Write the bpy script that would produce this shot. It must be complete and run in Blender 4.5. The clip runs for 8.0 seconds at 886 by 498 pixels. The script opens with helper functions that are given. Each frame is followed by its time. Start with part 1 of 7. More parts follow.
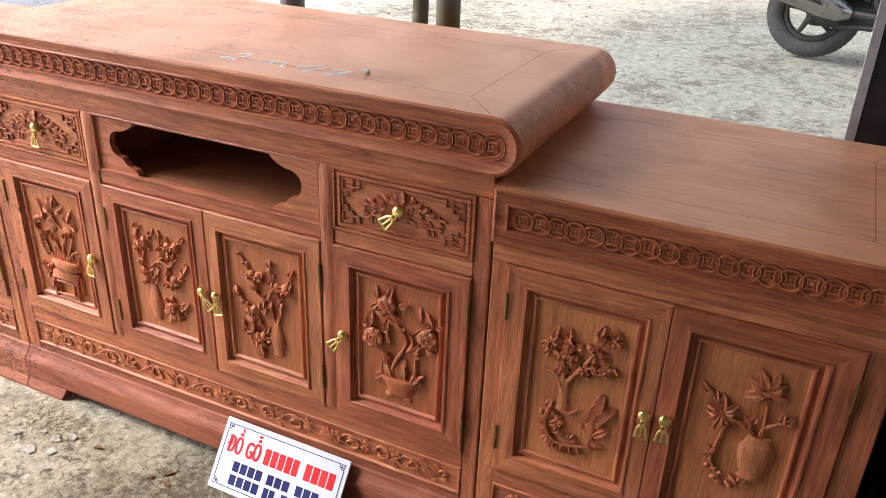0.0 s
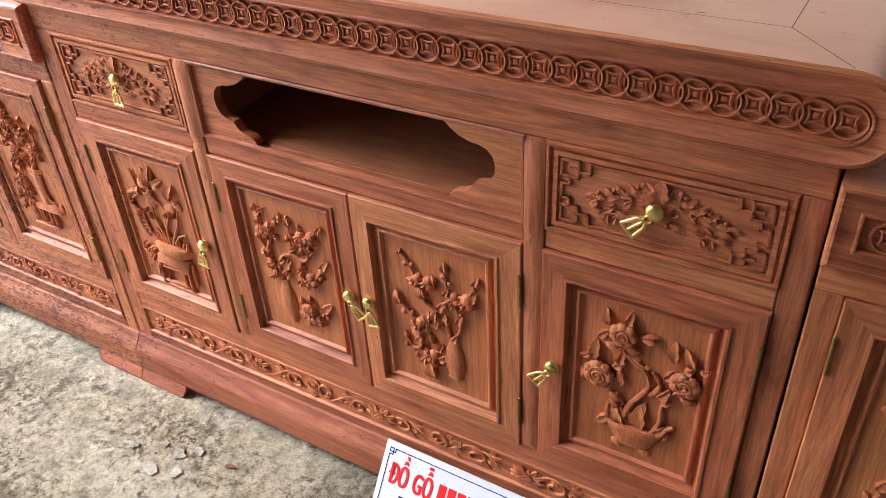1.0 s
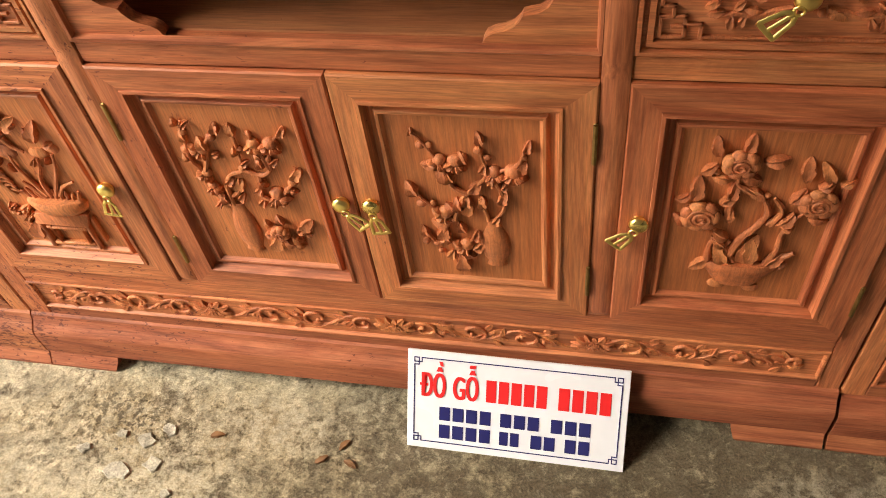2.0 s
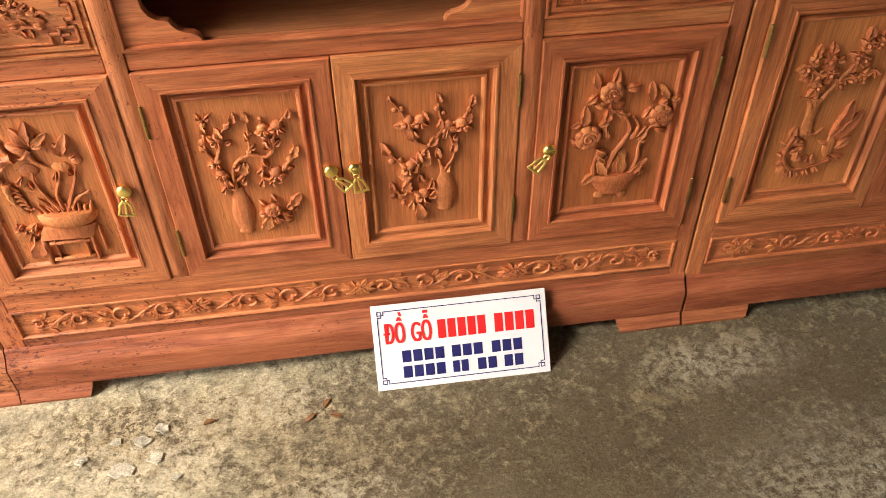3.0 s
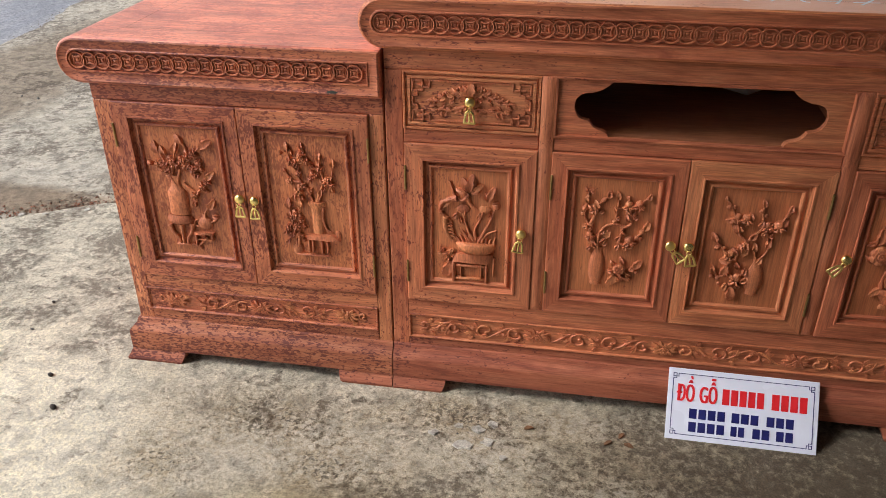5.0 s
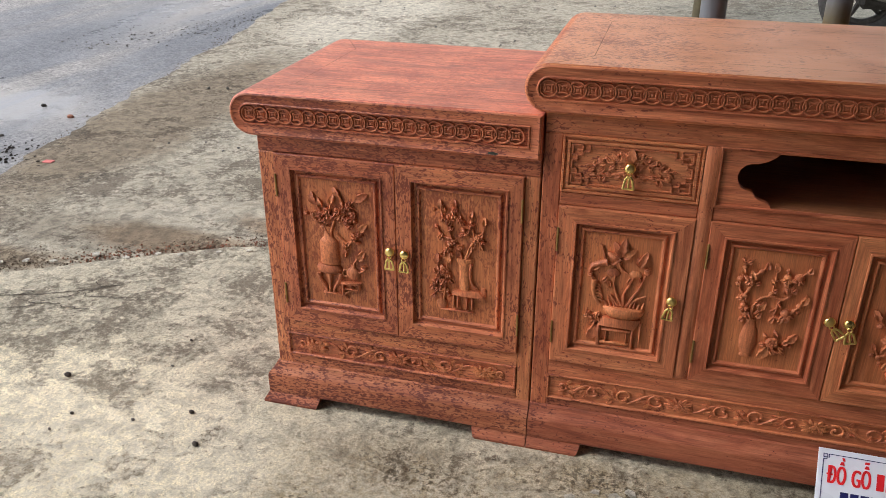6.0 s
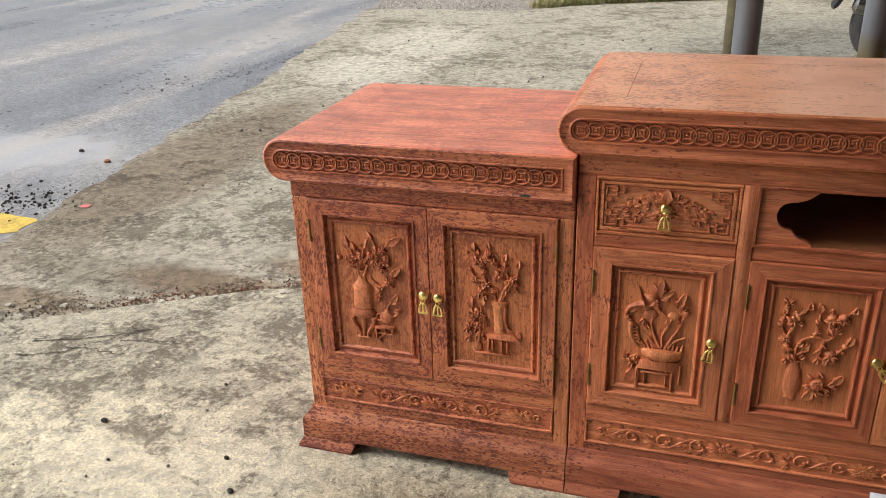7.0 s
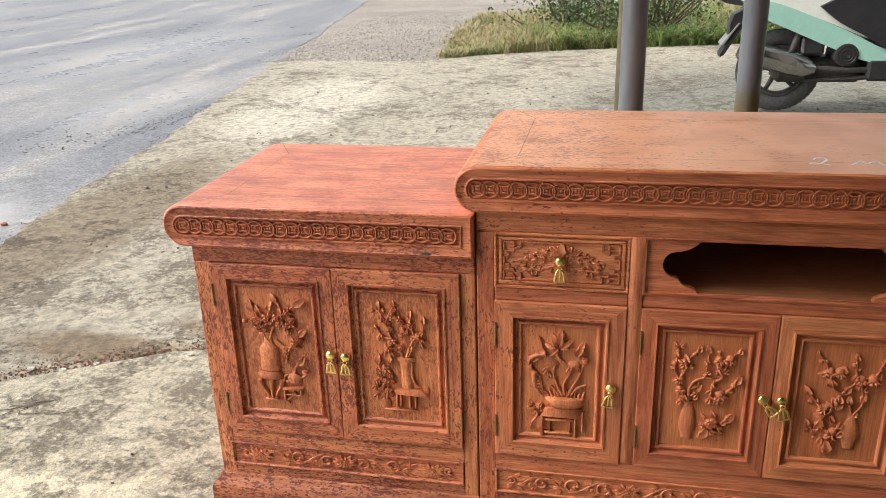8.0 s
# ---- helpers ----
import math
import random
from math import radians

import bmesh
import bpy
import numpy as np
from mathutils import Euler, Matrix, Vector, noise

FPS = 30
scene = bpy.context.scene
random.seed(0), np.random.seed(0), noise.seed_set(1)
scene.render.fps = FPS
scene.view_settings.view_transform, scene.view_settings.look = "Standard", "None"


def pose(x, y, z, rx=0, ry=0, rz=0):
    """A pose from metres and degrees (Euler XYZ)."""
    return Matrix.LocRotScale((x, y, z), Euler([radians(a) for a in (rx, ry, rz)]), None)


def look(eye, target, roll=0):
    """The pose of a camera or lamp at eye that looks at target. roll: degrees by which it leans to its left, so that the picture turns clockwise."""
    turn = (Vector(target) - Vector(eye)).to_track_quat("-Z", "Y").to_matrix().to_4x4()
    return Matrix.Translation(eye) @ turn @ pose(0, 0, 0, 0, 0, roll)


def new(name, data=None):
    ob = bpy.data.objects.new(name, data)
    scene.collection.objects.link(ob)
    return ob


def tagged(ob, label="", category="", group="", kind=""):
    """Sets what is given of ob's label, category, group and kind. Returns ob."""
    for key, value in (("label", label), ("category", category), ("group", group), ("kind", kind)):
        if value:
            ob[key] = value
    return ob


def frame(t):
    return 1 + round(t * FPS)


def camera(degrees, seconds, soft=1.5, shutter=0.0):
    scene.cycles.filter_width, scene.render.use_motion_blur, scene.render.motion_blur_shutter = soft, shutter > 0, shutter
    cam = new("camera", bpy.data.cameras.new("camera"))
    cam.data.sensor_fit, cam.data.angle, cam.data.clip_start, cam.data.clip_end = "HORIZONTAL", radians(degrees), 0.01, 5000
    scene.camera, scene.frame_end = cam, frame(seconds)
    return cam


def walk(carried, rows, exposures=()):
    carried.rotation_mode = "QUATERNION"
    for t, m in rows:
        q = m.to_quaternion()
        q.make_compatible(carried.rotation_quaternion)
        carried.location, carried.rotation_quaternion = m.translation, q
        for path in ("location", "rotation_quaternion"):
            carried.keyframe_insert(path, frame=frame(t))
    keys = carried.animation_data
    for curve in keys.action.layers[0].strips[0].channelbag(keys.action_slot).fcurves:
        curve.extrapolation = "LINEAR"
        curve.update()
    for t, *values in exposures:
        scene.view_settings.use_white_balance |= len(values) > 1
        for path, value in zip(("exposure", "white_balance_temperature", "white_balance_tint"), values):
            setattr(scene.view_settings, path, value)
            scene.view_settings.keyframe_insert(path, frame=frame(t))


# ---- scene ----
cam = camera(56.7, 8.0, soft=0.6)
PATH = [
    (0, (0.9787, -1.0731, 1.2093), (0.2765, 0.4740, 0.3589), 2.34),
    (0.5, (0.7570, -0.8796, 1.2225), (-0.0318, 0.6078, 0.3420), 1.61),
    (1, (0.6021, -0.7235, 1.1474), (-0.2215, 0.5820, 0.0395), -3.51),
    (1.5, (0.4502, -0.5826, 1.0848), (-0.2752, 0.5281, -0.2754), -10.44),
    (2, (0.2714, -0.5835, 1.0522), (-0.0891, 0.5864, -0.4009), -9.07),
    (2.2, (0.2279, -0.6266, 1.0503), (0.0365, 0.5853, -0.4004), -6.99),
    (3.3, (-0.0943, -1.0615, 1.1195), (0.1336, 0.3884, -0.0871), -0.25),
    (3.5, (-0.1710, -1.1002, 1.1128), (0.0479, 0.3784, -0.0602), 0.16),
    (4, (-0.2551, -1.2019, 1.1522), (-0.1728, 0.3653, 0.0812), 1.32),
    (4.2, (-0.2344, -1.2440, 1.1627), (-0.2163, 0.3538, 0.1347), 1.69),
    (5.3, (-0.2005, -1.4704, 1.1858), (-0.5756, 0.1567, 0.2792), -0.88),
    (5.5, (-0.2423, -1.4738, 1.1908), (-0.6519, 0.1609, 0.3132), -0.73),
    (6, (-0.3482, -1.4751, 1.2014), (-0.8132, 0.1677, 0.3678), -0.05),
    (6.5, (-0.3714, -1.4647, 1.2034), (-0.9015, 0.1726, 0.3983), -0.56),
    (7, (-0.3590, -1.4603, 1.2150), (-0.8997, 0.1940, 0.4529), -1.84),
    (7.5, (-0.3354, -1.4683, 1.2289), (-0.8101, 0.2225, 0.5038), -2.34),
    (8, (-0.3223, -1.4694, 1.2507), (-0.6892, 0.2693, 0.5783), -1.77),
]
EXPOSURES = [
    (0.0, 1.27, 6050, 14), (0.5, 0.93, 6350, 14), (1.0, 1.16, 5950, 13), (1.5, 1.08, 6900, 10), (2.2, 1.22, 8050, 10), (3.5, 1.33, 7400, 10), (4.2, 0.9, 6750, 12), (5.3, 0.34, 6050, 15), (6.5, 0.19, 6350, 12), (8.0, 0.64, 6450, 11),
]
walk(cam, [(t, look(eye, target, roll)) for t, eye, target, roll in PATH], EXPOSURES)

# ---- light ----
world = bpy.data.worlds.new("overcast_sky")
scene.world = world
world.use_nodes = True
wn, wl = world.node_tree.nodes, world.node_tree.links
wn.clear()
SUN_ELEVATION, SUN_TURN = 43.0, 249.0
sky = wn.new("ShaderNodeTexSky")
sky.sky_type, sky.sun_disc = "NISHITA", False
sky.sun_elevation, sky.sun_rotation = radians(SUN_ELEVATION), radians(SUN_TURN)
sky.dust_density, sky.air_density, sky.ozone_density = 4.0, 1.0, 1.0
soft_sky = wn.new("ShaderNodeHueSaturation")
soft_sky.inputs["Saturation"].default_value = 0.22
backing = wn.new("ShaderNodeBackground")
backing.inputs["Strength"].default_value = 0.15
sky_out = wn.new("ShaderNodeOutputWorld")
wl.new(sky.outputs[0], soft_sky.inputs["Color"])
wl.new(soft_sky.outputs[0], backing.inputs["Color"])
wl.new(backing.outputs[0], sky_out.inputs["Surface"])

sun = new("sun", bpy.data.lights.new("sun", "SUN"))
sun.data.energy, sun.data.angle, sun.data.color = 1.7, radians(19), (1.0, 0.95, 0.87)
SUN_FROM = Vector((-0.85, -0.33, 0.85)).normalized()
sun.matrix_world = look(SUN_FROM * 20, (0, 0, 0))


# ---- materials ----
class Nodes:
    """A short way to wire up one node material."""

    def __init__(self, name):
        self.material = bpy.data.materials.new(name)
        self.material.use_nodes = True
        self.tree = self.material.node_tree
        self.shader = self.tree.nodes["Principled BSDF"]

    def add(self, kind, **values):
        node = self.tree.nodes.new(kind)
        for key, value in values.items():
            slot = node.inputs.get(key.replace("_", " "))
            if slot is not None:
                slot.default_value = value
        return node

    def link(self, a, b):
        self.tree.links.new(a, b)
        return self

    def place(self, scale=(1, 1, 1), shuffle=0.0):
        """World position, scaled; shuffle moves the pattern from object to object."""
        geo = self.add("ShaderNodeNewGeometry")
        out = geo.outputs["Position"]
        if shuffle:
            info = self.add("ShaderNodeObjectInfo")
            wide = self.add("ShaderNodeMath")
            wide.operation = "MULTIPLY"
            wide.inputs[1].default_value = shuffle
            self.link(info.outputs["Random"], wide.inputs[0])
            join = self.add("ShaderNodeVectorMath")
            join.operation = "ADD"
            self.link(out, join.inputs[0]).link(wide.outputs[0], join.inputs[1])
            out = join.outputs[0]
        size = self.add("ShaderNodeVectorMath")
        size.operation = "MULTIPLY"
        size.inputs[1].default_value = scale
        self.link(out, size.inputs[0])
        return size.outputs[0]

    def noise(self, vector, scale, detail=4, rough=0.55, bend=0.0):
        node = self.add("ShaderNodeTexNoise", Scale=scale, Detail=detail, Roughness=rough, Distortion=bend)
        self.link(vector, node.inputs["Vector"])
        return node.outputs["Fac"]

    def ramp(self, value, *stops):
        node = self.add("ShaderNodeValToRGB")
        band = node.color_ramp
        while len(band.elements) < len(stops):
            band.elements.new(0.5)
        for item, (at, colour) in zip(band.elements, stops):
            item.position = at
            item.color = (*colour, 1) if isinstance(colour, tuple) else (colour, colour, colour, 1)
        self.link(value, node.inputs["Fac"])
        return node.outputs["Color"]

    def mix(self, how, amount, a, b):
        node = self.add("ShaderNodeMix")
        node.data_type, node.blend_type = "RGBA", how
        for slot, value in ((0, amount), (6, a), (7, b)):
            if isinstance(value, (int, float)):
                node.inputs[slot].default_value = value if slot == 0 else (value, value, value, 1)
            elif isinstance(value, tuple):
                node.inputs[slot].default_value = (*value, 1)
            else:
                self.link(value, node.inputs[slot])
        return node.outputs[2]

    def math(self, how, a, b):
        node = self.add("ShaderNodeMath")
        node.operation = how
        for slot, value in ((0, a), (1, b)):
            if isinstance(value, (int, float)):
                node.inputs[slot].default_value = value
            else:
                self.link(value, node.inputs[slot])
        return node.outputs[0]

    def along(self, axis, low, high):
        """0 to 1 between two places on a world axis."""
        geo = self.add("ShaderNodeNewGeometry")
        split = self.add("ShaderNodeSeparateXYZ")
        self.link(geo.outputs["Position"], split.inputs[0])
        fit = self.add("ShaderNodeMapRange")
        fit.inputs["From Min"].default_value, fit.inputs["From Max"].default_value = low, high
        self.link(split.outputs[axis], fit.inputs["Value"])
        return fit.outputs[0]

    def patch(self, centre, radii, ragged, inner=0.75, outer=1.1):
        """1 inside a ragged stain on the ground, 0 outside."""
        geo = self.add("ShaderNodeNewGeometry")
        off = self.add("ShaderNodeVectorMath")
        off.operation = "SUBTRACT"
        off.inputs[1].default_value = (*centre, 0)
        size = self.add("ShaderNodeVectorMath")
        size.operation = "DIVIDE"
        size.inputs[1].default_value = (*radii, 10)
        far = self.add("ShaderNodeVectorMath")
        far.operation = "LENGTH"
        self.link(geo.outputs["Position"], off.inputs[0]).link(off.outputs[0], size.inputs[0]).link(size.outputs[0], far.inputs[0])
        edge = self.math("ADD", far.outputs["Value"], self.math("MULTIPLY", self.math("SUBTRACT", ragged, 0.5), 1.6))
        return self.ramp(edge, (inner, 1.0), (outer, 0.0))

    def finish(self, colour=None, rough=None, bump=None, strength=0.3, depth=0.002, **values):
        for value, slot in ((colour, "Base Color"), (rough, "Roughness")):
            if value is None:
                continue
            if isinstance(value, (int, float)):
                self.shader.inputs[slot].default_value = value
            elif isinstance(value, tuple):
                self.shader.inputs[slot].default_value = (*value, 1)
            else:
                self.link(value, self.shader.inputs[slot])
        if bump is not None:
            node = self.add("ShaderNodeBump", Strength=strength, Distance=depth)
            self.link(bump, node.inputs["Height"])
            self.link(node.outputs[0], self.shader.inputs["Normal"])
        for key, value in values.items():
            self.shader.inputs[key.replace("_", " ")].default_value = value
        return self.material


def wood(name, axis, tone=1.0, red=0.0, gloss=0.42, fleck=1.0, even=0.0, coat=0.0, dust_glow=0.0, chisel=0.0, dense=0.0, vary=0.8, blotch=0.2, spot=1.0):
    """Reddish rosewood, freshly planed, grain along a world axis; dark flecks grow denser towards one end."""
    n = Nodes(name)

    def along_grain(wide, long, shuffle):
        scale = [wide] * 3
        scale[axis] = long
        return n.place(tuple(scale), shuffle=shuffle)

    flow = n.noise(along_grain(26.0, 3.4, 3.7), 1.0, 7, 0.66, 2.4)
    lines = n.noise(along_grain(120.0, 4.0, 1.9), 1.0, 4, 0.6, 0.8)
    fine = n.noise(along_grain(420.0, 22.0, 1.3), 1.0, 3, 0.65)
    cloud = n.noise(n.place((6, 6, 6), shuffle=2.1), 1.0, 3, 0.5, 0.5)
    info = n.add("ShaderNodeObjectInfo")
    light = (0.60 * tone, (0.223 - 0.06 * red) * tone, (0.104 - 0.004 * red) * tone)
    middle = (0.44 * tone, (0.134 - 0.035 * red) * tone, (0.057 + 0.004 * red) * tone)
    dark = (0.235 * tone, (0.054 - 0.008 * red) * tone, (0.023 + 0.004 * red) * tone)
    dark, light = (tuple(q + (p - q) * (1 - even) for p, q in zip(end, middle)) for end in (dark, light))
    colour = n.ramp(flow, (0.27, dark), (0.45, middle), (0.68, light))
    colour = n.mix("MULTIPLY", 0.6, colour, n.ramp(cloud, (0.25, 0.68), (0.75, 1.18)))
    colour = n.mix("MULTIPLY", 0.5 - 0.45 * even, colour, n.ramp(lines, (0.33, (0.36, 0.25, 0.22)), (0.46, (0.95, 0.94, 0.92)), (0.68, (1.25, 1.32, 1.25))))
    colour = n.mix("MULTIPLY", 0.55, colour, n.ramp(fine, (0.34, 0.55), (0.62, 1.22)))
    colour = n.mix("MULTIPLY", vary, colour, n.ramp(info.outputs["Random"], (0.0, (0.84, 0.76, 0.74)), (0.5, (1.0, 1.0, 1.0)), (1.0, (1.14, 1.32, 1.2))))
    patches = n.noise(along_grain(10.0, 2.8, 1.1), 1.0, 5, 0.65, 1.4)
    colour = n.mix("MULTIPLY", blotch, colour, n.ramp(patches, (0.36, (0.45, 0.34, 0.36)), (0.50, (1.0, 1.0, 1.0)), (0.68, (1.2, 1.28, 1.3))))
    # Pale dusting and sheen on upward faces, strengthened to stand in for sky light.
    if dust_glow:
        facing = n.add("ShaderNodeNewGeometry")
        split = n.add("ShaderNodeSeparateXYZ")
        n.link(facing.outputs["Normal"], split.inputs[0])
        up_faces = n.math("MULTIPLY", n.ramp(split.outputs[2], (0.90, 0.0), (0.995, 1.0)), n.ramp(cloud, (0.3, 0.45), (0.62, 1.0)))
        colour = n.mix("MIX", n.math("MULTIPLY", up_faces, 0.8 * dust_glow), colour, (0.97, 0.475, 0.245))
        n.link(n.math("MULTIPLY", up_faces, 0.2 * dust_glow), n.shader.inputs["Sheen Weight"])
    spots = n.noise(along_grain(225.0, 88.0, 0.9), 1.0, 3, 0.6, 0.7)
    patch = n.noise(n.place((13, 13, 13), shuffle=0.7), 1.0, 3)
    spots = n.math("ADD", spots, n.math("MULTIPLY", n.math("SUBTRACT", patch, 0.5), 0.42))
    reach = n.math("SUBTRACT", 1.0, n.along(0, -0.80, 0.25))
    spots = n.math("ADD", spots, n.math("MULTIPLY", n.math("SUBTRACT", reach, 1.0), 0.27))
    spots = n.ramp(spots, (0.512 - dense, 0.0), (0.558 - dense, 1.0))
    colour = n.mix("MIX", n.math("MULTIPLY", spots, 0.9 * fleck), colour, (0.140 * tone * spot, 0.025 * tone * spot, 0.014 * tone * spot))
    rough = n.ramp(flow, (0.2, gloss + 0.12), (0.8, gloss))
    relief = n.math("ADD", n.math("MULTIPLY", fine, 0.8), n.math("ADD", n.math("MULTIPLY", lines, 0.7), n.math("MULTIPLY", spots, -0.5)))
    if chisel:
        cuts = n.noise(n.place((1, 1, 1)), 150.0, 3, 0.6, 0.8)
        relief = n.math("ADD", relief, n.math("MULTIPLY", cuts, chisel))
        colour = n.mix("MULTIPLY", 0.5, colour, n.ramp(cuts, (0.34, 0.72), (0.62, 1.15)))
    return n.finish(colour, rough, relief, 0.35, 0.0012, Specular_IOR_Level=0.5, Coat_Weight=coat, Coat_Roughness=0.45, Sheen_Roughness=0.35)


WOOD_X = wood("rosewood_grain_along", 0, 1.20, 0.1, 0.46, 0.98, even=0.12, coat=0.06)
WOOD_Z = wood("rosewood_grain_upright", 2, 1.20, 0.1, 0.46, 0.98, even=0.12, coat=0.06)
# Top boards get a raised tone that paints sky light into the wood.
WOOD_TOP = wood("rosewood_top_board_lit", 0, 1.7, -0.45, 0.44, 0.75, 0.5, 0.1, 1.15, dense=0.08, vary=0.0, blotch=0.1, spot=1.4)
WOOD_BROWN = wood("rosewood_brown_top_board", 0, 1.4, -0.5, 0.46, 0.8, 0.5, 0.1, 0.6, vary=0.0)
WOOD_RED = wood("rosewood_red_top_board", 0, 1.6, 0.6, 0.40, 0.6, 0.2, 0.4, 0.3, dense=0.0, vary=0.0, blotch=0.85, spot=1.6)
WOOD_CARVED = wood("rosewood_carved", 2, 1.32, -0.1, 0.5, 0.45, 0.75, chisel=1.2)
WOOD_PANEL = wood("rosewood_panel", 2, 1.36, -0.4, 0.48, 0.7, 0.6)
WOOD_COIN = wood("rosewood_coin_border", 0, 1.26, 0.0, 0.45, 0.4, 0.6, vary=0.08)
# Redder base timber, its tone lowered further to paint shade near the ground.
WOOD_BASE = wood("rosewood_base_shaded", 0, 0.80, 0.3, 0.60, even=0.2, dense=0.02)
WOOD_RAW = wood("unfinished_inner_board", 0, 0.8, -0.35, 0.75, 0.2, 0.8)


def simple(name, colour, rough, metal=0.0, spread=0.15, scale=40.0, strength=0.1, **values):
    n = Nodes(name)
    grain = n.noise(n.place((1, 1, 1), shuffle=2.0), scale, 4)
    broad = n.noise(n.place((1, 1, 1), shuffle=1.0), scale * 0.12, 3)
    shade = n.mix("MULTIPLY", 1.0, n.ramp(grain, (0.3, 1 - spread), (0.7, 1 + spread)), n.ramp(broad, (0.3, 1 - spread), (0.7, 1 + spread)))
    tint = n.mix("MULTIPLY", 1.0, colour, shade)
    dull = n.ramp(broad, (0.3, max(rough - 0.08, 0.02)), (0.7, min(rough + 0.1, 1.0)))
    return n.finish(tint, dull, grain, strength, 0.001, Metallic=metal, **values)


BRASS = simple("polished_brass", (0.95, 0.74, 0.27), 0.28, 1.0, 0.06, 90)
HINGE = simple("aged_brass", (0.36, 0.25, 0.10), 0.45, 1.0, 0.2, 120)
SEAM = simple("dark_board_seam", (0.20, 0.08, 0.045), 0.8)
SOIL_DIRT = simple("brown_joint_dirt", (0.15, 0.11, 0.075), 0.95, spread=0.45, scale=60, strength=0.6)
CRACK_DIRT = simple("dirt_in_crack", (0.11, 0.09, 0.068), 0.95)
CHALK = simple("white_chalk", (0.9, 0.89, 0.87), 0.95, spread=0.1, scale=300)
SIGN_WHITE = simple("white_sign_board", (0.78, 0.81, 0.90), 0.28, spread=0.02)
SIGN_RED = simple("red_sign_paint", (0.78, 0.025, 0.03), 0.35, spread=0.03)
SIGN_NAVY = simple("navy_sign_paint", (0.018, 0.02, 0.13), 0.35, spread=0.03)
RUBBER = simple("worn_tyre_rubber", (0.062, 0.061, 0.06), 0.75, spread=0.3, scale=60, strength=0.3)
CAST = simple("dusty_cast_metal", (0.060, 0.056, 0.052), 0.6, 0.4, 0.3, 50)
CHROME = simple("chromed_silencer", (0.34, 0.33, 0.32), 0.16, 0.95, 0.12, 60)
BLACK_PLASTIC = simple("black_plastic", (0.02, 0.02, 0.022), 0.38, spread=0.2)
MINT = simple("pale_mint_lacquer", (0.33, 0.58, 0.49), 0.2, spread=0.04, Coat_Weight=0.5)
CREAM = simple("cream_white_lacquer", (0.72, 0.73, 0.68), 0.2, spread=0.04, Coat_Weight=0.5)
PLATE = simple("pale_metal_plate", (0.20, 0.20, 0.19), 0.4)
BAG = simple("black_plastic_film", (0.012, 0.013, 0.016), 0.16, spread=0.2, scale=25)
PANEL_DARK = simple("dark_glass_panel", (0.03, 0.032, 0.04), 0.2)
PANEL_EDGE = simple("pale_panel_edge", (0.5, 0.5, 0.52), 0.4)
BARK = simple("grey_brown_bark", (0.12, 0.085, 0.055), 0.9, spread=0.35, scale=60, strength=0.5)
STONE = simple("pebble_stone", (0.16, 0.15, 0.135), 0.85, spread=0.4, scale=70, strength=0.4)
SOIL_CRUMB = simple("dark_soil_crumbs", (0.05, 0.042, 0.035), 0.95, spread=0.4, scale=80)
BRICK_CRUMB = simple("red_brick_crumbs", (0.30, 0.12, 0.07), 0.95, spread=0.4, scale=80)
DRY_LEAF = simple("dry_brown_leaf", (0.20, 0.10, 0.045), 0.8, spread=0.3, scale=60)
PLASTER = simple("grey_cement_plaster", (0.19, 0.18, 0.165), 0.9, spread=0.2, scale=12, strength=0.3)
ROOF_SHEET = simple("weathered_roof_sheet", (0.12, 0.115, 0.11), 0.6, spread=0.25, scale=8)
YELLOW = simple("worn_yellow_paint", (0.68, 0.47, 0.09), 0.8, spread=0.25, scale=60, strength=0.3)
PINK = simple("faded_pink_scrap", (0.70, 0.20, 0.18), 0.7)
BOX_GREEN = simple("green_card", (0.05, 0.30, 0.24), 0.5, spread=0.08)
BOX_WHITE = simple("white_card", (0.62, 0.63, 0.60), 0.6, spread=0.08)
STAIN = simple("dark_green_smear", (0.03, 0.04, 0.03), 0.6, spread=0.3, scale=200)
LOOSE_FILM = simple("milky_plastic_wrap", (0.35, 0.38, 0.4), 0.3)


def steel_pipe(name, low_end, high_end):
    n = Nodes(name)
    scratch = n.noise(n.place((30, 30, 6)), 1.0, 5)
    colour = n.ramp(scratch, (0.3, (0.17, 0.19, 0.215)), (0.7, (0.27, 0.29, 0.31)))
    stain = n.noise(n.place((9, 9, 9)), 1.0, 4)
    low = n.math("SUBTRACT", 1.0, n.along(2, low_end, high_end))
    mud = n.ramp(n.math("ADD", n.math("MULTIPLY", stain, 0.6), n.math("MULTIPLY", low, 0.7)), (0.55, 0.0), (0.85, 1.0))
    colour = n.mix("MIX", mud, colour, (0.20, 0.155, 0.07))
    return n.finish(colour, n.ramp(mud, (0.0, 0.42), (1.0, 0.85)), scratch, 0.15, 0.001, Metallic=0.15)


PIPE = steel_pipe("painted_steel_pipe", 0.15, 0.4)
PIPE_MUDDY = steel_pipe("muddy_steel_pipe", 0.73, 0.92)
POLE = simple("weathered_olive_pole", (0.115, 0.10, 0.055), 0.85, spread=0.3, scale=30, strength=0.4)


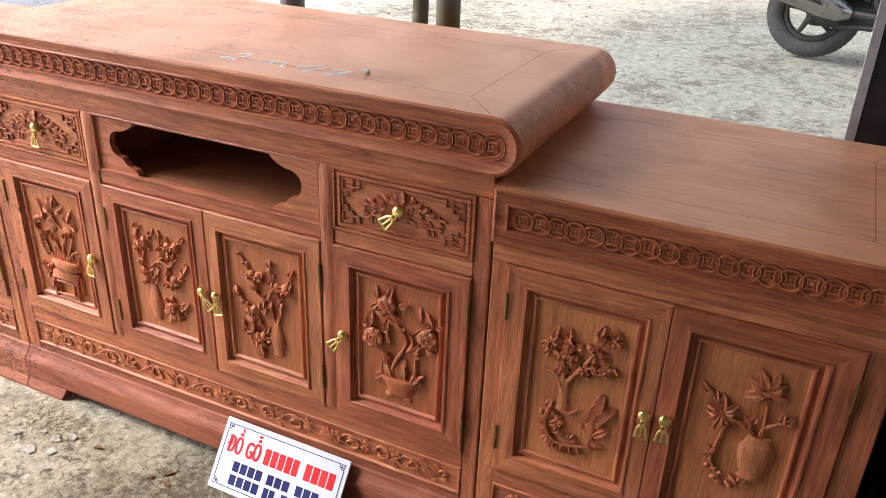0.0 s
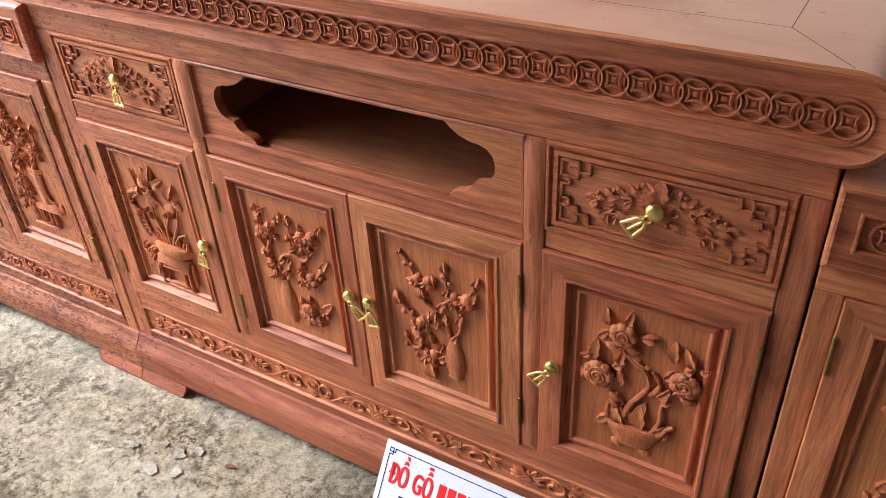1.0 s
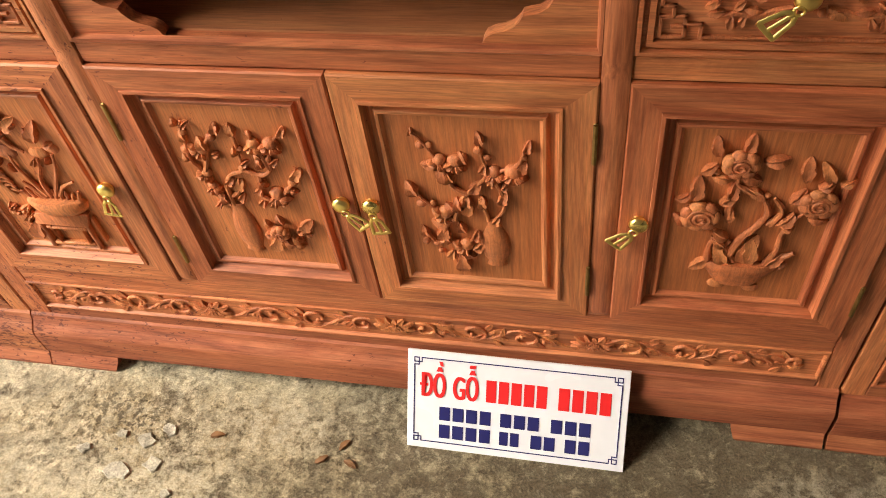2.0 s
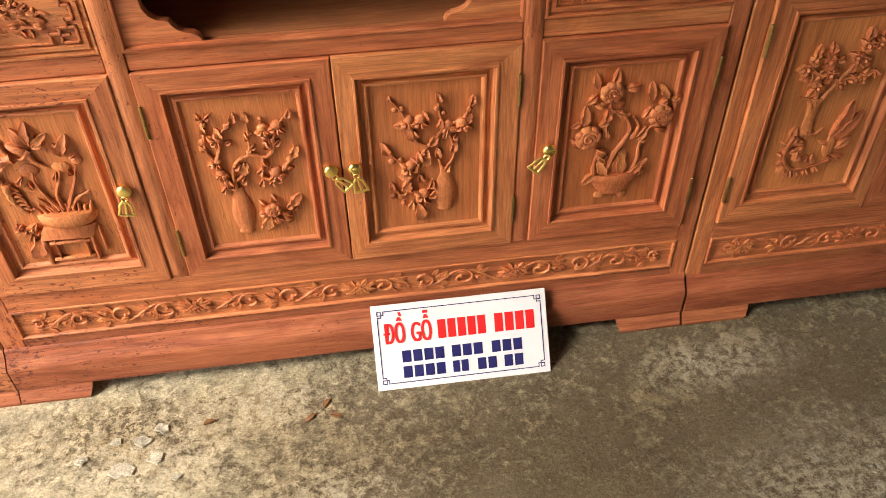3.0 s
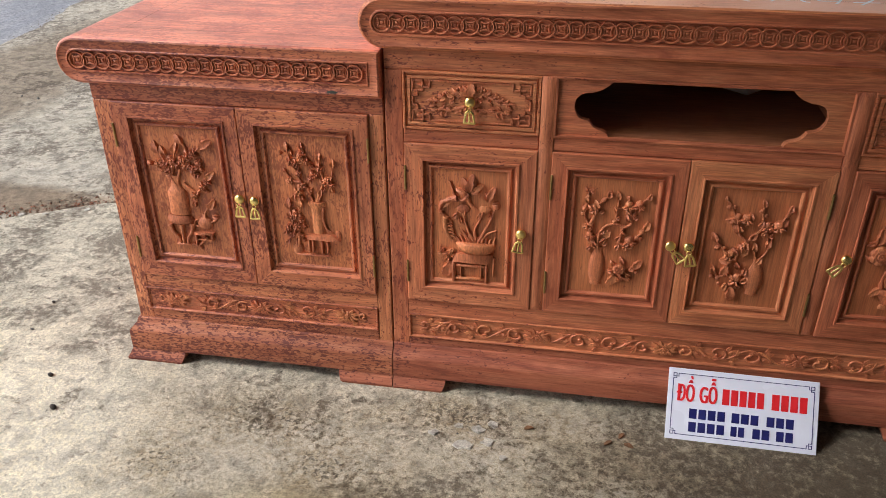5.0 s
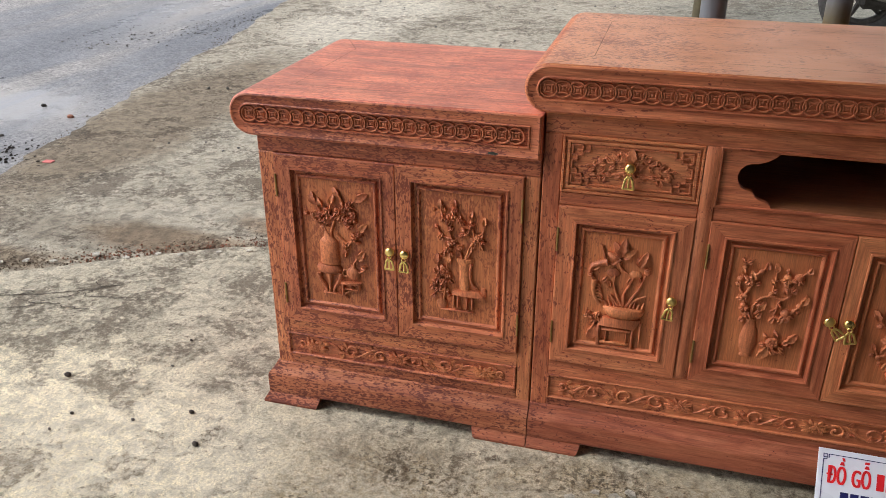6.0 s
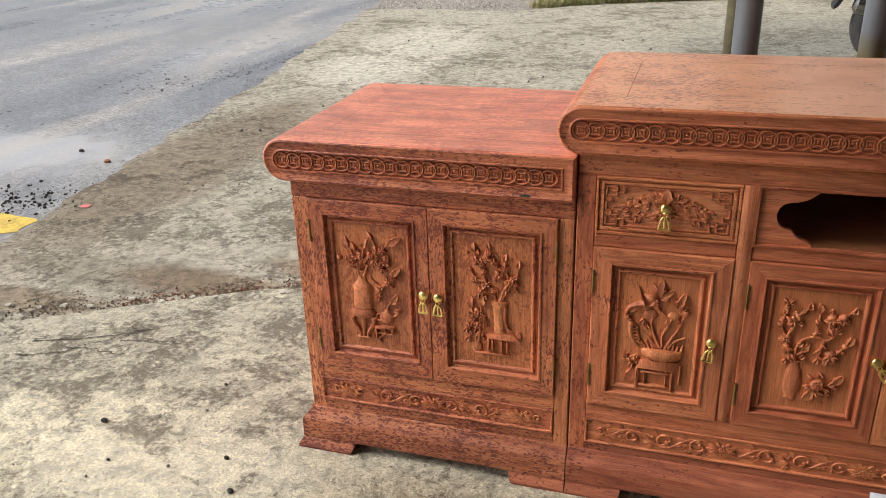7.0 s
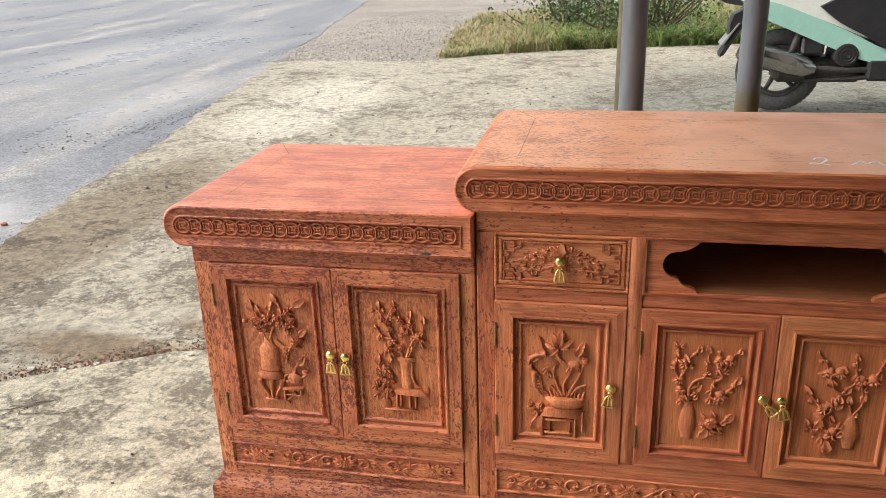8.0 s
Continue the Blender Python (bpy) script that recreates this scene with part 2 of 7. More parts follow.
def concrete(name, pale=1.0, dirty=0.0, damp_shade=0.0, tint=(1.0, 1.0, 1.0), stains_and_light=(), rough_grain=0.8, cracks=0.0, lichen=(), pale_spots=()):
    """Worn concrete: cream crust broken by dark speckle, grit, pits, dampness with painted shade, staining and painted
    light.
    """
    n = Nodes(name)
    at = n.place((1, 1, 1))
    broad = n.noise(at, 1.3, 5, 0.6, 0.6)
    mid = n.noise(at, 7.0, 6, 0.65, 0.4)
    small = n.noise(at, 52.0, 9, 0.78, 0.2)
    grain = n.noise(at, 130.0, 6, 0.8)
    grit = n.noise(at, 330.0, 4, 0.75)
    ragged = n.math("ADD", n.math("MULTIPLY", mid, 0.5), n.math("ADD", n.math("MULTIPLY", broad, 0.3), n.math("MULTIPLY", small, 0.2)))
    body = n.ramp(mid, (0.30, (0.42 * pale, 0.395 * pale, 0.325 * pale)), (0.5, (0.55 * pale, 0.525 * pale, 0.445 * pale)), (0.68, (0.70 * pale, 0.67 * pale, 0.585 * pale)))
    body = n.mix("MULTIPLY", 0.6, body, n.ramp(broad, (0.32, 0.7), (0.62, 1.1)))
    blot = n.noise(at, 21.0, 6, 0.7, 0.5)
    body = n.mix("MULTIPLY", 0.85, body, n.ramp(blot, (0.36, 0.55), (0.56, 1.22)))
    body = n.mix("MULTIPLY", rough_grain, body, n.ramp(grain, (0.34, 0.42), (0.57, 1.3)))
    body = n.mix("MULTIPLY", 0.5, body, n.ramp(grit, (0.38, 0.55), (0.60, 1.22)))
    soil = n.math("ADD", n.math("MULTIPLY", n.math("SUBTRACT", mid, 0.5), 0.95), n.math("MULTIPLY", n.math("SUBTRACT", broad, 0.5), 0.75))
    soil = n.math("ADD", n.math("ADD", soil, dirty), n.math("MULTIPLY", n.math("SUBTRACT", grain, 0.5), 0.3))
    # Moist ground on the right, darkened further to paint in shade.
    if damp_shade:
        wet = n.patch((0.58, -0.42), (0.92, 1.0), ragged, 0.35, 1.1)
        soil = n.math("ADD", soil, n.math("MULTIPLY", wet, 0.20 * damp_shade))
    speck = n.ramp(n.math("SUBTRACT", n.math("ADD", soil, 0.5), n.math("MULTIPLY", n.math("SUBTRACT", small, 0.5), 1.1)), (0.46, 0.0), (0.62, 1.0))
    body = n.mix("MIX", n.math("MULTIPLY", speck, 0.85), body, n.ramp(grit, (0.36, (0.062, 0.050, 0.037)), (0.66, (0.225, 0.192, 0.148))))
    pits = n.add("ShaderNodeTexVoronoi", Scale=80.0)
    n.link(at, pits.inputs["Vector"])
    pit = n.ramp(pits.outputs["Distance"], (0.08, 1.0), (0.22, 0.0))
    pit = n.math("MULTIPLY", pit, n.ramp(small, (0.43, 1.0), (0.53, 0.0)))
    body = n.mix("MIX", n.math("MULTIPLY", pit, 0.8), body, (0.045, 0.04, 0.03))
    if cracks:
        bent = n.add("ShaderNodeVectorMath")
        bent.operation = "ADD"
        push = n.add("ShaderNodeTexNoise", Scale=3.0, Detail=6.0, Roughness=0.65)
        n.link(at, push.inputs["Vector"])
        n.link(at, bent.inputs[0]).link(push.outputs["Color"], bent.inputs[1])
        net = n.add("ShaderNodeTexVoronoi", Scale=1.1)
        net.feature = "DISTANCE_TO_EDGE"
        n.link(bent.outputs[0], net.inputs["Vector"])
        line = n.ramp(net.outputs["Distance"], (0.002, 1.0), (0.010, 0.0))
        line = n.math("MULTIPLY", line, n.ramp(broad, (0.46, 0.0), (0.56, 1.0)))
        body = n.mix("MIX", n.math("MULTIPLY", line, cracks), body, (0.06, 0.05, 0.04))
    if damp_shade:
        body = n.mix("MULTIPLY", n.math("MULTIPLY", wet, damp_shade), body, (0.60, 0.56, 0.48))
    for centre, radii, shade in stains_and_light:
        mark = n.patch(centre, radii, ragged, 0.55, 1.15)
        body = n.mix("MULTIPLY", mark, body, shade)
    for centre, radii in pale_spots:
        mark = n.math("MULTIPLY", n.patch(centre, radii, ragged, 0.35, 1.15), n.ramp(small, (0.44, 0.0), (0.56, 1.0)))
        body = n.mix("MIX", n.math("MULTIPLY", mark, 0.55), body, n.ramp(grit, (0.35, (0.46, 0.445, 0.39)), (0.65, (0.74, 0.725, 0.67))))
    for centre, radii, cover in lichen:
        zone = n.patch(centre, radii, ragged, 0.1, 1.25)
        grime = n.math("MULTIPLY", zone, n.ramp(small, (0.40, 1.0), (0.60, 0.15)))
        body = n.mix("MULTIPLY", n.math("MULTIPLY", grime, cover), body, (0.58, 0.49, 0.36))
        dots = n.noise(at, 95.0, 6, 0.75, 0.5)
        level = n.math("ADD", n.math("MULTIPLY", dots, 0.7), n.math("ADD", n.math("MULTIPLY", zone, 0.085 * cover), n.math("MULTIPLY", n.math("SUBTRACT", blot, 0.5), 0.35)))
        body = n.mix("MIX", n.math("MULTIPLY", n.ramp(level, (0.435, 0.0), (0.475, 1.0)), n.math("MULTIPLY", zone, 0.85)), body, (0.062, 0.050, 0.034))
    if tint != (1.0, 1.0, 1.0):
        body = n.mix("MULTIPLY", 1.0, body, tint)
    high = n.math("ADD", n.math("MULTIPLY", small, 0.45), n.math("ADD", n.math("MULTIPLY", mid, 0.7), n.math("ADD", n.math("MULTIPLY", grain, 0.5), n.math("MULTIPLY", speck, -0.25))))
    return n.finish(body, n.ramp(mid, (0.3, 0.75), (0.7, 0.95)), high, 0.9, 0.008)


# First two multipliers paint left-hand light and its falloff into the slab.
CONCRETE_YARD = concrete("worn_yard_concrete", 1.02, -0.06, 1.0, (1.0, 0.958, 0.855), stains_and_light=[((-1.75, -0.55), (0.85, 0.75), (1.6, 1.58, 1.52)), ((-0.05, -0.38), (0.70, 0.42), (0.86, 0.83, 0.77)), ((-0.50, -0.42), (0.42, 0.12), (0.80, 0.74, 0.62)), ((-1.9, -0.8), (0.5, 0.25), (0.8, 0.75, 0.68)), ((1.2, 0.95), (1.6, 0.3), (0.72, 0.70, 0.66))], lichen=[((-0.40, -0.10), (0.26, 0.10), 1.0), ((-0.80, -0.17), (0.34, 0.13), 0.95), ((-0.62, -0.30), (0.20, 0.12), 0.8), ((-0.98, -0.33), (0.16, 0.12), 0.8), ((0.10, -0.24), (0.50, 0.22), 0.55)], pale_spots=[((-0.33, -0.20), (0.16, 0.13)), ((-0.17, -0.09), (0.12, 0.05)), ((-0.68, -0.24), (0.3, 0.12)), ((-0.05, -0.33), (0.18, 0.12)), ((0.62, -0.12), (0.18, 0.07)), ((0.80, -0.42), (0.40, 0.22)), ((0.35, -0.62), (0.25, 0.12)), ((-1.5, -0.38), (0.62, 0.42)), ((-1.95, -1.0), (0.9, 0.5)), ((-0.72, -0.62), (0.45, 0.2))])
CONCRETE_DRIVE = concrete("worn_drive_concrete", 0.95, -0.02, 0.0, (1.0, 0.955, 0.875), [((-2.75, 5.0), (0.65, 1.7), (1.3, 1.32, 1.36)), ((-2.8, 2.0), (0.45, 1.6), (0.58, 0.52, 0.46)), ((-2.25, 0.72), (0.55, 0.16), (0.72, 0.70, 0.68)), ((-2.5, 0.46), (0.4, 0.10), (0.70, 0.62, 0.54)), ((-1.95, 0.72), (0.42, 0.11), (0.72, 0.62, 0.53)), ((-1.45, 0.92), (0.4, 0.12), (0.58, 0.46, 0.38)), ((0.9, 4.4), (2.0, 3.4), (0.56, 0.60, 0.62)), ((-1.2, 1.3), (0.9, 0.3), (0.78, 0.72, 0.64))], 0.3, 0.75)
CONCRETE_PALE = concrete("pale_concrete_crust", 1.0, -0.15)


def asphalt():
    n = Nodes("wet_asphalt")
    at = n.place((1, 1, 1))
    stones = n.noise(at, 60.0, 8, 0.85)
    grit = n.noise(at, 260.0, 4, 0.8)
    wheel = n.noise(n.place((1.5, 0.22, 1)), 1.0, 6, 0.62, 0.9)
    mid = n.noise(at, 5.0, 6, 0.65)
    colour = n.ramp(stones, (0.37, (0.075, 0.083, 0.094)), (0.58, (0.38, 0.393, 0.415)))
    colour = n.mix("MULTIPLY", 0.6, colour, n.ramp(grit, (0.36, 0.5), (0.62, 1.35)))
    chips = n.noise(at, 19.0, 5, 0.8)
    colour = n.mix("MULTIPLY", 0.4, colour, n.ramp(chips, (0.36, 0.55), (0.62, 1.35)))
    colour = n.mix("MULTIPLY", 0.6, colour, n.ramp(mid, (0.32, 0.62), (0.66, 1.3)))
    colour = n.mix("MULTIPLY", 0.85, colour, n.ramp(wheel, (0.36, 0.55), (0.62, 1.4)))
    film = n.math("MAXIMUM", n.patch((-3.90, 1.92), (0.95, 0.5), mid, 0.5, 1.05), n.math("MAXIMUM", n.math("MULTIPLY", n.patch((-4.35, 5.0), (0.55, 1.5), mid, 0.2, 1.15), 0.75), n.math("MULTIPLY", n.patch((-6.2, 8.5), (1.3, 3.5), mid, 0.1, 1.2), 0.6)))
    # Pale grey in the wet film paints a sky reflection into its colour.
    colour = n.mix("MIX", n.math("MULTIPLY", film, 0.8), colour, (0.42, 0.425, 0.435))
    rough = n.ramp(n.math("ADD", n.math("MULTIPLY", wheel, 0.75), n.math("MULTIPLY", mid, 0.25)), (0.38, 0.26), (0.58, 0.62))
    rough = n.mix("MIX", film, rough, 0.10)
    dull = n.math("SUBTRACT", 1.0, n.math("MULTIPLY", film, 0.9))
    high = n.math("MULTIPLY", n.math("ADD", stones, n.math("MULTIPLY", grit, 0.5)), dull)
    colour = n.mix("MULTIPLY", n.ramp(wheel, (0.45, 0.0), (0.6, 0.8)), colour, (1.10, 1.0, 0.86))
    return n.finish(colour, rough, high, 0.9, 0.006, Specular_IOR_Level=0.65)


ASPHALT = asphalt()


def earth():
    n = Nodes("gravelly_earth")
    at = n.place((1, 1, 1))
    broad = n.noise(at, 0.6, 5, 0.6)
    stones = n.noise(at, 38.0, 5, 0.75)
    colour = n.ramp(stones, (0.3, (0.16, 0.14, 0.115)), (0.52, (0.36, 0.32, 0.275)), (0.72, (0.62, 0.58, 0.52)))
    colour = n.mix("MULTIPLY", 0.7, colour, n.ramp(broad, (0.3, 0.6), (0.7, 1.2)))
    return n.finish(colour, 0.95, stones, 0.8, 0.012)


EARTH = earth()


def blades(name, low, high):
    n = Nodes(name)
    geo = n.add("ShaderNodeNewGeometry")
    colour = n.ramp(geo.outputs["Random Per Island"], (0.0, low), (1.0, high))
    return n.finish(colour, 0.55, Subsurface_Weight=0.0)


GRASS = blades("green_grass_blades", (0.08, 0.13, 0.025), (0.29, 0.36, 0.10))
GRAVEL = blades("mixed_gravel", (0.17, 0.15, 0.125), (0.62, 0.57, 0.50))
WEED = blades("broad_weed_leaves", (0.05, 0.11, 0.02), (0.15, 0.25, 0.05))
STRAW = blades("dry_grass_blades", (0.26, 0.21, 0.09), (0.50, 0.43, 0.22))
LEAVES = blades("dark_shrub_leaves", (0.02, 0.045, 0.012), (0.07, 0.12, 0.03))


# ---- mesh helpers ----
class Geo:
    """Collects vertices and faces of one mesh."""

    def __init__(self):
        self.v, self.f, self.m = [], [], []

    def add(self, verts, faces, slot=0):
        base = len(self.v)
        self.v.extend(tuple(p) for p in verts)
        self.f.extend(tuple(base + i for i in face) for face in faces)
        self.m.extend([slot] * len(faces))
        return self

    def box(self, x0, x1, y0, y1, z0, z1, c=0.0, slot=0):
        """A box whose edges are cut back by c."""
        lo, hi = (x0, y0, z0), (x1, y1, z1)
        c = min(c, *(0.45 * abs(b - a) for a, b in zip(lo, hi)))
        if c <= 0:
            p = [(x, y, z) for x in (x0, x1) for y in (y0, y1) for z in (z0, z1)]
            return self.add(p, [(0, 1, 3, 2), (4, 6, 7, 5), (0, 4, 5, 1), (2, 3, 7, 6), (0, 2, 6, 4), (1, 5, 7, 3)], slot)
        verts, index = [], {}
        for corner in ((a, b, d) for a in (0, 1) for b in (0, 1) for d in (0, 1)):
            for axis in range(3):
                p = []
                for k in range(3):
                    edge = hi[k] if corner[k] else lo[k]
                    inner = edge - c if corner[k] else edge + c
                    p.append(edge if k == axis else inner)
                index[corner, axis] = len(verts)
                verts.append(p)
        faces = []
        for axis in range(3):
            a, b = [k for k in range(3) if k != axis]
            for side in (0, 1):
                ring = []
                for s, t in ((0, 0), (1, 0), (1, 1), (0, 1)):
                    corner = [0, 0, 0]
                    corner[axis], corner[a], corner[b] = side, s, t
                    ring.append(index[tuple(corner), axis])
                faces.append(ring if side else ring[::-1])
        for axis in range(3):
            a, b = [k for k in range(3) if k != axis]
            for s in (0, 1):
                for t in (0, 1):
                    c0, c1 = [0, 0, 0], [0, 0, 0]
                    c0[a], c0[b], c1[a], c1[b], c1[axis] = s, t, s, t, 1
                    c0, c1 = tuple(c0), tuple(c1)
                    faces.append((index[c0, a], index[c1, a], index[c1, b], index[c0, b]))
        for corner in ((a, b, d) for a in (0, 1) for b in (0, 1) for d in (0, 1)):
            faces.append(tuple(index[corner, k] for k in range(3)))
        return self.add(verts, faces, slot)

    def loft(self, rings, close_first=True, close_last=True, slots=None):
        """Joins rings of equally many points; slots: a material slot for each side of the ring."""
        n = len(rings[0])
        base = len(self.v)
        for ring in rings:
            self.v.extend(tuple(p) for p in ring)
        for k in range(len(rings) - 1):
            for i in range(n):
                j = (i + 1) % n
                self.f.append((base + k * n + i, base + k * n + j, base + (k + 1) * n + j, base + (k + 1) * n + i))
                self.m.append(slots[i] if slots else 0)
        if close_first:
            self.f.append(tuple(base + i for i in range(n))[::-1])
            self.m.append(slots[-1] if slots else 0)
        if close_last:
            self.f.append(tuple(base + (len(rings) - 1) * n + i for i in range(n)))
            self.m.append(slots[-1] if slots else 0)
        return self

    def tube(self, points, radii, sides=7, squash=1.0, caps=True):
        """A round bar along points; squash flattens it along y."""
        points = [Vector(p) for p in points]
        if isinstance(radii, (int, float)):
            radii = [radii] * len(points)
        rings = []
        for i, p in enumerate(points):
            d = (points[min(i + 1, len(points) - 1)] - points[max(i - 1, 0)]).normalized()
            up = Vector((0, 1, 0)) if abs(d.y) < 0.9 else Vector((1, 0, 0))
            a = d.cross(up).normalized()
            b = d.cross(a).normalized()
            ring = []
            for k in range(sides):
                t = 2 * math.pi * k / sides
                o = a * math.cos(t) * radii[i] + b * math.sin(t) * radii[i]
                ring.append(p + Vector((o.x, o.y * squash, o.z)))
            rings.append(ring)
        return self.loft(rings, caps, caps)

    def ball(self, x, y, z, rx, ry, rz, rings=6, sides=10, turn=0.0, wobble=0.0):
        """An ellipsoid, turned about y by so many degrees."""
        c, s = math.cos(radians(turn)), math.sin(radians(turn))
        verts, faces = [], []

        def put(dx, dy, dz):
            if wobble:
                k = 1 + wobble * noise.noise(Vector((x + dx, y + dy, z + dz)) * 90)
                dx, dy, dz = dx * k, dy * k, dz * k
            verts.append((x + dx * c + dz * s, y + dy, z - dx * s + dz * c))

        put(0, 0, rz)
        for i in range(1, rings):
            a = math.pi * i / rings
            for k in range(sides):
                t = 2 * math.pi * k / sides
                put(rx * math.sin(a) * math.cos(t), ry * math.sin(a) * math.sin(t), rz * math.cos(a))
        put(0, 0, -rz)
        last = len(verts) - 1
        for k in range(sides):
            j = (k + 1) % sides
            faces.append((0, 1 + j, 1 + k))
            for i in range(rings - 2):
                a, b = 1 + i * sides, 1 + (i + 1) * sides
                faces.append((a + k, a + j, b + j, b + k))
            a = 1 + (rings - 2) * sides
            faces.append((a + k, a + j, last))
        return self.add(verts, faces)

    def leaf(self, x, y, z, angle, length, width, lift=0.004, curl=0.0):
        """A pointed leaf in relief on a board that faces -y, from its stalk outward; angle 0 points up."""
        a = radians(angle)
        ux, uz = math.sin(a), math.cos(a)
        vx, vz = uz, -ux
        left, mid, right = [], [], []
        steps = 8
        for i in range(steps + 1):
            t = i / steps
            w = width * 0.5 * math.sin(math.pi * min(t * 0.92 + 0.04, 1)) ** 0.8 * (1 + 0.16 * math.sin(5.5 * math.pi * t))
            bend = curl * length * t * t
            cx, cz = x + ux * length * t + vx * bend, z + uz * length * t + vz * bend
            rise = lift * math.sin(math.pi * (0.15 + 0.8 * t))
            mid.append((cx, y - rise * 0.72, cz))
            left.append((cx + vx * w, y - rise, cz + vz * w))
            right.append((cx - vx * w, y - rise, cz - vz * w))
        base_l = [(p[0] + vx * width * 0.05, y + 0.001, p[2] + vz * width * 0.05) for p in left]
        base_r = [(p[0] - vx * width * 0.05, y + 0.001, p[2] - vz * width * 0.05) for p in right]
        rows = [base_l, left, mid, right, base_r]
        verts = [p for row in rows for p in row]
        n = steps + 1
        faces = []
        for r in range(4):
            for i in range(steps):
                faces.append((r * n + i, r * n + i + 1, (r + 1) * n + i + 1, (r + 1) * n + i))
        return self.add(verts, faces)

    def lathe(self, x, y, z, profile, sides=14, squash=1.0, tilt=0.0):
        """A turned shape: profile of (radius, height), squashed along y, leaning in its board."""
        c, s = math.cos(radians(tilt)), math.sin(radians(tilt))
        rings = []
        for r, h in profile:
            ring = []
            for k in range(sides):
                t = 2 * math.pi * k / sides
                dx, dy, dz = r * math.cos(t), r * math.sin(t) * squash, h
                ring.append((x + dx * c + dz * s, y + dy, z - dx * s + dz * c))
            rings.append(ring)
        return self.loft(rings)


ORIGIN = {}


def thing(name, at, label, category, group="", kind=""):
    """An empty at a thing's base, to hold its parts."""
    ob = new(name)
    ob.location = at
    ob.empty_display_size = 0.1
    ORIGIN[ob] = Vector(at)
    return tagged(ob, label, category, group, kind)


def mesh_of(name, geo, materials, smooth=35.0, shift=Vector((0, 0, 0))):
    mesh = bpy.data.meshes.new(name)
    mesh.from_pydata([tuple(Vector(p) - shift) for p in geo.v], [], geo.f)
    materials = materials if isinstance(materials, (list, tuple)) else [materials]
    for item in materials:
        mesh.materials.append(item)
    if len(materials) > 1:
        mesh.polygons.foreach_set("material_index", geo.m)
    bm = bmesh.new()
    bm.from_mesh(mesh)
    bmesh.ops.recalc_face_normals(bm, faces=bm.faces)
    bm.to_mesh(mesh)
    bm.free()
    if smooth:
        mesh.shade_smooth()
        mesh.set_sharp_from_angle(angle=radians(smooth))
    return mesh


def part(name, geo, materials, parent, label="", smooth=35.0):
    """One mesh under a thing or a part; its points are given in the world."""
    ob = new(name, mesh_of(name, geo, materials, smooth, ORIGIN[parent]))
    ob.parent = parent
    ORIGIN[ob] = ORIGIN[parent]
    return tagged(ob, label)


def piece(name, mesh, at, parent, turn=None):
    """One more object on a shared mesh, at a place in the world."""
    ob = new(name, mesh)
    ob.parent = parent
    ob.matrix_basis = Matrix.Translation(Vector(at) - ORIGIN[parent]) @ (turn or Matrix())
    return ob


def solid(name, geo, materials, label, category, group="", kind="", at=(0, 0, 0), smooth=35.0):
    """A thing that is one mesh; its points are given in the world."""
    ob = new(name, mesh_of(name, geo, materials, smooth, Vector(at)))
    ob.location = at
    ORIGIN[ob] = Vector(at)
    return tagged(ob, label, category, group, kind)


def rect(x0, x1, z0, z1, y):
    return [(x0, y, z0), (x1, y, z0), (x1, y, z1), (x0, y, z1)]


def slab_outline(x0, x1, z0, z1, round_left, round_right, y, inset=0.0, n=12):
    """A board's end-on outline, half round at either end or square."""
    x0, x1, z0, z1 = x0 + inset, x1 - inset, z0 + inset, z1 - inset
    r, zc = (z1 - z0) / 2, (z0 + z1) / 2
    ring = []
    for rounded, x, sign in ((round_right, x1, 1), (round_left, x0, -1)):
        for i in range(n + 1):
            t = -math.pi / 2 + math.pi * i / n
            if rounded:
                ring.append((x - sign * r + sign * r * math.cos(t), y, zc + sign * r * math.sin(t)))
            else:
                ring.append((x, y, zc + sign * r * (2 * i / n - 1)))
    return ring


def framed(x0, x1, z0, z1, profile, close=True):
    """A mitred frame round an opening: profile of (inset, y), from the outer edge to the field."""
    rings = [rect(x0 + i, x1 - i, z0 + i, z1 - i, y) for i, y in profile]
    return Geo().loft(rings, False, close, slots=[0, 1, 0, 1])


# ---- ground and surroundings ----
def sheet(points, z, thick=0.0):
    g = Geo()
    if thick:
        g.loft([[(x, y, z - thick) for x, y in points], [(x, y, z) for x, y in points]])
    else:
        g.add([(x, y, z) for x, y in points], [tuple(range(len(points)))])
    return g


def smooth_line(points, steps=6, wobble=0.0, scale=3.0):
    """A line through points with more points between, a little uneven."""
    out = []
    for (ax, ay), (bx, by) in zip(points, points[1:]):
        for i in range(steps):
            t = i / steps
            x, y = ax + (bx - ax) * t, ay + (by - ay) * t
            w = noise.noise(Vector((x, y, 0.3)) * scale) * wobble + noise.noise(Vector((x, y, 0.7)) * scale * 5) * wobble * 0.35 + noise.noise(Vector((x, y, 1.7)) * scale * 14) * wobble * 0.15
            out.append((x + w, y + w * 0.6))
    return out + [points[-1]]


solid("ground", sheet([(-400, -400), (400, -400), (400, 400), (-400, 400)], -0.017), EARTH, "gravelly brown earth beside the road and yard", "ground", kind="structure")
road_edge = smooth_line([(-3.3, -30), (-2.75, -3), (-2.82, 0.3), (-3.00, 1.33), (-3.17, 2.2), (-3.36, 3.6), (-3.74, 5.6), (-4.07, 7.45), (-5.06, 13.1), (-5.75, 17), (-14, 60)], 16, 0.08, 2.5)
solid("road", sheet(road_edge + [(-45, 60), (-20, -30)], -0.012, 0.03), ASPHALT, "wet grey asphalt road with puddles and grit", "road", kind="structure")
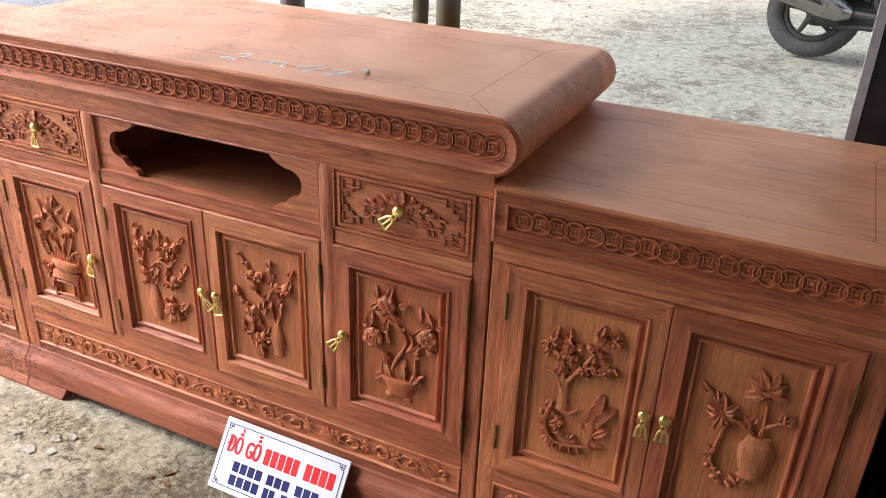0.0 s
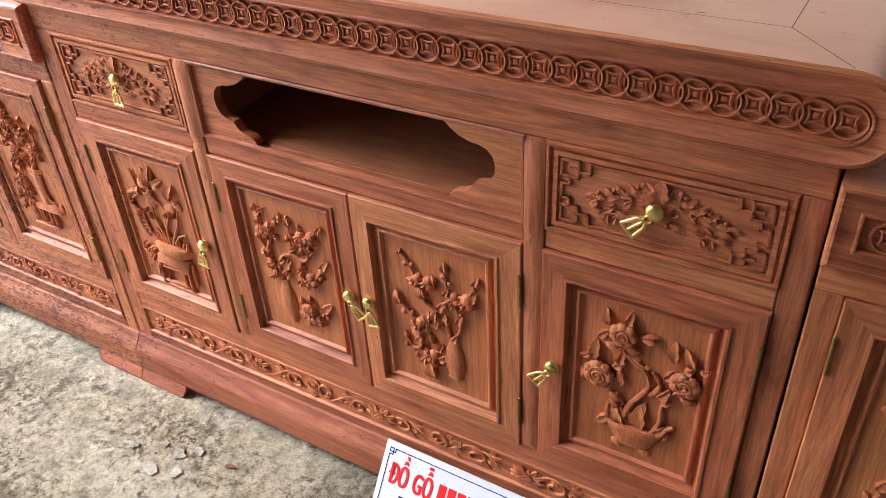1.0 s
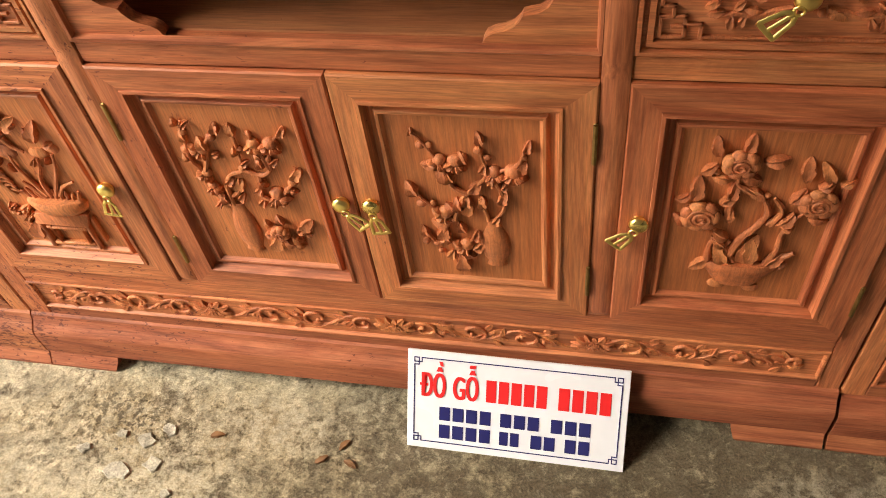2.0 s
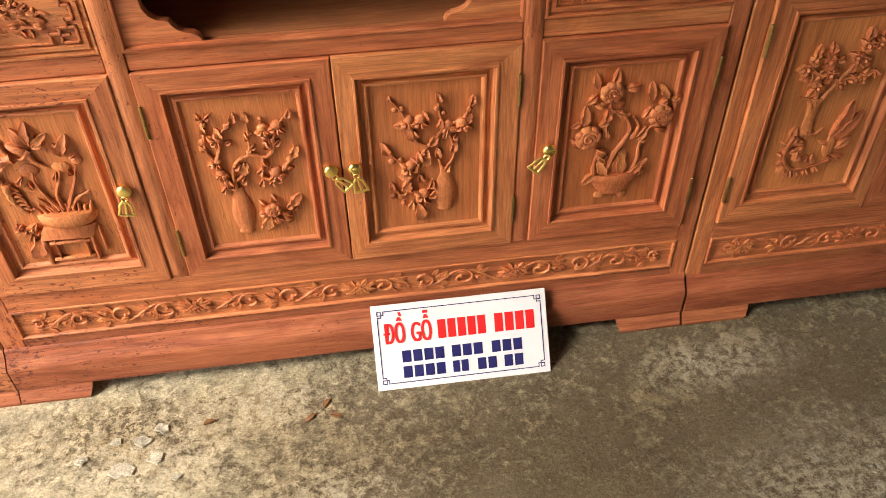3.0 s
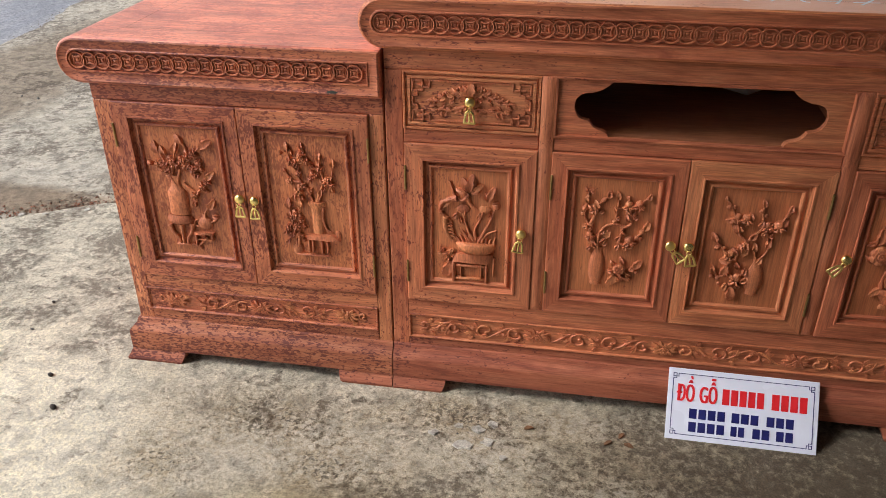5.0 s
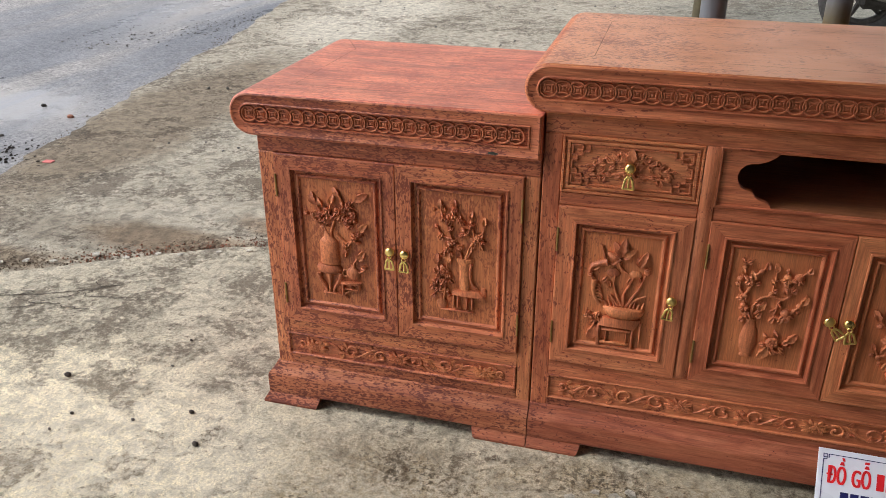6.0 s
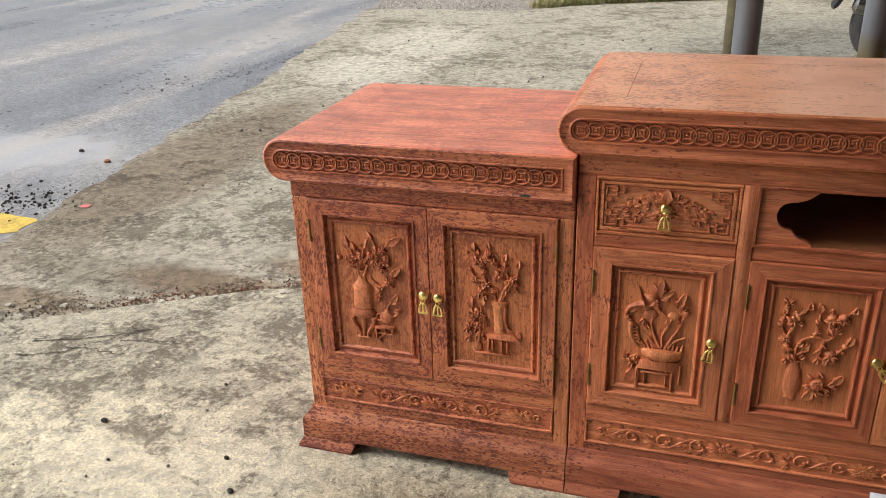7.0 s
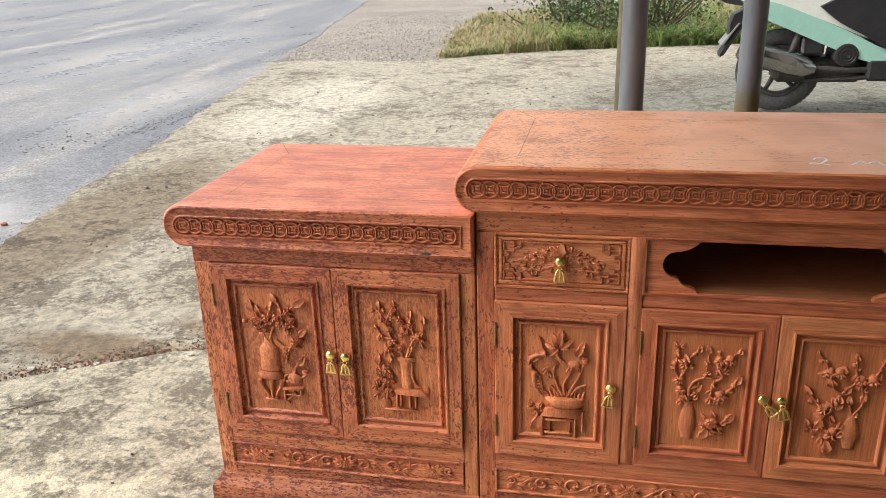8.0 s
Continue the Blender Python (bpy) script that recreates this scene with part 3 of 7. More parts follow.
joint = smooth_line([(-2.9, 0.14), (-2.41, 0.29), (-2.09, 0.49), (-1.66, 0.745), (-0.9, 1.0), (0.2, 1.25), (7.0, 2.4)], 16, 0.15, 4.0)
solid("yard_slab", sheet(joint[::-1] + [(-2.82, 0.1), (-2.75, -3), (-3.0, -9), (7, -9)], 0.0, 0.12), CONCRETE_YARD, "worn pale concrete yard slab with flaking crust, moist and shaded patches", "pavement", kind="structure")
drive_edge = smooth_line([(-4.06, 7.48), (-3.3, 7.51), (-2.37, 7.5), (-1.81, 7.93), (-0.87, 8.35), (0.94, 8.80), (7.0, 9.4)], 12, 0.14, 2.0)
near_edge = [p for p in road_edge if -0.2 < p[1] < 7.42]
solid("drive_slab", sheet([(-2.78, -0.3), (7.0, -0.3)] + drive_edge[::-1] + near_edge[::-1], -0.008, 0.1), CONCRETE_DRIVE, "stained grey concrete driveway slab with cracks", "pavement", kind="structure")
paint = smooth_line([(-3.7, 0.89), (-3.12, 0.87), (-2.97, 0.96), (-2.99, 1.10), (-3.3, 1.12), (-3.7, 1.13), (-3.7, 0.89)], 5, 0.03, 12.0)[:-1]
solid("road_marking", sheet(paint, -0.0095, 0.002), YELLOW, "worn yellow painted patch on the road edge", "road marking", kind="structure")



def ribbon(points, width, z, wobble=0.5, seed=0.0):
    """A flat uneven strip along a line."""
    left, right = [], []
    for i, (x, y) in enumerate(points):
        ax, ay = points[max(i - 1, 0)]
        bx, by = points[min(i + 1, len(points) - 1)]
        d = Vector((bx - ax, by - ay)).normalized()
        end = min(1.0, 4 * min(i, len(points) - 1 - i) / len(points) + 0.05)
        w1 = width * end * (1 + wobble * noise.noise(Vector((x * 9, y * 9, seed))))
        w2 = width * end * (1 + wobble * noise.noise(Vector((x * 9, y * 9, seed + 7))))
        left.append((x - d.y * w1, y + d.x * w1, z))
        right.append((x + d.y * w2, y - d.x * w2, z))
    n = len(points)
    return Geo().add(left + right, [(i, i + 1, n + i + 1, n + i) for i in range(n - 1)])


for k, line in enumerate(([(-2.30, 0.20), (-2.02, 0.30), (-1.80, 0.46)], [(-2.34, 0.09), (-2.12, 0.17), (-1.93, 0.36)], [(-2.22, 0.32), (-2.06, 0.22), (-1.88, 0.20)], [(-2.05, 0.42), (-1.93, 0.30), (-1.70, 0.33)], [(-3.1, 3.05), (-2.75, 3.35), (-2.45, 3.55), (-2.0, 3.70)], [(-2.95, 3.2), (-2.7, 3.15), (-2.35, 3.45)], [(-1.95, 1.75), (-1.8, 1.5), (-1.72, 1.2)], [(0.6, 2.4), (0.66, 2.05), (0.9, 1.8)])):
    solid("crack", ribbon(smooth_line(line, 30, 0.09, 14.0), 0.0016, 0.0022 if k < 4 else -0.0055, 0.9, k), CRACK_DIRT, "thin dark crack across the concrete", "crack", kind="structure", smooth=0)


# ---- the carved cabinets ----
BACK = 0.518


def door_geo(x0, x1, z0, z1, inset_l, inset_r, inset_b, inset_t, y=-0.006):
    """A framed and mitred door with a sunk, moulded field."""
    def ring(k, yy):
        # k runs from the outer edge (0) to the field's rim (1), then on in metres
        a = min(k, 1.0)
        extra = max(k - 1.0, 0.0)
        return rect(x0 + inset_l * a + extra, x1 - inset_r * a - extra, z0 + inset_b * a + extra, z1 - inset_t * a - extra, yy)
    rings = [ring(0, 0.012), ring(0, y + 0.002), ring(0.05, y), ring(0.86, y), ring(0.88, y - 0.0022), ring(0.97, y - 0.0026), ring(1.0, y - 0.001), ring(1.0012, y + 0.005),
             ring(1.004, y + 0.0085), ring(1.0085, y + 0.0095), ring(1.0098, y + 0.0055), ring(1.0118, y + 0.0036), ring(1.0145, y + 0.0038), ring(1.0162, y + 0.0062), ring(1.018, y + 0.0085)]
    g = Geo().loft(rings[:-1] + [rings[-1]], False, False, slots=[0, 1, 0, 1])
    return g, (x0 + inset_l + 0.018, x1 - inset_r - 0.018, z0 + inset_b + 0.018, z1 - inset_t - 0.018, y + 0.0085)


class Carving:
    """Relief on a door's field; u runs right and w up, from 0 to 1."""

    def __init__(self, door, field):
        self.door = door
        self.x0, self.x1, self.z0, self.z1, self.y = field
        self.w, self.h = self.x1 - self.x0, self.z1 - self.z0
        self.scale = self.w / 0.15

    def at(self, u, w, out=0.0):
        return (self.x0 + u * self.w, self.y - out, self.z0 + w * self.h)

    def put(self, name, geo, label=""):
        return part(name, geo, WOOD_CARVED, self.door, label, 50.0)

    def stem(self, *points, r=0.0028, out=0.003):
        rough = [Vector(self.at(u, w, out)) for u, w in points]
        fine = []
        for i in range(len(rough) - 1):
            p0, p1, p2, p3 = rough[max(i - 1, 0)], rough[i], rough[i + 1], rough[min(i + 2, len(rough) - 1)]
            for k in range(4):
                t = k / 4
                fine.append(0.5 * ((2 * p1) + (p2 - p0) * t + (2 * p0 - 5 * p1 + 4 * p2 - p3) * t * t + (3 * p1 - p0 - 3 * p2 + p3) * t ** 3))
        fine.append(rough[-1])
        n = len(fine)
        radii = [r * self.scale * (1 - 0.6 * i / n) * (1 + 0.45 * noise.noise(p * 190)) for i, p in enumerate(fine)]
        return Geo().tube(fine, radii, 7)

    def branches(self, *lines, r=0.0028, out=0.003):
        for line in lines:
            self.put("carved_branch", self.stem(*line, r=r, out=out))

    def leaves(self, *specs, width=0.46):
        for u, w, angle, size in specs:
            g = Geo()
            x, y, z = self.at(u, w)
            s = size * self.scale
            g.leaf(x, y, z, angle, s * 1.1, s * width, 0.0085 * self.scale, 0.25 if (angle % 40) < 20 else -0.25)
            self.put("carved_leaf", g)

    def leaf_tips(self, *specs, wide=0.5):
        """Leaves from stalk to tip, as far apart as the two places given."""
        for k, (u0, w0, u1, w1) in enumerate(specs):
            x, y, z = self.at(u0, w0)
            dx, dz = (u1 - u0) * self.w, (w1 - w0) * self.h
            length = math.hypot(dx, dz) * 1.08
            g = Geo().leaf(x, y, z, math.degrees(math.atan2(dx, dz)), length, length * wide, (0.0075 + 0.0015 * (k % 3)) * self.scale, 0.16 * (-1) ** k)
            self.put("carved_leaf", g)

    def slab(self, corners, name, depth=0.009):
        """A flat board in relief with the given corners."""
        ring = [self.at(u, w) for u, w in corners]
        mx, mz = sum(p[0] for p in ring) / len(ring), sum(p[2] for p in ring) / len(ring)
        rings = [[(mx + (x - mx) * k, self.y + y, mz + (z - mz) * k) for x, _, z in ring] for y, k in ((0.002, 1.0), (-depth + 0.0015, 1.0), (-depth, 0.94))]
        self.put(name, Geo().loft(rings))

    def blossoms(self, *specs):
        for u, w, r in specs:
            x, y, z = self.at(u, w, 0.003)
            r *= 0.9 * self.scale
            g = Geo()
            turn = (u * 977 + w * 613) % 72
            for k in range(6):
                a = turn + 60 * k + 14 * math.sin(k * 2.3 + u * 40)
                g.leaf(x + 0.08 * r * math.sin(radians(a)), self.y, z + 0.08 * r * math.cos(radians(a)), a, r * (1.0 + 0.3 * math.sin(k * 1.7 + w * 30)), 0.78 * r, 0.0085 * self.scale, 0.22 * (-1) ** k)
            g.ball(x, y - 0.004, z, 0.34 * r, 0.0045, 0.34 * r, 4, 7)
            self.put("carved_blossom", g)

    def buds(self, *specs):
        """Round fruit; the larger ones are split by a pointed husk."""
        for u, w, r in specs:
            x, y, z = self.at(u, w, 0.002)
            big = r > 0.0065
            r *= self.scale
            g = Geo().ball(x, y, z, r, 0.8 * r, 1.05 * r, 6, 9, (u * 400) % 90, 0.12)
            if big:
                turn = (u * 977 + w * 613) % 120 + 120
                for k in (-42, 0, 46):
                    a = radians(turn + k)
                    g.leaf(x + 0.35 * r * math.sin(a), self.y - 0.002, z + 0.35 * r * math.cos(a), turn + k, 1.5 * r, 0.7 * r, 0.0095 * self.scale, 0.2 if k > 0 else -0.2)
            self.put("carved_bud", g)

    def roses(self, *specs):
        for u, w, r in specs:
            x, y, z = self.at(u, w, 0.006)
            r *= self.scale
            for k in range(7):
                a = 2 * math.pi * k / 7 + u * 5
                petal = Geo().ball(x + 0.72 * r * math.cos(a), y - 0.001, z + 0.72 * r * math.sin(a), 0.5 * r, 0.0055, 0.38 * r, 6, 9, 90 - math.degrees(a), 0.25)
                self.put("carved_petal", petal)
            g = Geo()
            coil = []
            for i in range(34):
                t = i / 33
                a = 4.6 * math.pi * t
                rr = r * (0.72 - 0.62 * t)
                coil.append((x + rr * math.cos(a), y - 0.004 - 0.003 * t, z + rr * math.sin(a)))
            g.tube(coil, [0.13 * r * (1 - 0.3 * i / 33) for i in range(34)], 6)
            g.ball(x, y - 0.003, z, 0.7 * r, 0.0035, 0.7 * r, 5, 12)
            self.put("carved_rose", g)

    def vase(self, u, w0, profile, name="carved_vase", tilt=0.0, squash=0.45, out=0.0, sides=16):
        x, y, z = self.at(u, w0, out)
        prof = [(r * self.w, h * self.h) for r, h in profile]
        return self.put(name, Geo().lathe(x, y, z, prof, sides, squash, tilt))

    def bars(self, *specs, name="stand_bar", depth=0.008):
        for u0, u1, w0, w1 in specs:
            a, b = self.at(u0, w0), self.at(u1, w1)
            g = Geo().box(min(a[0], b[0]), max(a[0], b[0]), self.y - depth, self.y + 0.002, min(a[2], b[2]), max(a[2], b[2]), 0.0012)
            self.put(name, g)


def knob_and_pull(door, x, z, y, swing=0.0, size=1.0):
    """A brass button with a bell-shaped pull hung from it, swung to one side."""
    s = size
    g = Geo()
    prof = [(0.0075, 0.0), (0.0070, 0.002), (0.0095, 0.0035), (0.0106, 0.0055), (0.0104, 0.0075), (0.0086, 0.0098), (0.0052, 0.0112), (0.001, 0.0116)]
    rings = []
    for r, h in prof:
        rings.append([(x + s * r * math.cos(2 * math.pi * k / 18), y - s * h, z + s * r * math.sin(2 * math.pi * k / 18)) for k in range(18)])
    g.loft(rings)
    knob = part("knob", g, BRASS, door, "round polished brass knob with hanging pull", 40)
    pull = Geo()
    yy = y - 0.0105 * s
    c, q = math.cos(radians(swing)), math.sin(radians(swing))

    def at(u, w, out=0.0):
        u, w = u * s, w * s
        return (x + u * c + w * q, yy - out, z - 0.003 + w * c - u * q)

    ring = [at(0.0042 * math.sin(a), -0.007 + 0.0042 * math.cos(a)) for a in [2 * math.pi * i / 10 for i in range(11)]]
    pull.tube(ring, 0.0013 * s, 6)
    side = [(0.0022, -0.0115), (0.0065, -0.017), (0.0078, -0.024), (0.0098, -0.036)]
    for m in (-1, 1):
        pull.tube([at(m * u, w) for u, w in side], 0.0023 * s, 6, 0.6)
    pull.tube([at(0, -0.011), at(0, -0.035)], 0.0019 * s, 6, 0.6)
    pull.tube([at(-0.0105, -0.0355), at(0.0105, -0.0355)], 0.0024 * s, 6, 0.6)
    pull.tube([at(-0.006, -0.0165), at(0, -0.0125), at(0.006, -0.0165)], 0.0016 * s, 6, 0.7)
    part("pull", pull, BRASS, door, "openwork brass drop pull", 50)


def hinge(door, x, z, y):
    g = Geo().box(x - 0.0022, x + 0.0022, y - 0.0035, y + 0.002, z - 0.026, z + 0.026, 0.0012)
    g.tube([(x, y - 0.003, z - 0.025), (x, y - 0.003, z + 0.025)], 0.0024, 8)
    part("hinge", g, HINGE, door, "narrow aged brass hinge")


COIN_STEP = 0.0266


def coin_mesh():
    """One coin of the border: a ring with a hollow-sided square in it."""
    g = Geo()
    n = 24
    rings = []
    for r, y in ((0.0136, 0.0015), (0.0144, -0.0040), (0.0163, -0.0044), (0.0172, 0.0015)):
        rings.append([(r * math.cos(2 * math.pi * k / n), y, r * math.sin(2 * math.pi * k / n)) for k in range(n)])
    g.loft(rings, False, False)
    for half in (0, 1):
        for side in range(4):
            a = math.pi / 2 * side
            arc = []
            for i in range(5):
                t = (i / 4 - 0.5) * 2
                u, w = 0.0085 - 0.0028 * (1 - t * t), 0.0085 * t
                arc.append((u * math.cos(a) - w * math.sin(a), -0.0016, u * math.sin(a) + w * math.cos(a)))
            if half == 0:
                g.tube(arc, 0.0015, 5)
    g.box(-0.0032, 0.0032, -0.0016, 0.0005, -0.0032, 0.0032, 0.0008)
    return mesh_of("carved_coin", g, WOOD_COIN, 50)


COIN = coin_mesh()


def top_board(unit, x0, x1, z0, z1, round_l, round_r, material, front=-0.014):
    """A thick board with scroll-rounded ends and a sunk border of coins on its front edge."""
    o = lambda y, inset=0.0: slab_outline(x0, x1, z0, z1, round_l, round_r, y, inset)
    body = Geo().loft([o(BACK, 0.004), o(BACK - 0.004), o(front + 0.004), o(front, 0.003)], True, False)
    board = part("top_board", body, material, unit, "thick wooden top board with rounded scroll ends")
    edge = Geo().loft([o(front, 0.003), o(front - 0.0015, 0.006), o(front, 0.0085), o(front + 0.0005, 0.0225), o(front - 0.0012, 0.024), o(front - 0.0012, 0.026), o(front + 0.0055, 0.028)], False, True)
    part("edge_moulding", edge, WOOD_X, unit)
    a, b = x0 + (0.115 if round_l else 0.012), x1 - (0.115 if round_r else 0.012)
    top = z1 + 0.0003
    lines = [((a, 0.415), (b, 0.415)), ((a, 0.065), (b, 0.065))]
    if round_l:
        lines += [((a, 0.065), (a, 0.415)), ((a, 0.415), (a - 0.055, BACK - 0.006)), ((a, 0.065), (a - 0.065, -0.008))]
    if round_r:
        lines += [((b, 0.065), (b, 0.415)), ((b, 0.415), (b + 0.055, BACK - 0.006)), ((b, 0.065), (b + 0.065, -0.008))]
    for (ax, ay), (bx, by) in lines:
        d = Vector((bx - ax, by - ay)).normalized() * 0.00045
        seam = Geo().add([(ax - d.y, ay + d.x, top), (bx - d.y, by + d.x, top), (bx + d.y, by - d.x, top), (ax + d.y, ay - d.x, top)], [(0, 1, 2, 3)])
        part("board_seam", seam, SEAM, unit, "fine dark seam between boards", 0)
    zc = (z0 + z1) / 2
    lo = x0 + (0.0445 if round_l else 0.050)
    hi = x1 - (0.0445 if round_r else 0.050)
    count = max(2, round((hi - lo) / COIN_STEP) + 1)
    for i in range(count):
        ob = piece("carved_coin", COIN, (lo + (hi - lo) * i / (count - 1), front + 0.0050, zc), unit)
        tagged(ob, "carved coin ring")
    return board


def plinth(unit, x0, x1, out_l, out_r, foot_l=0.118, foot_r=0.118, drop=0.0):
    """A moulded base on low bracket feet."""
    rings = []
    for z, o in ((0.028, 0.020), (0.030, 0.022), (0.072, 0.022), (0.080, 0.020), (0.087, 0.013), (0.094, 0.007), (0.104, 0.004), (0.1065, 0.0)):
        z -= drop * (z - 0.02) / 0.085
        rings.append([(x0 - o * out_l, -o, z), (x1 + o * out_r, -o, z), (x1 + o * out_r, BACK, z), (x0 - o * out_l, BACK, z)])
    part("plinth", Geo().loft(rings), WOOD_BASE, unit, "moulded base rail")
    for x, sign, flare, length in ((x0, 1, out_l, foot_l), (x1, -1, out_r, foot_r)):
        for y0, y1 in ((-0.030, 0.06), (BACK - 0.08, BACK)):
            rings = []
            for z, o, slope in ((0.0, 0.012, -0.010), (0.006, 0.013, -0.006), (0.020, 0.005, -0.001), (0.029, 0.0, 0.0)):
                a = x - sign * (0.022 * flare + o * flare)
                b = x + sign * (length + slope)
                ya = y0 - (o - 0.012 if y0 < 0.1 else 0)
                rings.append([(a, ya, z), (b, ya, z), (b, y1, z), (a, y1, z)])
            part("foot", Geo().loft(rings), WOOD_BASE, unit, "low bracket foot")


def carcass_piece(unit, name, x0, x1, z0, z1, y0=0.0, y1=0.022, material=None, c=0.002):
    return part(name, Geo().box(x0, x1, y0, y1, z0, z1, c), material or (WOOD_X if x1 - x0 > z1 - z0 else WOOD_Z), unit)


def vine_band(unit, x0, x1, z0, z1, flowers):
    """A sunk rail carved with a running vine, curls, leaves and flowers."""
    rail = framed(x0, x1, z0, z1, [(0.0, 0.014), (0.0, -0.001), (0.0012, -0.0022), (0.0035, -0.0022), (0.0046, -0.0010), (0.0056, 0.0024), (0.0080, 0.0026)])
    rail = part("vine_rail", rail, [WOOD_X, WOOD_X], unit, "long rail carved with a running flower vine")
    zc, half = (z0 + z1) / 2, (z1 - z0) / 2 - 0.0105
    y = 0.0024
    lo, hi = x0 + 0.03, x1 - 0.03
    centre = (lo + hi) / 2

    def scroll(x, up, side, size, name="carved_curl"):
        """A curl that rolls in on itself, with a leaf sprung from its back."""
        pts, rad = [], []
        for i in range(17):
            t = i / 16
            a = -2.2 + 6.6 * t
            r = size * (1 - 0.74 * t)
            pts.append((x + side * r * math.cos(a) * 1.2, y - 0.0015, zc + up * (half * 0.12 + r * math.sin(a))))
            rad.append(0.0022 * (0.45 + 0.75 * math.sin(math.pi * (0.12 + 0.72 * t))))
        g = Geo().tube(pts, rad, 6)
        g.ball(pts[-1][0], y - 0.002, pts[-1][2], 0.0036, 0.0034, 0.0036, 4, 7)
        part(name, g, WOOD_CARVED, rail, "", 50)
        for k, (a, length) in enumerate(((20, 0.016), (50, 0.022), (85, 0.022), (125, 0.018))):
            sprig = Geo().leaf(x + side * size * (0.9 + 0.15 * k), y, zc + up * half * (0.35 - 0.35 * k), side * (a if up > 0 else 180 - a), length, length * 0.42, 0.0028, 0.25 * side * up)
            part("carved_leaf", sprig, WOOD_CARVED, rail, "", 50)

    def stem(xa, xb, up):
        """A swelling S-shaped stem between two motifs."""
        pts, rad = [], []
        for i in range(15):
            t = i / 14
            pts.append((xa + (xb - xa) * t, y - 0.0005, zc - up * half * 0.62 * math.cos(math.pi * t)))
            rad.append(0.0013 + 0.0016 * math.sin(math.pi * t))
        part("carved_vine", Geo().tube(pts, rad, 6), WOOD_CARVED, rail, "", 50)
        tip = Geo().leaf(xb, y, zc + up * half * 0.5, 90 * (1 if xb > xa else -1), 0.018, 0.007, 0.0045, 0.3 * up)
        part("carved_leaf", tip, WOOD_CARVED, rail, "", 50)
        tip = Geo().leaf((xa + xb) / 2, y, zc, 90 * (1 if xb > xa else -1) - 55 * up * (1 if xb > xa else -1), 0.015, 0.006, 0.0045, -0.3 * up)
        part("carved_leaf", tip, WOOD_CARVED, rail, "", 50)
        bead = Geo().ball(xa + (xb - xa) * 0.3, y - 0.001, zc + up * half * 0.25, 0.0042, 0.0032, 0.0036, 4, 7)
        part("carved_bead", bead, WOOD_CARVED, rail, "", 50)

    step = 0.066
    for side in (-1, 1):
        x, k = 0.042, 0
        while centre + x < hi - 0.012:
            xx = centre + side * x
            up = 1 if k % 2 else -1
            if not any(abs(xx - f) < 0.034 for f in flowers):
                scroll(xx, up, side, half * (0.92 if k % 3 else 0.74))
            if centre + x + step < hi:
                stem(xx + side * 0.012, xx + side * (step - 0.006), up)
            x += step
            k += 1
        end = centre + side * (hi - centre - 0.004)
        scroll(end, 1, -side, half * 0.5)
    for f in flowers:
        bloom = Geo()
        for i in range(11):
            a = 360 / 11 * i + 90
            ca, sa = math.cos(radians(a)), math.sin(radians(a))
            bloom.leaf(f + 0.006 * ca * 1.3, y - 0.001, zc + 0.004 * sa, 90 - a, 0.009 + 0.013 * abs(ca), 0.0068, 0.0046, 0.1)
        for i in range(7):
            bloom.ball(f + 0.0085 * (i - 3) / 3, y - 0.005, zc + 0.004 - 0.0006 * (i - 3) ** 2, 0.0016, 0.002, 0.0022, 4, 6)
        bloom.ball(f, y - 0.002, zc - 0.002, 0.0075, 0.0045, 0.0055, 5, 9, 0, 0.3)
        part("carved_blossom", bloom, WOOD_CARVED, rail, "", 50)
    return rail


def hinged_door(unit, x0, x1, z0, z1, insets, hinge_left, knob=None, swing=0.0):
    g, field = door_geo(x0 + 0.0003, x1 - 0.0003, z0 + 0.0003, z1 - 0.0003, *insets)
    door = part("door", g, [WOOD_X, WOOD_Z], unit, "framed wooden door with a carved panel")
    fx0, fx1, fz0, fz1, fy = field
    panel = Geo().box(fx0 - 0.001, fx1 + 0.001, fy, fy + 0.006, fz0 - 0.001, fz1 + 0.001)
    part("panel", panel, WOOD_PANEL, door, "sunk panel carved in relief")
    hx = x0 + 0.002 if hinge_left else x1 - 0.002
    for z in (z0 + 0.072, z1 - 0.072):
        hinge(door, hx, z, -0.004)
    if knob:
        knob_and_pull(door, knob[0], knob[1], -0.006, swing)
    return Carving(door, field)


def fretwork(g, x, z, y, sx, sz, s):
    """One corner of interlocking square fret, drawn from its outer corner inward."""
    t = 0.0034
    lines = [((0, 0), (0.9, 0)), ((0.9, 0), (0.9, 0.9)), ((0.9, 0.9), (0, 0.9)), ((0, 0), (0, 0.9)), ((0.9, 0.55), (1.5, 0.55)), ((1.5, 0.55), (1.5, 0)),
             ((0.45, 0.9), (0.45, 1.35)), ((0.45, 1.35), (0, 1.35)), ((0, 1.35), (0, 1.75)), ((0.45, 0.45), (0.9, 0.45))]
    for (a, b), (c, d) in lines:
        xa, xb = sorted((x + sx * a * s, x + sx * c * s))
        za, zb = sorted((z + sz * b * s, z + sz * d * s))
        g.box(xa - t / 2, xb + t / 2, y - 0.0036, y + 0.001, za - t / 2, zb + t / 2, 0.0007)


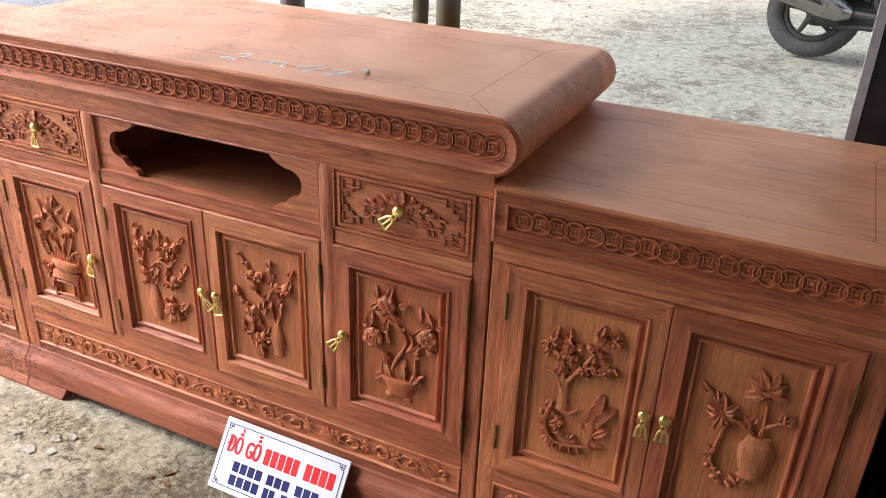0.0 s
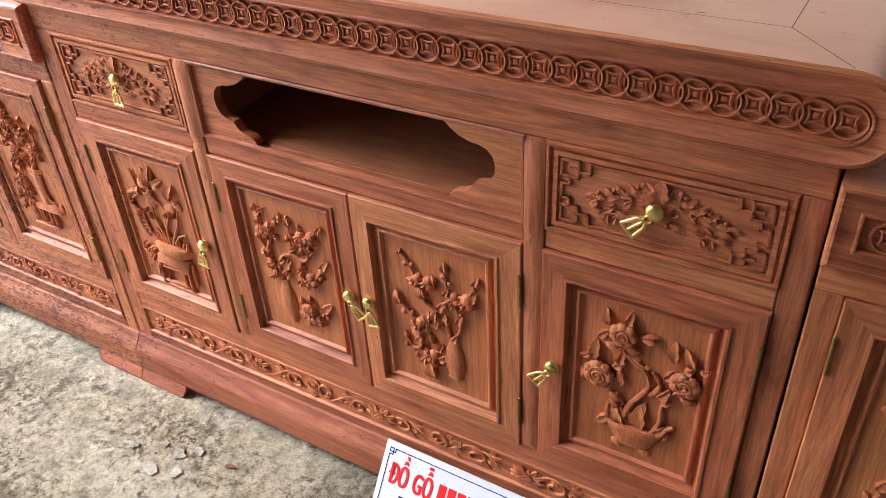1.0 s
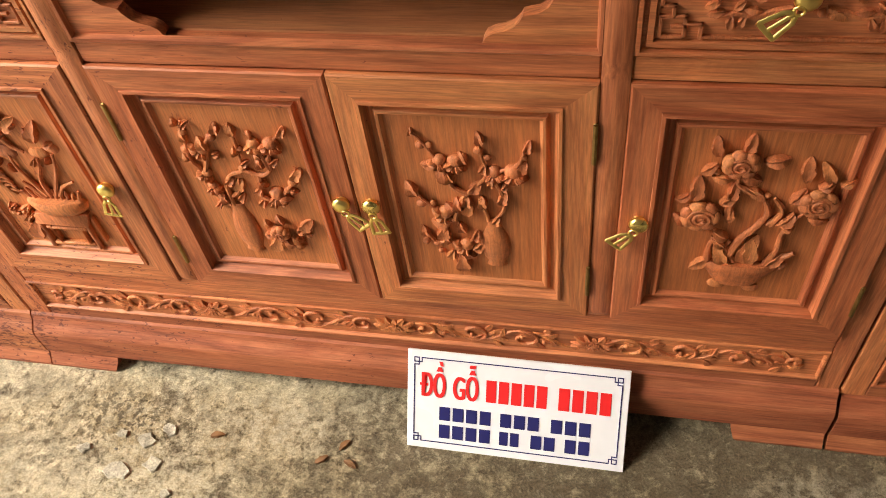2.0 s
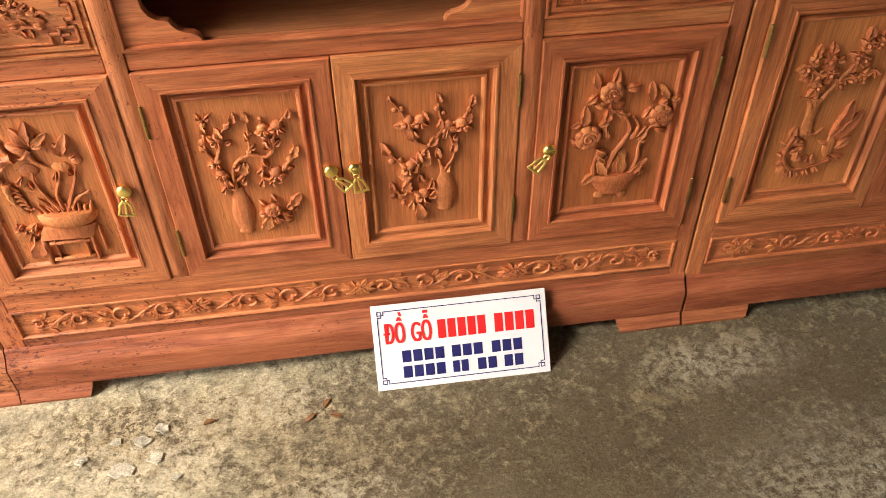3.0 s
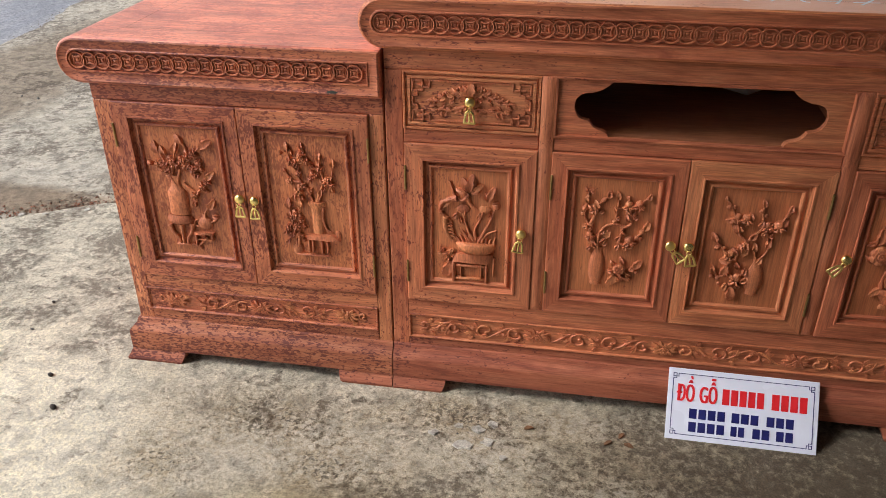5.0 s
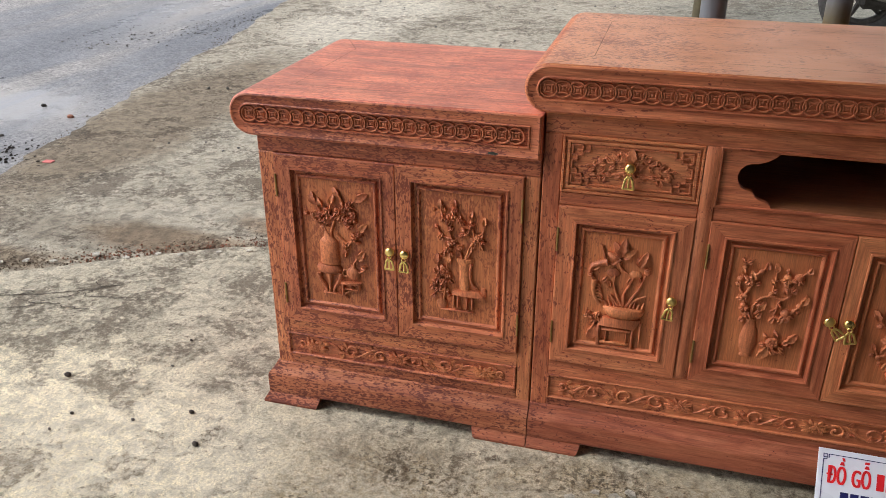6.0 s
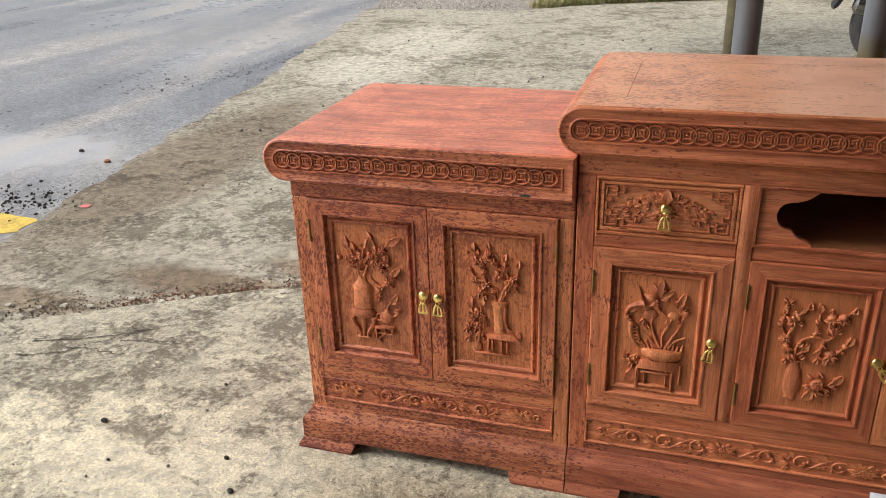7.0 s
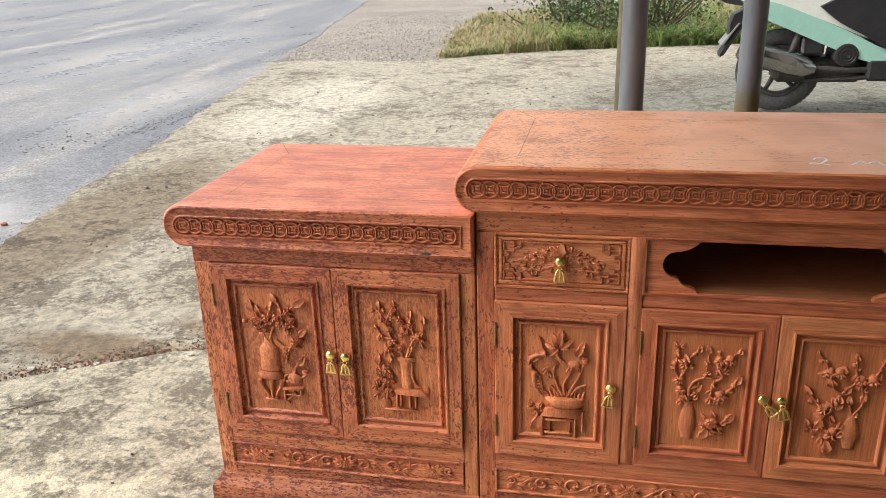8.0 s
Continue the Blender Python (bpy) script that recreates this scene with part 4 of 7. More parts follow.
def drawer(unit, x0, x1, z0, z1, swing, kx):
    front = framed(x0, x1, z0, z1, [(0.0, 0.012), (0.0, -0.001), (0.0015, -0.0035), (0.0045, -0.0035), (0.006, 0.002), (0.0085, 0.002), (0.0095, -0.002), (0.0145, -0.002), (0.0155, 0.0022)])
    front = part("drawer_front", front, [WOOD_X, WOOD_X], unit, "drawer front carved with fret corners and scrolling leaves")
    y = 0.0022
    a, b, c, d = x0 + 0.019, x1 - 0.019, z0 + 0.019, z1 - 0.019
    g = Geo()
    s = (d - c) / 3.55
    for x, sx in ((a, 1), (b, -1)):
        for z, sz in ((c, 1), (d, -1)):
            fretwork(g, x, z, y, sx, sz, s)
    t = 0.0030
    g.box(a + 1.5 * s, b - 1.5 * s, y - 0.003, y + 0.001, d - t / 2, d + t / 2, 0.0007)
    g.box(a + 1.5 * s, b - 1.5 * s, y - 0.003, y + 0.001, c - t / 2, c + t / 2, 0.0007)
    part("carved_fret", g, WOOD_CARVED, front)
    mx, mz = (x0 + x1) / 2, (z0 + z1) / 2
    crest = Geo()
    crest.leaf(mx, y - 0.001, mz + 0.012, 0, 0.026, 0.017, 0.0085)
    crest.ball(mx, y - 0.002, mz + 0.022, 0.0058, 0.0048, 0.0095, 6, 10)
    part("carved_bud", crest, WOOD_CARVED, front, "", 50)
    for m in (-1, 1):
        for u, w, ang, size in ((0.004, 0.014, 26, 0.022), (0.006, 0.012, 58, 0.022), (0.014, 0.018, 18, 0.015), (0.018, 0.016, 70, 0.018), (0.026, 0.014, 30, 0.016), (0.030, 0.012, 85, 0.016), (0.038, 0.010, 38, 0.015),
                                (0.044, 0.008, 100, 0.017), (0.050, 0.006, 44, 0.014), (0.058, 0.001, 70, 0.015), (0.066, -0.004, 110, 0.014), (0.030, 0.004, 120, 0.013), (0.048, -0.004, 130, 0.012), (0.016, -0.012, 110, 0.016),
                                (0.034, -0.014, 70, 0.014), (0.046, -0.018, 150, 0.013), (0.056, -0.018, 165, 0.014), (0.062, -0.014, 95, 0.014)):
            part("carved_leaf", Geo().leaf(mx + m * u, y, mz + w, m * ang, size, size * 0.42, 0.0048, 0.2 * m), WOOD_CARVED, front, "", 50)
        scroll = Geo()
        for cu, cw, r, turns in ((0.016, 0.004, 0.0085, 5.4), (0.036, 0.006, 0.0062, 5.0), (0.055, 0.003, 0.0050, 5.0), (0.074, -0.006, 0.0090, 4.2)):
            line = []
            for i in range(13):
                q = 0.6 + turns * i / 12
                rr = r * (1 - 0.5 * i / 12)
                line.append((mx + m * (cu + rr * math.cos(q)), y - 0.0015, mz + cw + rr * math.sin(q)))
            scroll.tube(line, [0.0024 * (1.1 - 0.5 * i / 12) for i in range(13)], 6)
        low = [(0.012, -0.010), (0.026, -0.013), (0.040, -0.018), (0.054, -0.015), (0.070, -0.020)]
        scroll.tube([(mx + m * u, y - 0.001, mz + w) for u, w in low], [0.0032, 0.003, 0.0026, 0.0026, 0.0014], 6)
        part("carved_scroll", scroll, WOOD_CARVED, front, "", 50)
        for u, w, r in ((0.020, 0.028, 0.0036), (0.025, 0.025, 0.0028), (0.046, 0.017, 0.0032), (0.051, 0.014, 0.0026), (0.068, 0.006, 0.0028), (0.010, -0.014, 0.004), (0.018, -0.017, 0.003)):
            part("carved_bead", Geo().ball(mx + m * u, y - 0.001, mz + w, r, 0.004, r, 5, 8), WOOD_CARVED, front, "", 50)
    knob_and_pull(front, kx, mz + 0.002, y - 0.001, swing)


def side_cabinet(name, m, label, inner, seam, outer, ends, drop, insets, knobs):
    """The lower two-door cabinet at either end; m = -1 or 1 is the side it stands on, drop how far its body sits below the other's."""
    edge, tip = ends
    unit = thing(name, (m * (edge[0] + edge[1]) / 2, BACK / 2, 0), label, "cabinet")

    def span(a, b):
        return (a * m, b * m) if m > 0 else (b * m, a * m)

    x0, x1 = span(*edge)
    plinth(unit, x0 + (0.0025 if m > 0 else 0.0), x1, 1 if m < 0 else 0, 1 if m > 0 else 0, 0.107 if m < 0 else 0.125, 0.125 if m < 0 else 0.107, drop)
    t0, t1 = span(edge[0], tip)
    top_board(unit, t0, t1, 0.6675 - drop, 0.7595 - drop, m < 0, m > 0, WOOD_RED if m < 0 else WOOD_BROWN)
    low, high = 0.104 - drop, 0.6685 - drop
    z0, z1 = 0.2265 - drop, 0.6310 - drop
    carcass_piece(unit, "side_panel", *span(edge[1] - 0.020, edge[1] - 0.002), low, high, 0.020, BACK, WOOD_Z)
    carcass_piece(unit, "side_panel", *span(edge[0] + 0.001, edge[0] + 0.0175), low, high, 0.020, BACK, WOOD_Z)
    carcass_piece(unit, "back_panel", *span(edge[0] + 0.020, edge[1] - 0.022), low, high, BACK - 0.012, BACK - 0.002, WOOD_RAW)
    carcass_piece(unit, "frieze_rail", *span(edge[0] + 0.0003, edge[1] - 0.001), z1 + 0.0002, high + 0.001)
    carcass_piece(unit, "stile", *span(outer, edge[1] - 0.001), low, z1 + 0.0002)
    carcass_piece(unit, "stile", *span(edge[0] + 0.0003, inner), low, z1 + 0.0002)
    carcass_piece(unit, "door_rail", *span(inner, outer), 0.1912 - drop, z0 - 0.0002, c=0.0008)
    b0, b1 = span(inner + 0.001, outer + 0.007)
    vine_band(unit, b0, b1, 0.131 - drop, 0.1910 - drop, [(b0 + b1) / 2 - 0.2, (b0 + b1) / 2, (b0 + b1) / 2 + 0.2])
    carcass_piece(unit, "base_rail", *span(inner - 0.001, outer + 0.001), low, 0.1307 - drop, material=WOOD_BASE)
    carcass_piece(unit, "shelf", *span(edge[0] + 0.020, edge[1] - 0.022), 0.222 - drop, 0.236 - drop, 0.03, BACK - 0.014, WOOD_RAW)
    a = hinged_door(unit, *span(seam, outer), z0, z1, insets[0], m < 0, (knobs[0], 0.4357 - drop))
    b = hinged_door(unit, *span(inner, seam), z0, z1, insets[1], m > 0, (knobs[1], 0.4336 - drop))
    return unit, a, b


left_unit, far_left, near_left = side_cabinet("side_cabinet", -1, "low reddish rosewood side cabinet with two flower-carved doors", 0.600, 0.8665, 1.134, ((0.5692, 1.171), 1.2205), 0.0,
                                              ((0.037, 0.0322, 0.040, 0.034), (0.0355, 0.034, 0.040, 0.034)), (-0.8795, -0.8472))
_, far_right, near_right = side_cabinet("side_cabinet", 1, "low brown rosewood side cabinet with bird and lotus carved doors", 0.606, 0.8615, 1.118, ((0.5764, 1.158), 1.207), 0.009,
                                                 ((0.031, 0.042, 0.042, 0.033), (0.0357, 0.031, 0.042, 0.033)), (0.880, 0.848))

# the tall middle cabinet
middle = thing("tv_cabinet", (0, BACK / 2, 0), "long carved rosewood television cabinet with scroll top and open shelf", "cabinet")
LEFT, RIGHT = -0.5670, 0.5740
plinth(middle, LEFT, RIGHT, 0, 0)
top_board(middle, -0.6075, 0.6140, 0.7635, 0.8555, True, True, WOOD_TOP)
for x0, x1 in ((LEFT + 0.001, LEFT + 0.0195), (RIGHT - 0.0195, RIGHT - 0.001)):
    carcass_piece(middle, "side_panel", x0, x1, 0.105, 0.764, 0.020, BACK, WOOD_Z)
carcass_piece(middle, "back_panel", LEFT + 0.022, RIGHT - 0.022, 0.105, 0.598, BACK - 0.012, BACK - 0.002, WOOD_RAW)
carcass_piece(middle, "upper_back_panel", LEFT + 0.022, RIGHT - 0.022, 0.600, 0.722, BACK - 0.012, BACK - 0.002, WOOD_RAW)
carcass_piece(middle, "frieze_rail", LEFT + 0.001, RIGHT - 0.001, 0.7232, 0.765)
carcass_piece(middle, "stile", LEFT + 0.0003, -0.5317, 0.104, 0.7230)
carcass_piece(middle, "stile", 0.5457, RIGHT - 0.0003, 0.104, 0.7230)
for cx, w in ((-0.26125, 0.0128), (0.27275, 0.0128)):
    column = Geo()
    rings = []
    for z, d in ((0.2242, 0.001), (0.237, 0.005), (0.585, 0.005), (0.594, 0.002), (0.604, 0.005), (0.714, 0.005), (0.7234, 0.001)):
        rings.append([(cx - w, 0.02, z), (cx - w, -d * 0.5, z), (cx - w * 0.6, -d, z), (cx, -d * 1.25, z), (cx + w * 0.6, -d, z), (cx + w, -d * 0.5, z), (cx + w, 0.02, z)])
    part("divider_post", column.loft(rings), WOOD_Z, middle, "", 50)
for x0, x1, swing, kx in ((-0.5315, -0.2743, 0, -0.4044), (0.2858, 0.5455, 48, 0.4115)):
    carcass_piece(middle, "drawer_rail", x0, x1, 0.5808, 0.6080)
    drawer(middle, x0, x1, 0.6083, 0.7229, swing, kx)
carcass_piece(middle, "shelf_rail", -0.2482, 0.2597, 0.5808, 0.6080)
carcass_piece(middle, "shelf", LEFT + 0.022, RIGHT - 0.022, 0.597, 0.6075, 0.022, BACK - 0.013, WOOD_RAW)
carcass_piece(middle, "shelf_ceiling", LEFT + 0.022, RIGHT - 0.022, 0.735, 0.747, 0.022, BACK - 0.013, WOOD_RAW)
for x in (-0.26125, 0.27275):
    carcass_piece(middle, "shelf_divider", x - 0.006, x + 0.006, 0.608, 0.735, 0.022, BACK - 0.013, WOOD_RAW)


def niche_outline():
    """The cloud-shaped opening of the open shelf."""
    half = [(0.152, 0.7245), (0.160, 0.716), (0.170, 0.7085), (0.180, 0.7045), (0.186, 0.702), (0.196, 0.7015), (0.207, 0.697), (0.2145, 0.688), (0.2175, 0.676), (0.2165, 0.664), (0.211, 0.653),
            (0.203, 0.6465), (0.194, 0.6445), (0.189, 0.643), (0.186, 0.637), (0.180, 0.630), (0.172, 0.626), (0.163, 0.6235), (0.156, 0.619), (0.1525, 0.6115)]
    return [(x, 0.6125 + (z - 0.6115) * 0.92) for x, z in half]


def niche_panel(m):
    """One end of the board with the cloud-shaped opening cut through it."""
    x1, z0, z1 = 0.2480 if m < 0 else 0.2595, 0.608, 0.7228
    half = niche_outline()
    g = Geo()
    inner = [(m * x + 0.003, z) for x, z in half]
    outer = [(m * x1, z1 + (z0 - z1) * i / (len(half) - 1)) for i in range(len(half))]
    for y in (0.004, 0.018):
        g.add([(x, y, z) for x, z in inner] + [(x, y, z) for x, z in outer], [(i, i + 1, len(half) + i + 1, len(half) + i) for i in range(len(half) - 1)])
    g.add([(x, 0.004, z) for x, z in inner] + [(x, 0.018, z) for x, z in inner], [(i, i + 1, len(half) + i + 1, len(half) + i) for i in range(len(half) - 1)])
    bm = bmesh.new()
    for p in g.v:
        bm.verts.new(p)
    bm.verts.ensure_lookup_table()
    for f in g.f:
        bm.faces.new([bm.verts[i] for i in f])
    bmesh.ops.remove_doubles(bm, verts=bm.verts, dist=1e-5)
    bm.verts.index_update()
    out = Geo()
    out.add([v.co for v in bm.verts], [[v.index for v in f.verts] for f in bm.faces])
    bm.free()
    return out


for m in (-1, 1):
    part("niche_panel", niche_panel(m), WOOD_X, middle, "thin board cut to a cloud-shaped opening")
carcass_piece(middle, "niche_lip", -0.149, 0.155, 0.7165, 0.7228, 0.004, 0.018, WOOD_X, 0.0005)
sunk = framed(-0.2500, 0.2615, 0.6065, 0.7245, [(0.0, -0.001), (0.002, -0.003), (0.005, -0.002), (0.007, 0.004)], False)
part("niche_rim", sunk, [WOOD_X, WOOD_Z], middle)
carcass_piece(middle, "door_rail", -0.5315, 0.5455, 0.1872, 0.2243, c=0.0008)
vine_band(middle, -0.5325, 0.5455, 0.1250, 0.187, [-0.255, 0.008, 0.27])
carcass_piece(middle, "base_rail", -0.5315, 0.5455, 0.104, 0.1248, material=WOOD_BASE)
DOOR_Z = (0.2245, 0.5805)
one = hinged_door(middle, -0.5315, -0.2743, *DOOR_Z, (0.0380, 0.0375, 0.038, 0.0335), True, (-0.2991, 0.405), 8)
two = hinged_door(middle, -0.2482, 0.0033, *DOOR_Z, (0.0327, 0.0320, 0.037, 0.0320), True, (-0.0125, 0.4056), -42)
three = hinged_door(middle, 0.0041, 0.2597, *DOOR_Z, (0.0290, 0.0365, 0.035, 0.0340), False, (0.0217, 0.4058), -12)
four = hinged_door(middle, 0.2858, 0.5455, *DOOR_Z, (0.0340, 0.0400, 0.038, 0.0350), False, (0.3062, 0.4047), 42)


# ---- relief on the eight doors ----
# blossoming branch in a tall jar on a drum stand, with a teapot
c = far_left
c.vase(0.35, 0.337, [(0.132, 0.000), (0.148, 0.019), (0.139, 0.094), (0.138, 0.178), (0.114, 0.197), (0.073, 0.215), (0.057, 0.270), (0.081, 0.306)], "carved_vase")
c.branches([(0.237, 0.361), (0.335, 0.439), (0.465, 0.527)], [(0.244, 0.432), (0.366, 0.51), (0.425, 0.538)], [(0.284, 0.341), (0.415, 0.422), (0.493, 0.483)], [(0.46, 0.379), (0.376, 0.442), (0.252, 0.502)], [(0.367, 0.348), (0.291, 0.403), (0.238, 0.445)], r=0.0022)
c.vase(0.335, 0.265, [(0.149, 0.000), (0.182, 0.014), (0.189, 0.038), (0.148, 0.067)], "carved_stand")
c.branches([(0.176, 0.252), (0.203, 0.192), (0.272, 0.135), (0.275, 0.082)], [(0.499, 0.269), (0.469, 0.2), (0.397, 0.136), (0.384, 0.086)], [(0.342, 0.261), (0.335, 0.179), (0.326, 0.091)], r=0.0052)
c.bars((0.226, 0.434, 0.086, 0.097), depth=0.008)
c.branches([(0.371, 0.566), (0.314, 0.634), (0.362, 0.714), (0.261, 0.751), (0.19, 0.835), (0.132, 0.884)], [(0.362, 0.714), (0.402, 0.805), (0.417, 0.881)], [(0.391, 0.604), (0.456, 0.698), (0.581, 0.773), (0.571, 0.847), (0.501, 0.946)], [(0.581, 0.773), (0.695, 0.838), (0.878, 0.923)], [(0.456, 0.698), (0.597, 0.686), (0.659, 0.659)], [(0.47, 0.587), (0.624, 0.521), (0.724, 0.583), (0.864, 0.683)], [(0.608, 0.52), (0.603, 0.446)], [(0.69, 0.328), (0.71, 0.376), (0.835, 0.455)], r=0.0028)
c.blossoms((0.163, 0.731, 0.0097), (0.251, 0.724, 0.0109), (0.358, 0.762, 0.0108), (0.443, 0.728, 0.0096), (0.537, 0.722, 0.0107), (0.638, 0.707, 0.0107), (0.721, 0.757, 0.0094), (0.583, 0.8, 0.0106), (0.663, 0.818, 0.0094), (0.32, 0.697, 0.0085), (0.502, 0.772, 0.0083), (0.658, 0.655, 0.0083), (0.716, 0.573, 0.0095), (0.789, 0.61, 0.0083), (0.607, 0.501, 0.0096), (0.222, 0.682, 0.0073))
c.leaf_tips((0.187, 0.804, 0.117, 0.887), (0.282, 0.793, 0.241, 0.86), (0.411, 0.819, 0.426, 0.89), (0.527, 0.879, 0.479, 0.954), (0.759, 0.86, 0.887, 0.932), (0.097, 0.718, 0.036, 0.749), (0.718, 0.717, 0.779, 0.699), (0.587, 0.454, 0.559, 0.406), (0.79, 0.624, 0.872, 0.692), (0.738, 0.548, 0.799, 0.525), (0.316, 0.661, 0.233, 0.637), (0.759, 0.394, 0.859, 0.457), (0.787, 0.336, 0.884, 0.344), wide=0.5)
c.vase(0.675, 0.227, [(0.057, 0.000), (0.098, 0.019), (0.105, 0.053), (0.081, 0.081), (0.041, 0.095), (0.032, 0.109), (0.049, 0.128)], "carved_teapot")
c.branches([(0.768, 0.287), (0.834, 0.312), (0.868, 0.342)], [(0.587, 0.248), (0.531, 0.258), (0.542, 0.297), (0.592, 0.305)], r=0.0026)
c.slab([(0.502, 0.203), (0.787, 0.209), (0.778, 0.189), (0.5, 0.184)], "stand_top")
c.bars((0.508, 0.534, 0.09, 0.184), (0.632, 0.654, 0.154, 0.19), (0.738, 0.767, 0.14, 0.195), (0.53, 0.759, 0.144, 0.143), depth=0.008)
c.branches([(0.452, 0.102), (0.509, 0.088), (0.593, 0.115), (0.679, 0.161)], [(0.542, 0.091), (0.572, 0.055)], r=0.0034)

# blossoms in a square jar on a low bench, with a small pot
c = near_left
c.vase(0.592, 0.265, [(0.082, 0.000), (0.082, 0.028), (0.082, 0.113), (0.089, 0.198), (0.132, 0.234), (0.125, 0.251)], "carved_vase", sides=6)
c.branches([(0.68, 0.484), (0.662, 0.394), (0.703, 0.307), (0.771, 0.29)], r=0.004)
c.slab([(0.426, 0.255), (0.772, 0.272), (0.879, 0.222), (0.722, 0.217), (0.427, 0.223)], "stand_top")
c.vase(0.842, 0.219, [(0.022, 0.000), (0.044, 0.023), (0.044, 0.054), (0.022, 0.077)], "carved_scroll_end")
c.bars((0.435, 0.461, 0.11, 0.224), (0.488, 0.514, 0.115, 0.215), (0.61, 0.637, 0.107, 0.216), (0.685, 0.712, 0.114, 0.205), (0.269, 0.713, 0.096, 0.087), depth=0.008)
c.branches([(0.553, 0.518), (0.505, 0.594), (0.415, 0.661), (0.383, 0.732), (0.425, 0.82), (0.45, 0.939)], [(0.383, 0.732), (0.308, 0.803), (0.24, 0.934)], [(0.597, 0.522), (0.652, 0.605), (0.707, 0.683), (0.674, 0.766), (0.662, 0.87)], [(0.707, 0.683), (0.806, 0.712), (0.832, 0.765), (0.843, 0.828)], [(0.415, 0.661), (0.296, 0.674), (0.206, 0.749)], [(0.46, 0.634), (0.372, 0.592), (0.329, 0.536)], [(0.619, 0.524), (0.675, 0.581), (0.724, 0.628)], r=0.0028)
c.blossoms((0.293, 0.811, 0.0088), (0.359, 0.799, 0.0088), (0.424, 0.829, 0.0098), (0.512, 0.814, 0.0087), (0.452, 0.877, 0.0065), (0.391, 0.732, 0.0077), (0.266, 0.663, 0.0078), (0.357, 0.591, 0.0100), (0.416, 0.63, 0.0088), (0.553, 0.697, 0.0076), (0.611, 0.714, 0.0065), (0.666, 0.778, 0.0086), (0.722, 0.671, 0.0097), (0.778, 0.697, 0.0086), (0.817, 0.657, 0.0065), (0.52, 0.604, 0.0066))
c.leaf_tips((0.263, 0.877, 0.232, 0.942), (0.458, 0.907, 0.457, 0.956), (0.204, 0.864, 0.16, 0.878), (0.228, 0.729, 0.198, 0.761), (0.664, 0.828, 0.661, 0.879), (0.838, 0.79, 0.856, 0.842), (0.556, 0.8, 0.608, 0.782), (0.313, 0.566, 0.284, 0.515), (0.403, 0.559, 0.434, 0.518), (0.796, 0.634, 0.813, 0.592), (0.536, 0.57, 0.49, 0.601), (0.654, 0.57, 0.681, 0.616), (0.329, 0.856, 0.291, 0.895), (0.602, 0.739, 0.544, 0.752), wide=0.5)
c.branches([(0.283, 0.149), (0.266, 0.246), (0.241, 0.358), (0.209, 0.518)], [(0.298, 0.151), (0.327, 0.274), (0.339, 0.412), (0.373, 0.544)], r=0.0028)
c.blossoms((0.241, 0.385, 0.0102), (0.316, 0.405, 0.0113), (0.188, 0.308, 0.0092), (0.303, 0.318, 0.0103), (0.37, 0.369, 0.0079), (0.227, 0.242, 0.0081), (0.327, 0.237, 0.0080), (0.195, 0.391, 0.0068))
c.leaf_tips((0.217, 0.447, 0.193, 0.525), (0.36, 0.467, 0.381, 0.549), (0.158, 0.278, 0.119, 0.237), (0.386, 0.334, 0.425, 0.301), (0.182, 0.206, 0.143, 0.165), (0.366, 0.222, 0.412, 0.198), wide=0.5)
c.vase(0.284, 0.084, [(0.054, 0.000), (0.069, 0.023), (0.077, 0.056), (0.061, 0.084)], "carved_pot")

# lotus in a footed basin on a little table
c = one
c.slab([(0.326, 0.266), (0.84, 0.274), (0.772, 0.177), (0.261, 0.184)], "stand_top")
c.bars((0.261, 0.305, -0.01, 0.184), (0.731, 0.764, -0.007, 0.187), (0.326, 0.727, 0.138, 0.16), (0.311, 0.717, 0.013, 0.036), (0.383, 0.392, 0.02, 0.179), (0.662, 0.676, 0.019, 0.177), (0.838, 0.859, 0.058, 0.245), depth=0.007)
c.vase(0.596, 0.27, [(0.149, 0.000), (0.230, 0.014), (0.270, 0.043), (0.289, 0.081), (0.255, 0.100)], "carved_basin")
c.branches([(0.378, 0.361), (0.342, 0.399), (0.311, 0.413)], [(0.428, 0.361), (0.398, 0.399), (0.374, 0.431)], [(0.479, 0.361), (0.454, 0.398), (0.433, 0.412)], [(0.53, 0.36), (0.51, 0.398), (0.496, 0.431)], [(0.581, 0.36), (0.566, 0.398), (0.556, 0.412)], [(0.632, 0.36), (0.622, 0.398), (0.619, 0.43)], [(0.683, 0.36), (0.678, 0.397), (0.678, 0.411)], [(0.734, 0.36), (0.734, 0.397), (0.741, 0.43)], [(0.785, 0.359), (0.791, 0.397), (0.801, 0.411)], [(0.836, 0.359), (0.847, 0.397), (0.864, 0.429)], r=0.0034)
c.branches([(0.555, 0.389), (0.484, 0.477), (0.43, 0.582), (0.439, 0.654)], [(0.595, 0.388), (0.578, 0.491), (0.654, 0.59), (0.686, 0.653)], [(0.635, 0.388), (0.71, 0.481), (0.783, 0.567), (0.845, 0.679)], [(0.675, 0.393), (0.747, 0.453), (0.877, 0.494)], [(0.513, 0.379), (0.452, 0.431), (0.392, 0.477)], r=0.0036)
c.branches([(0.495, 0.802), (0.398, 0.742), (0.299, 0.777), (0.258, 0.846), (0.222, 0.909)], [(0.478, 0.768), (0.511, 0.715), (0.598, 0.68)], r=0.004)
c.branches([(0.323, 0.759), (0.218, 0.742), (0.122, 0.707), (0.092, 0.637), (0.16, 0.61)], [(0.17, 0.592), (0.161, 0.529), (0.189, 0.446), (0.26, 0.38)], r=0.0075)
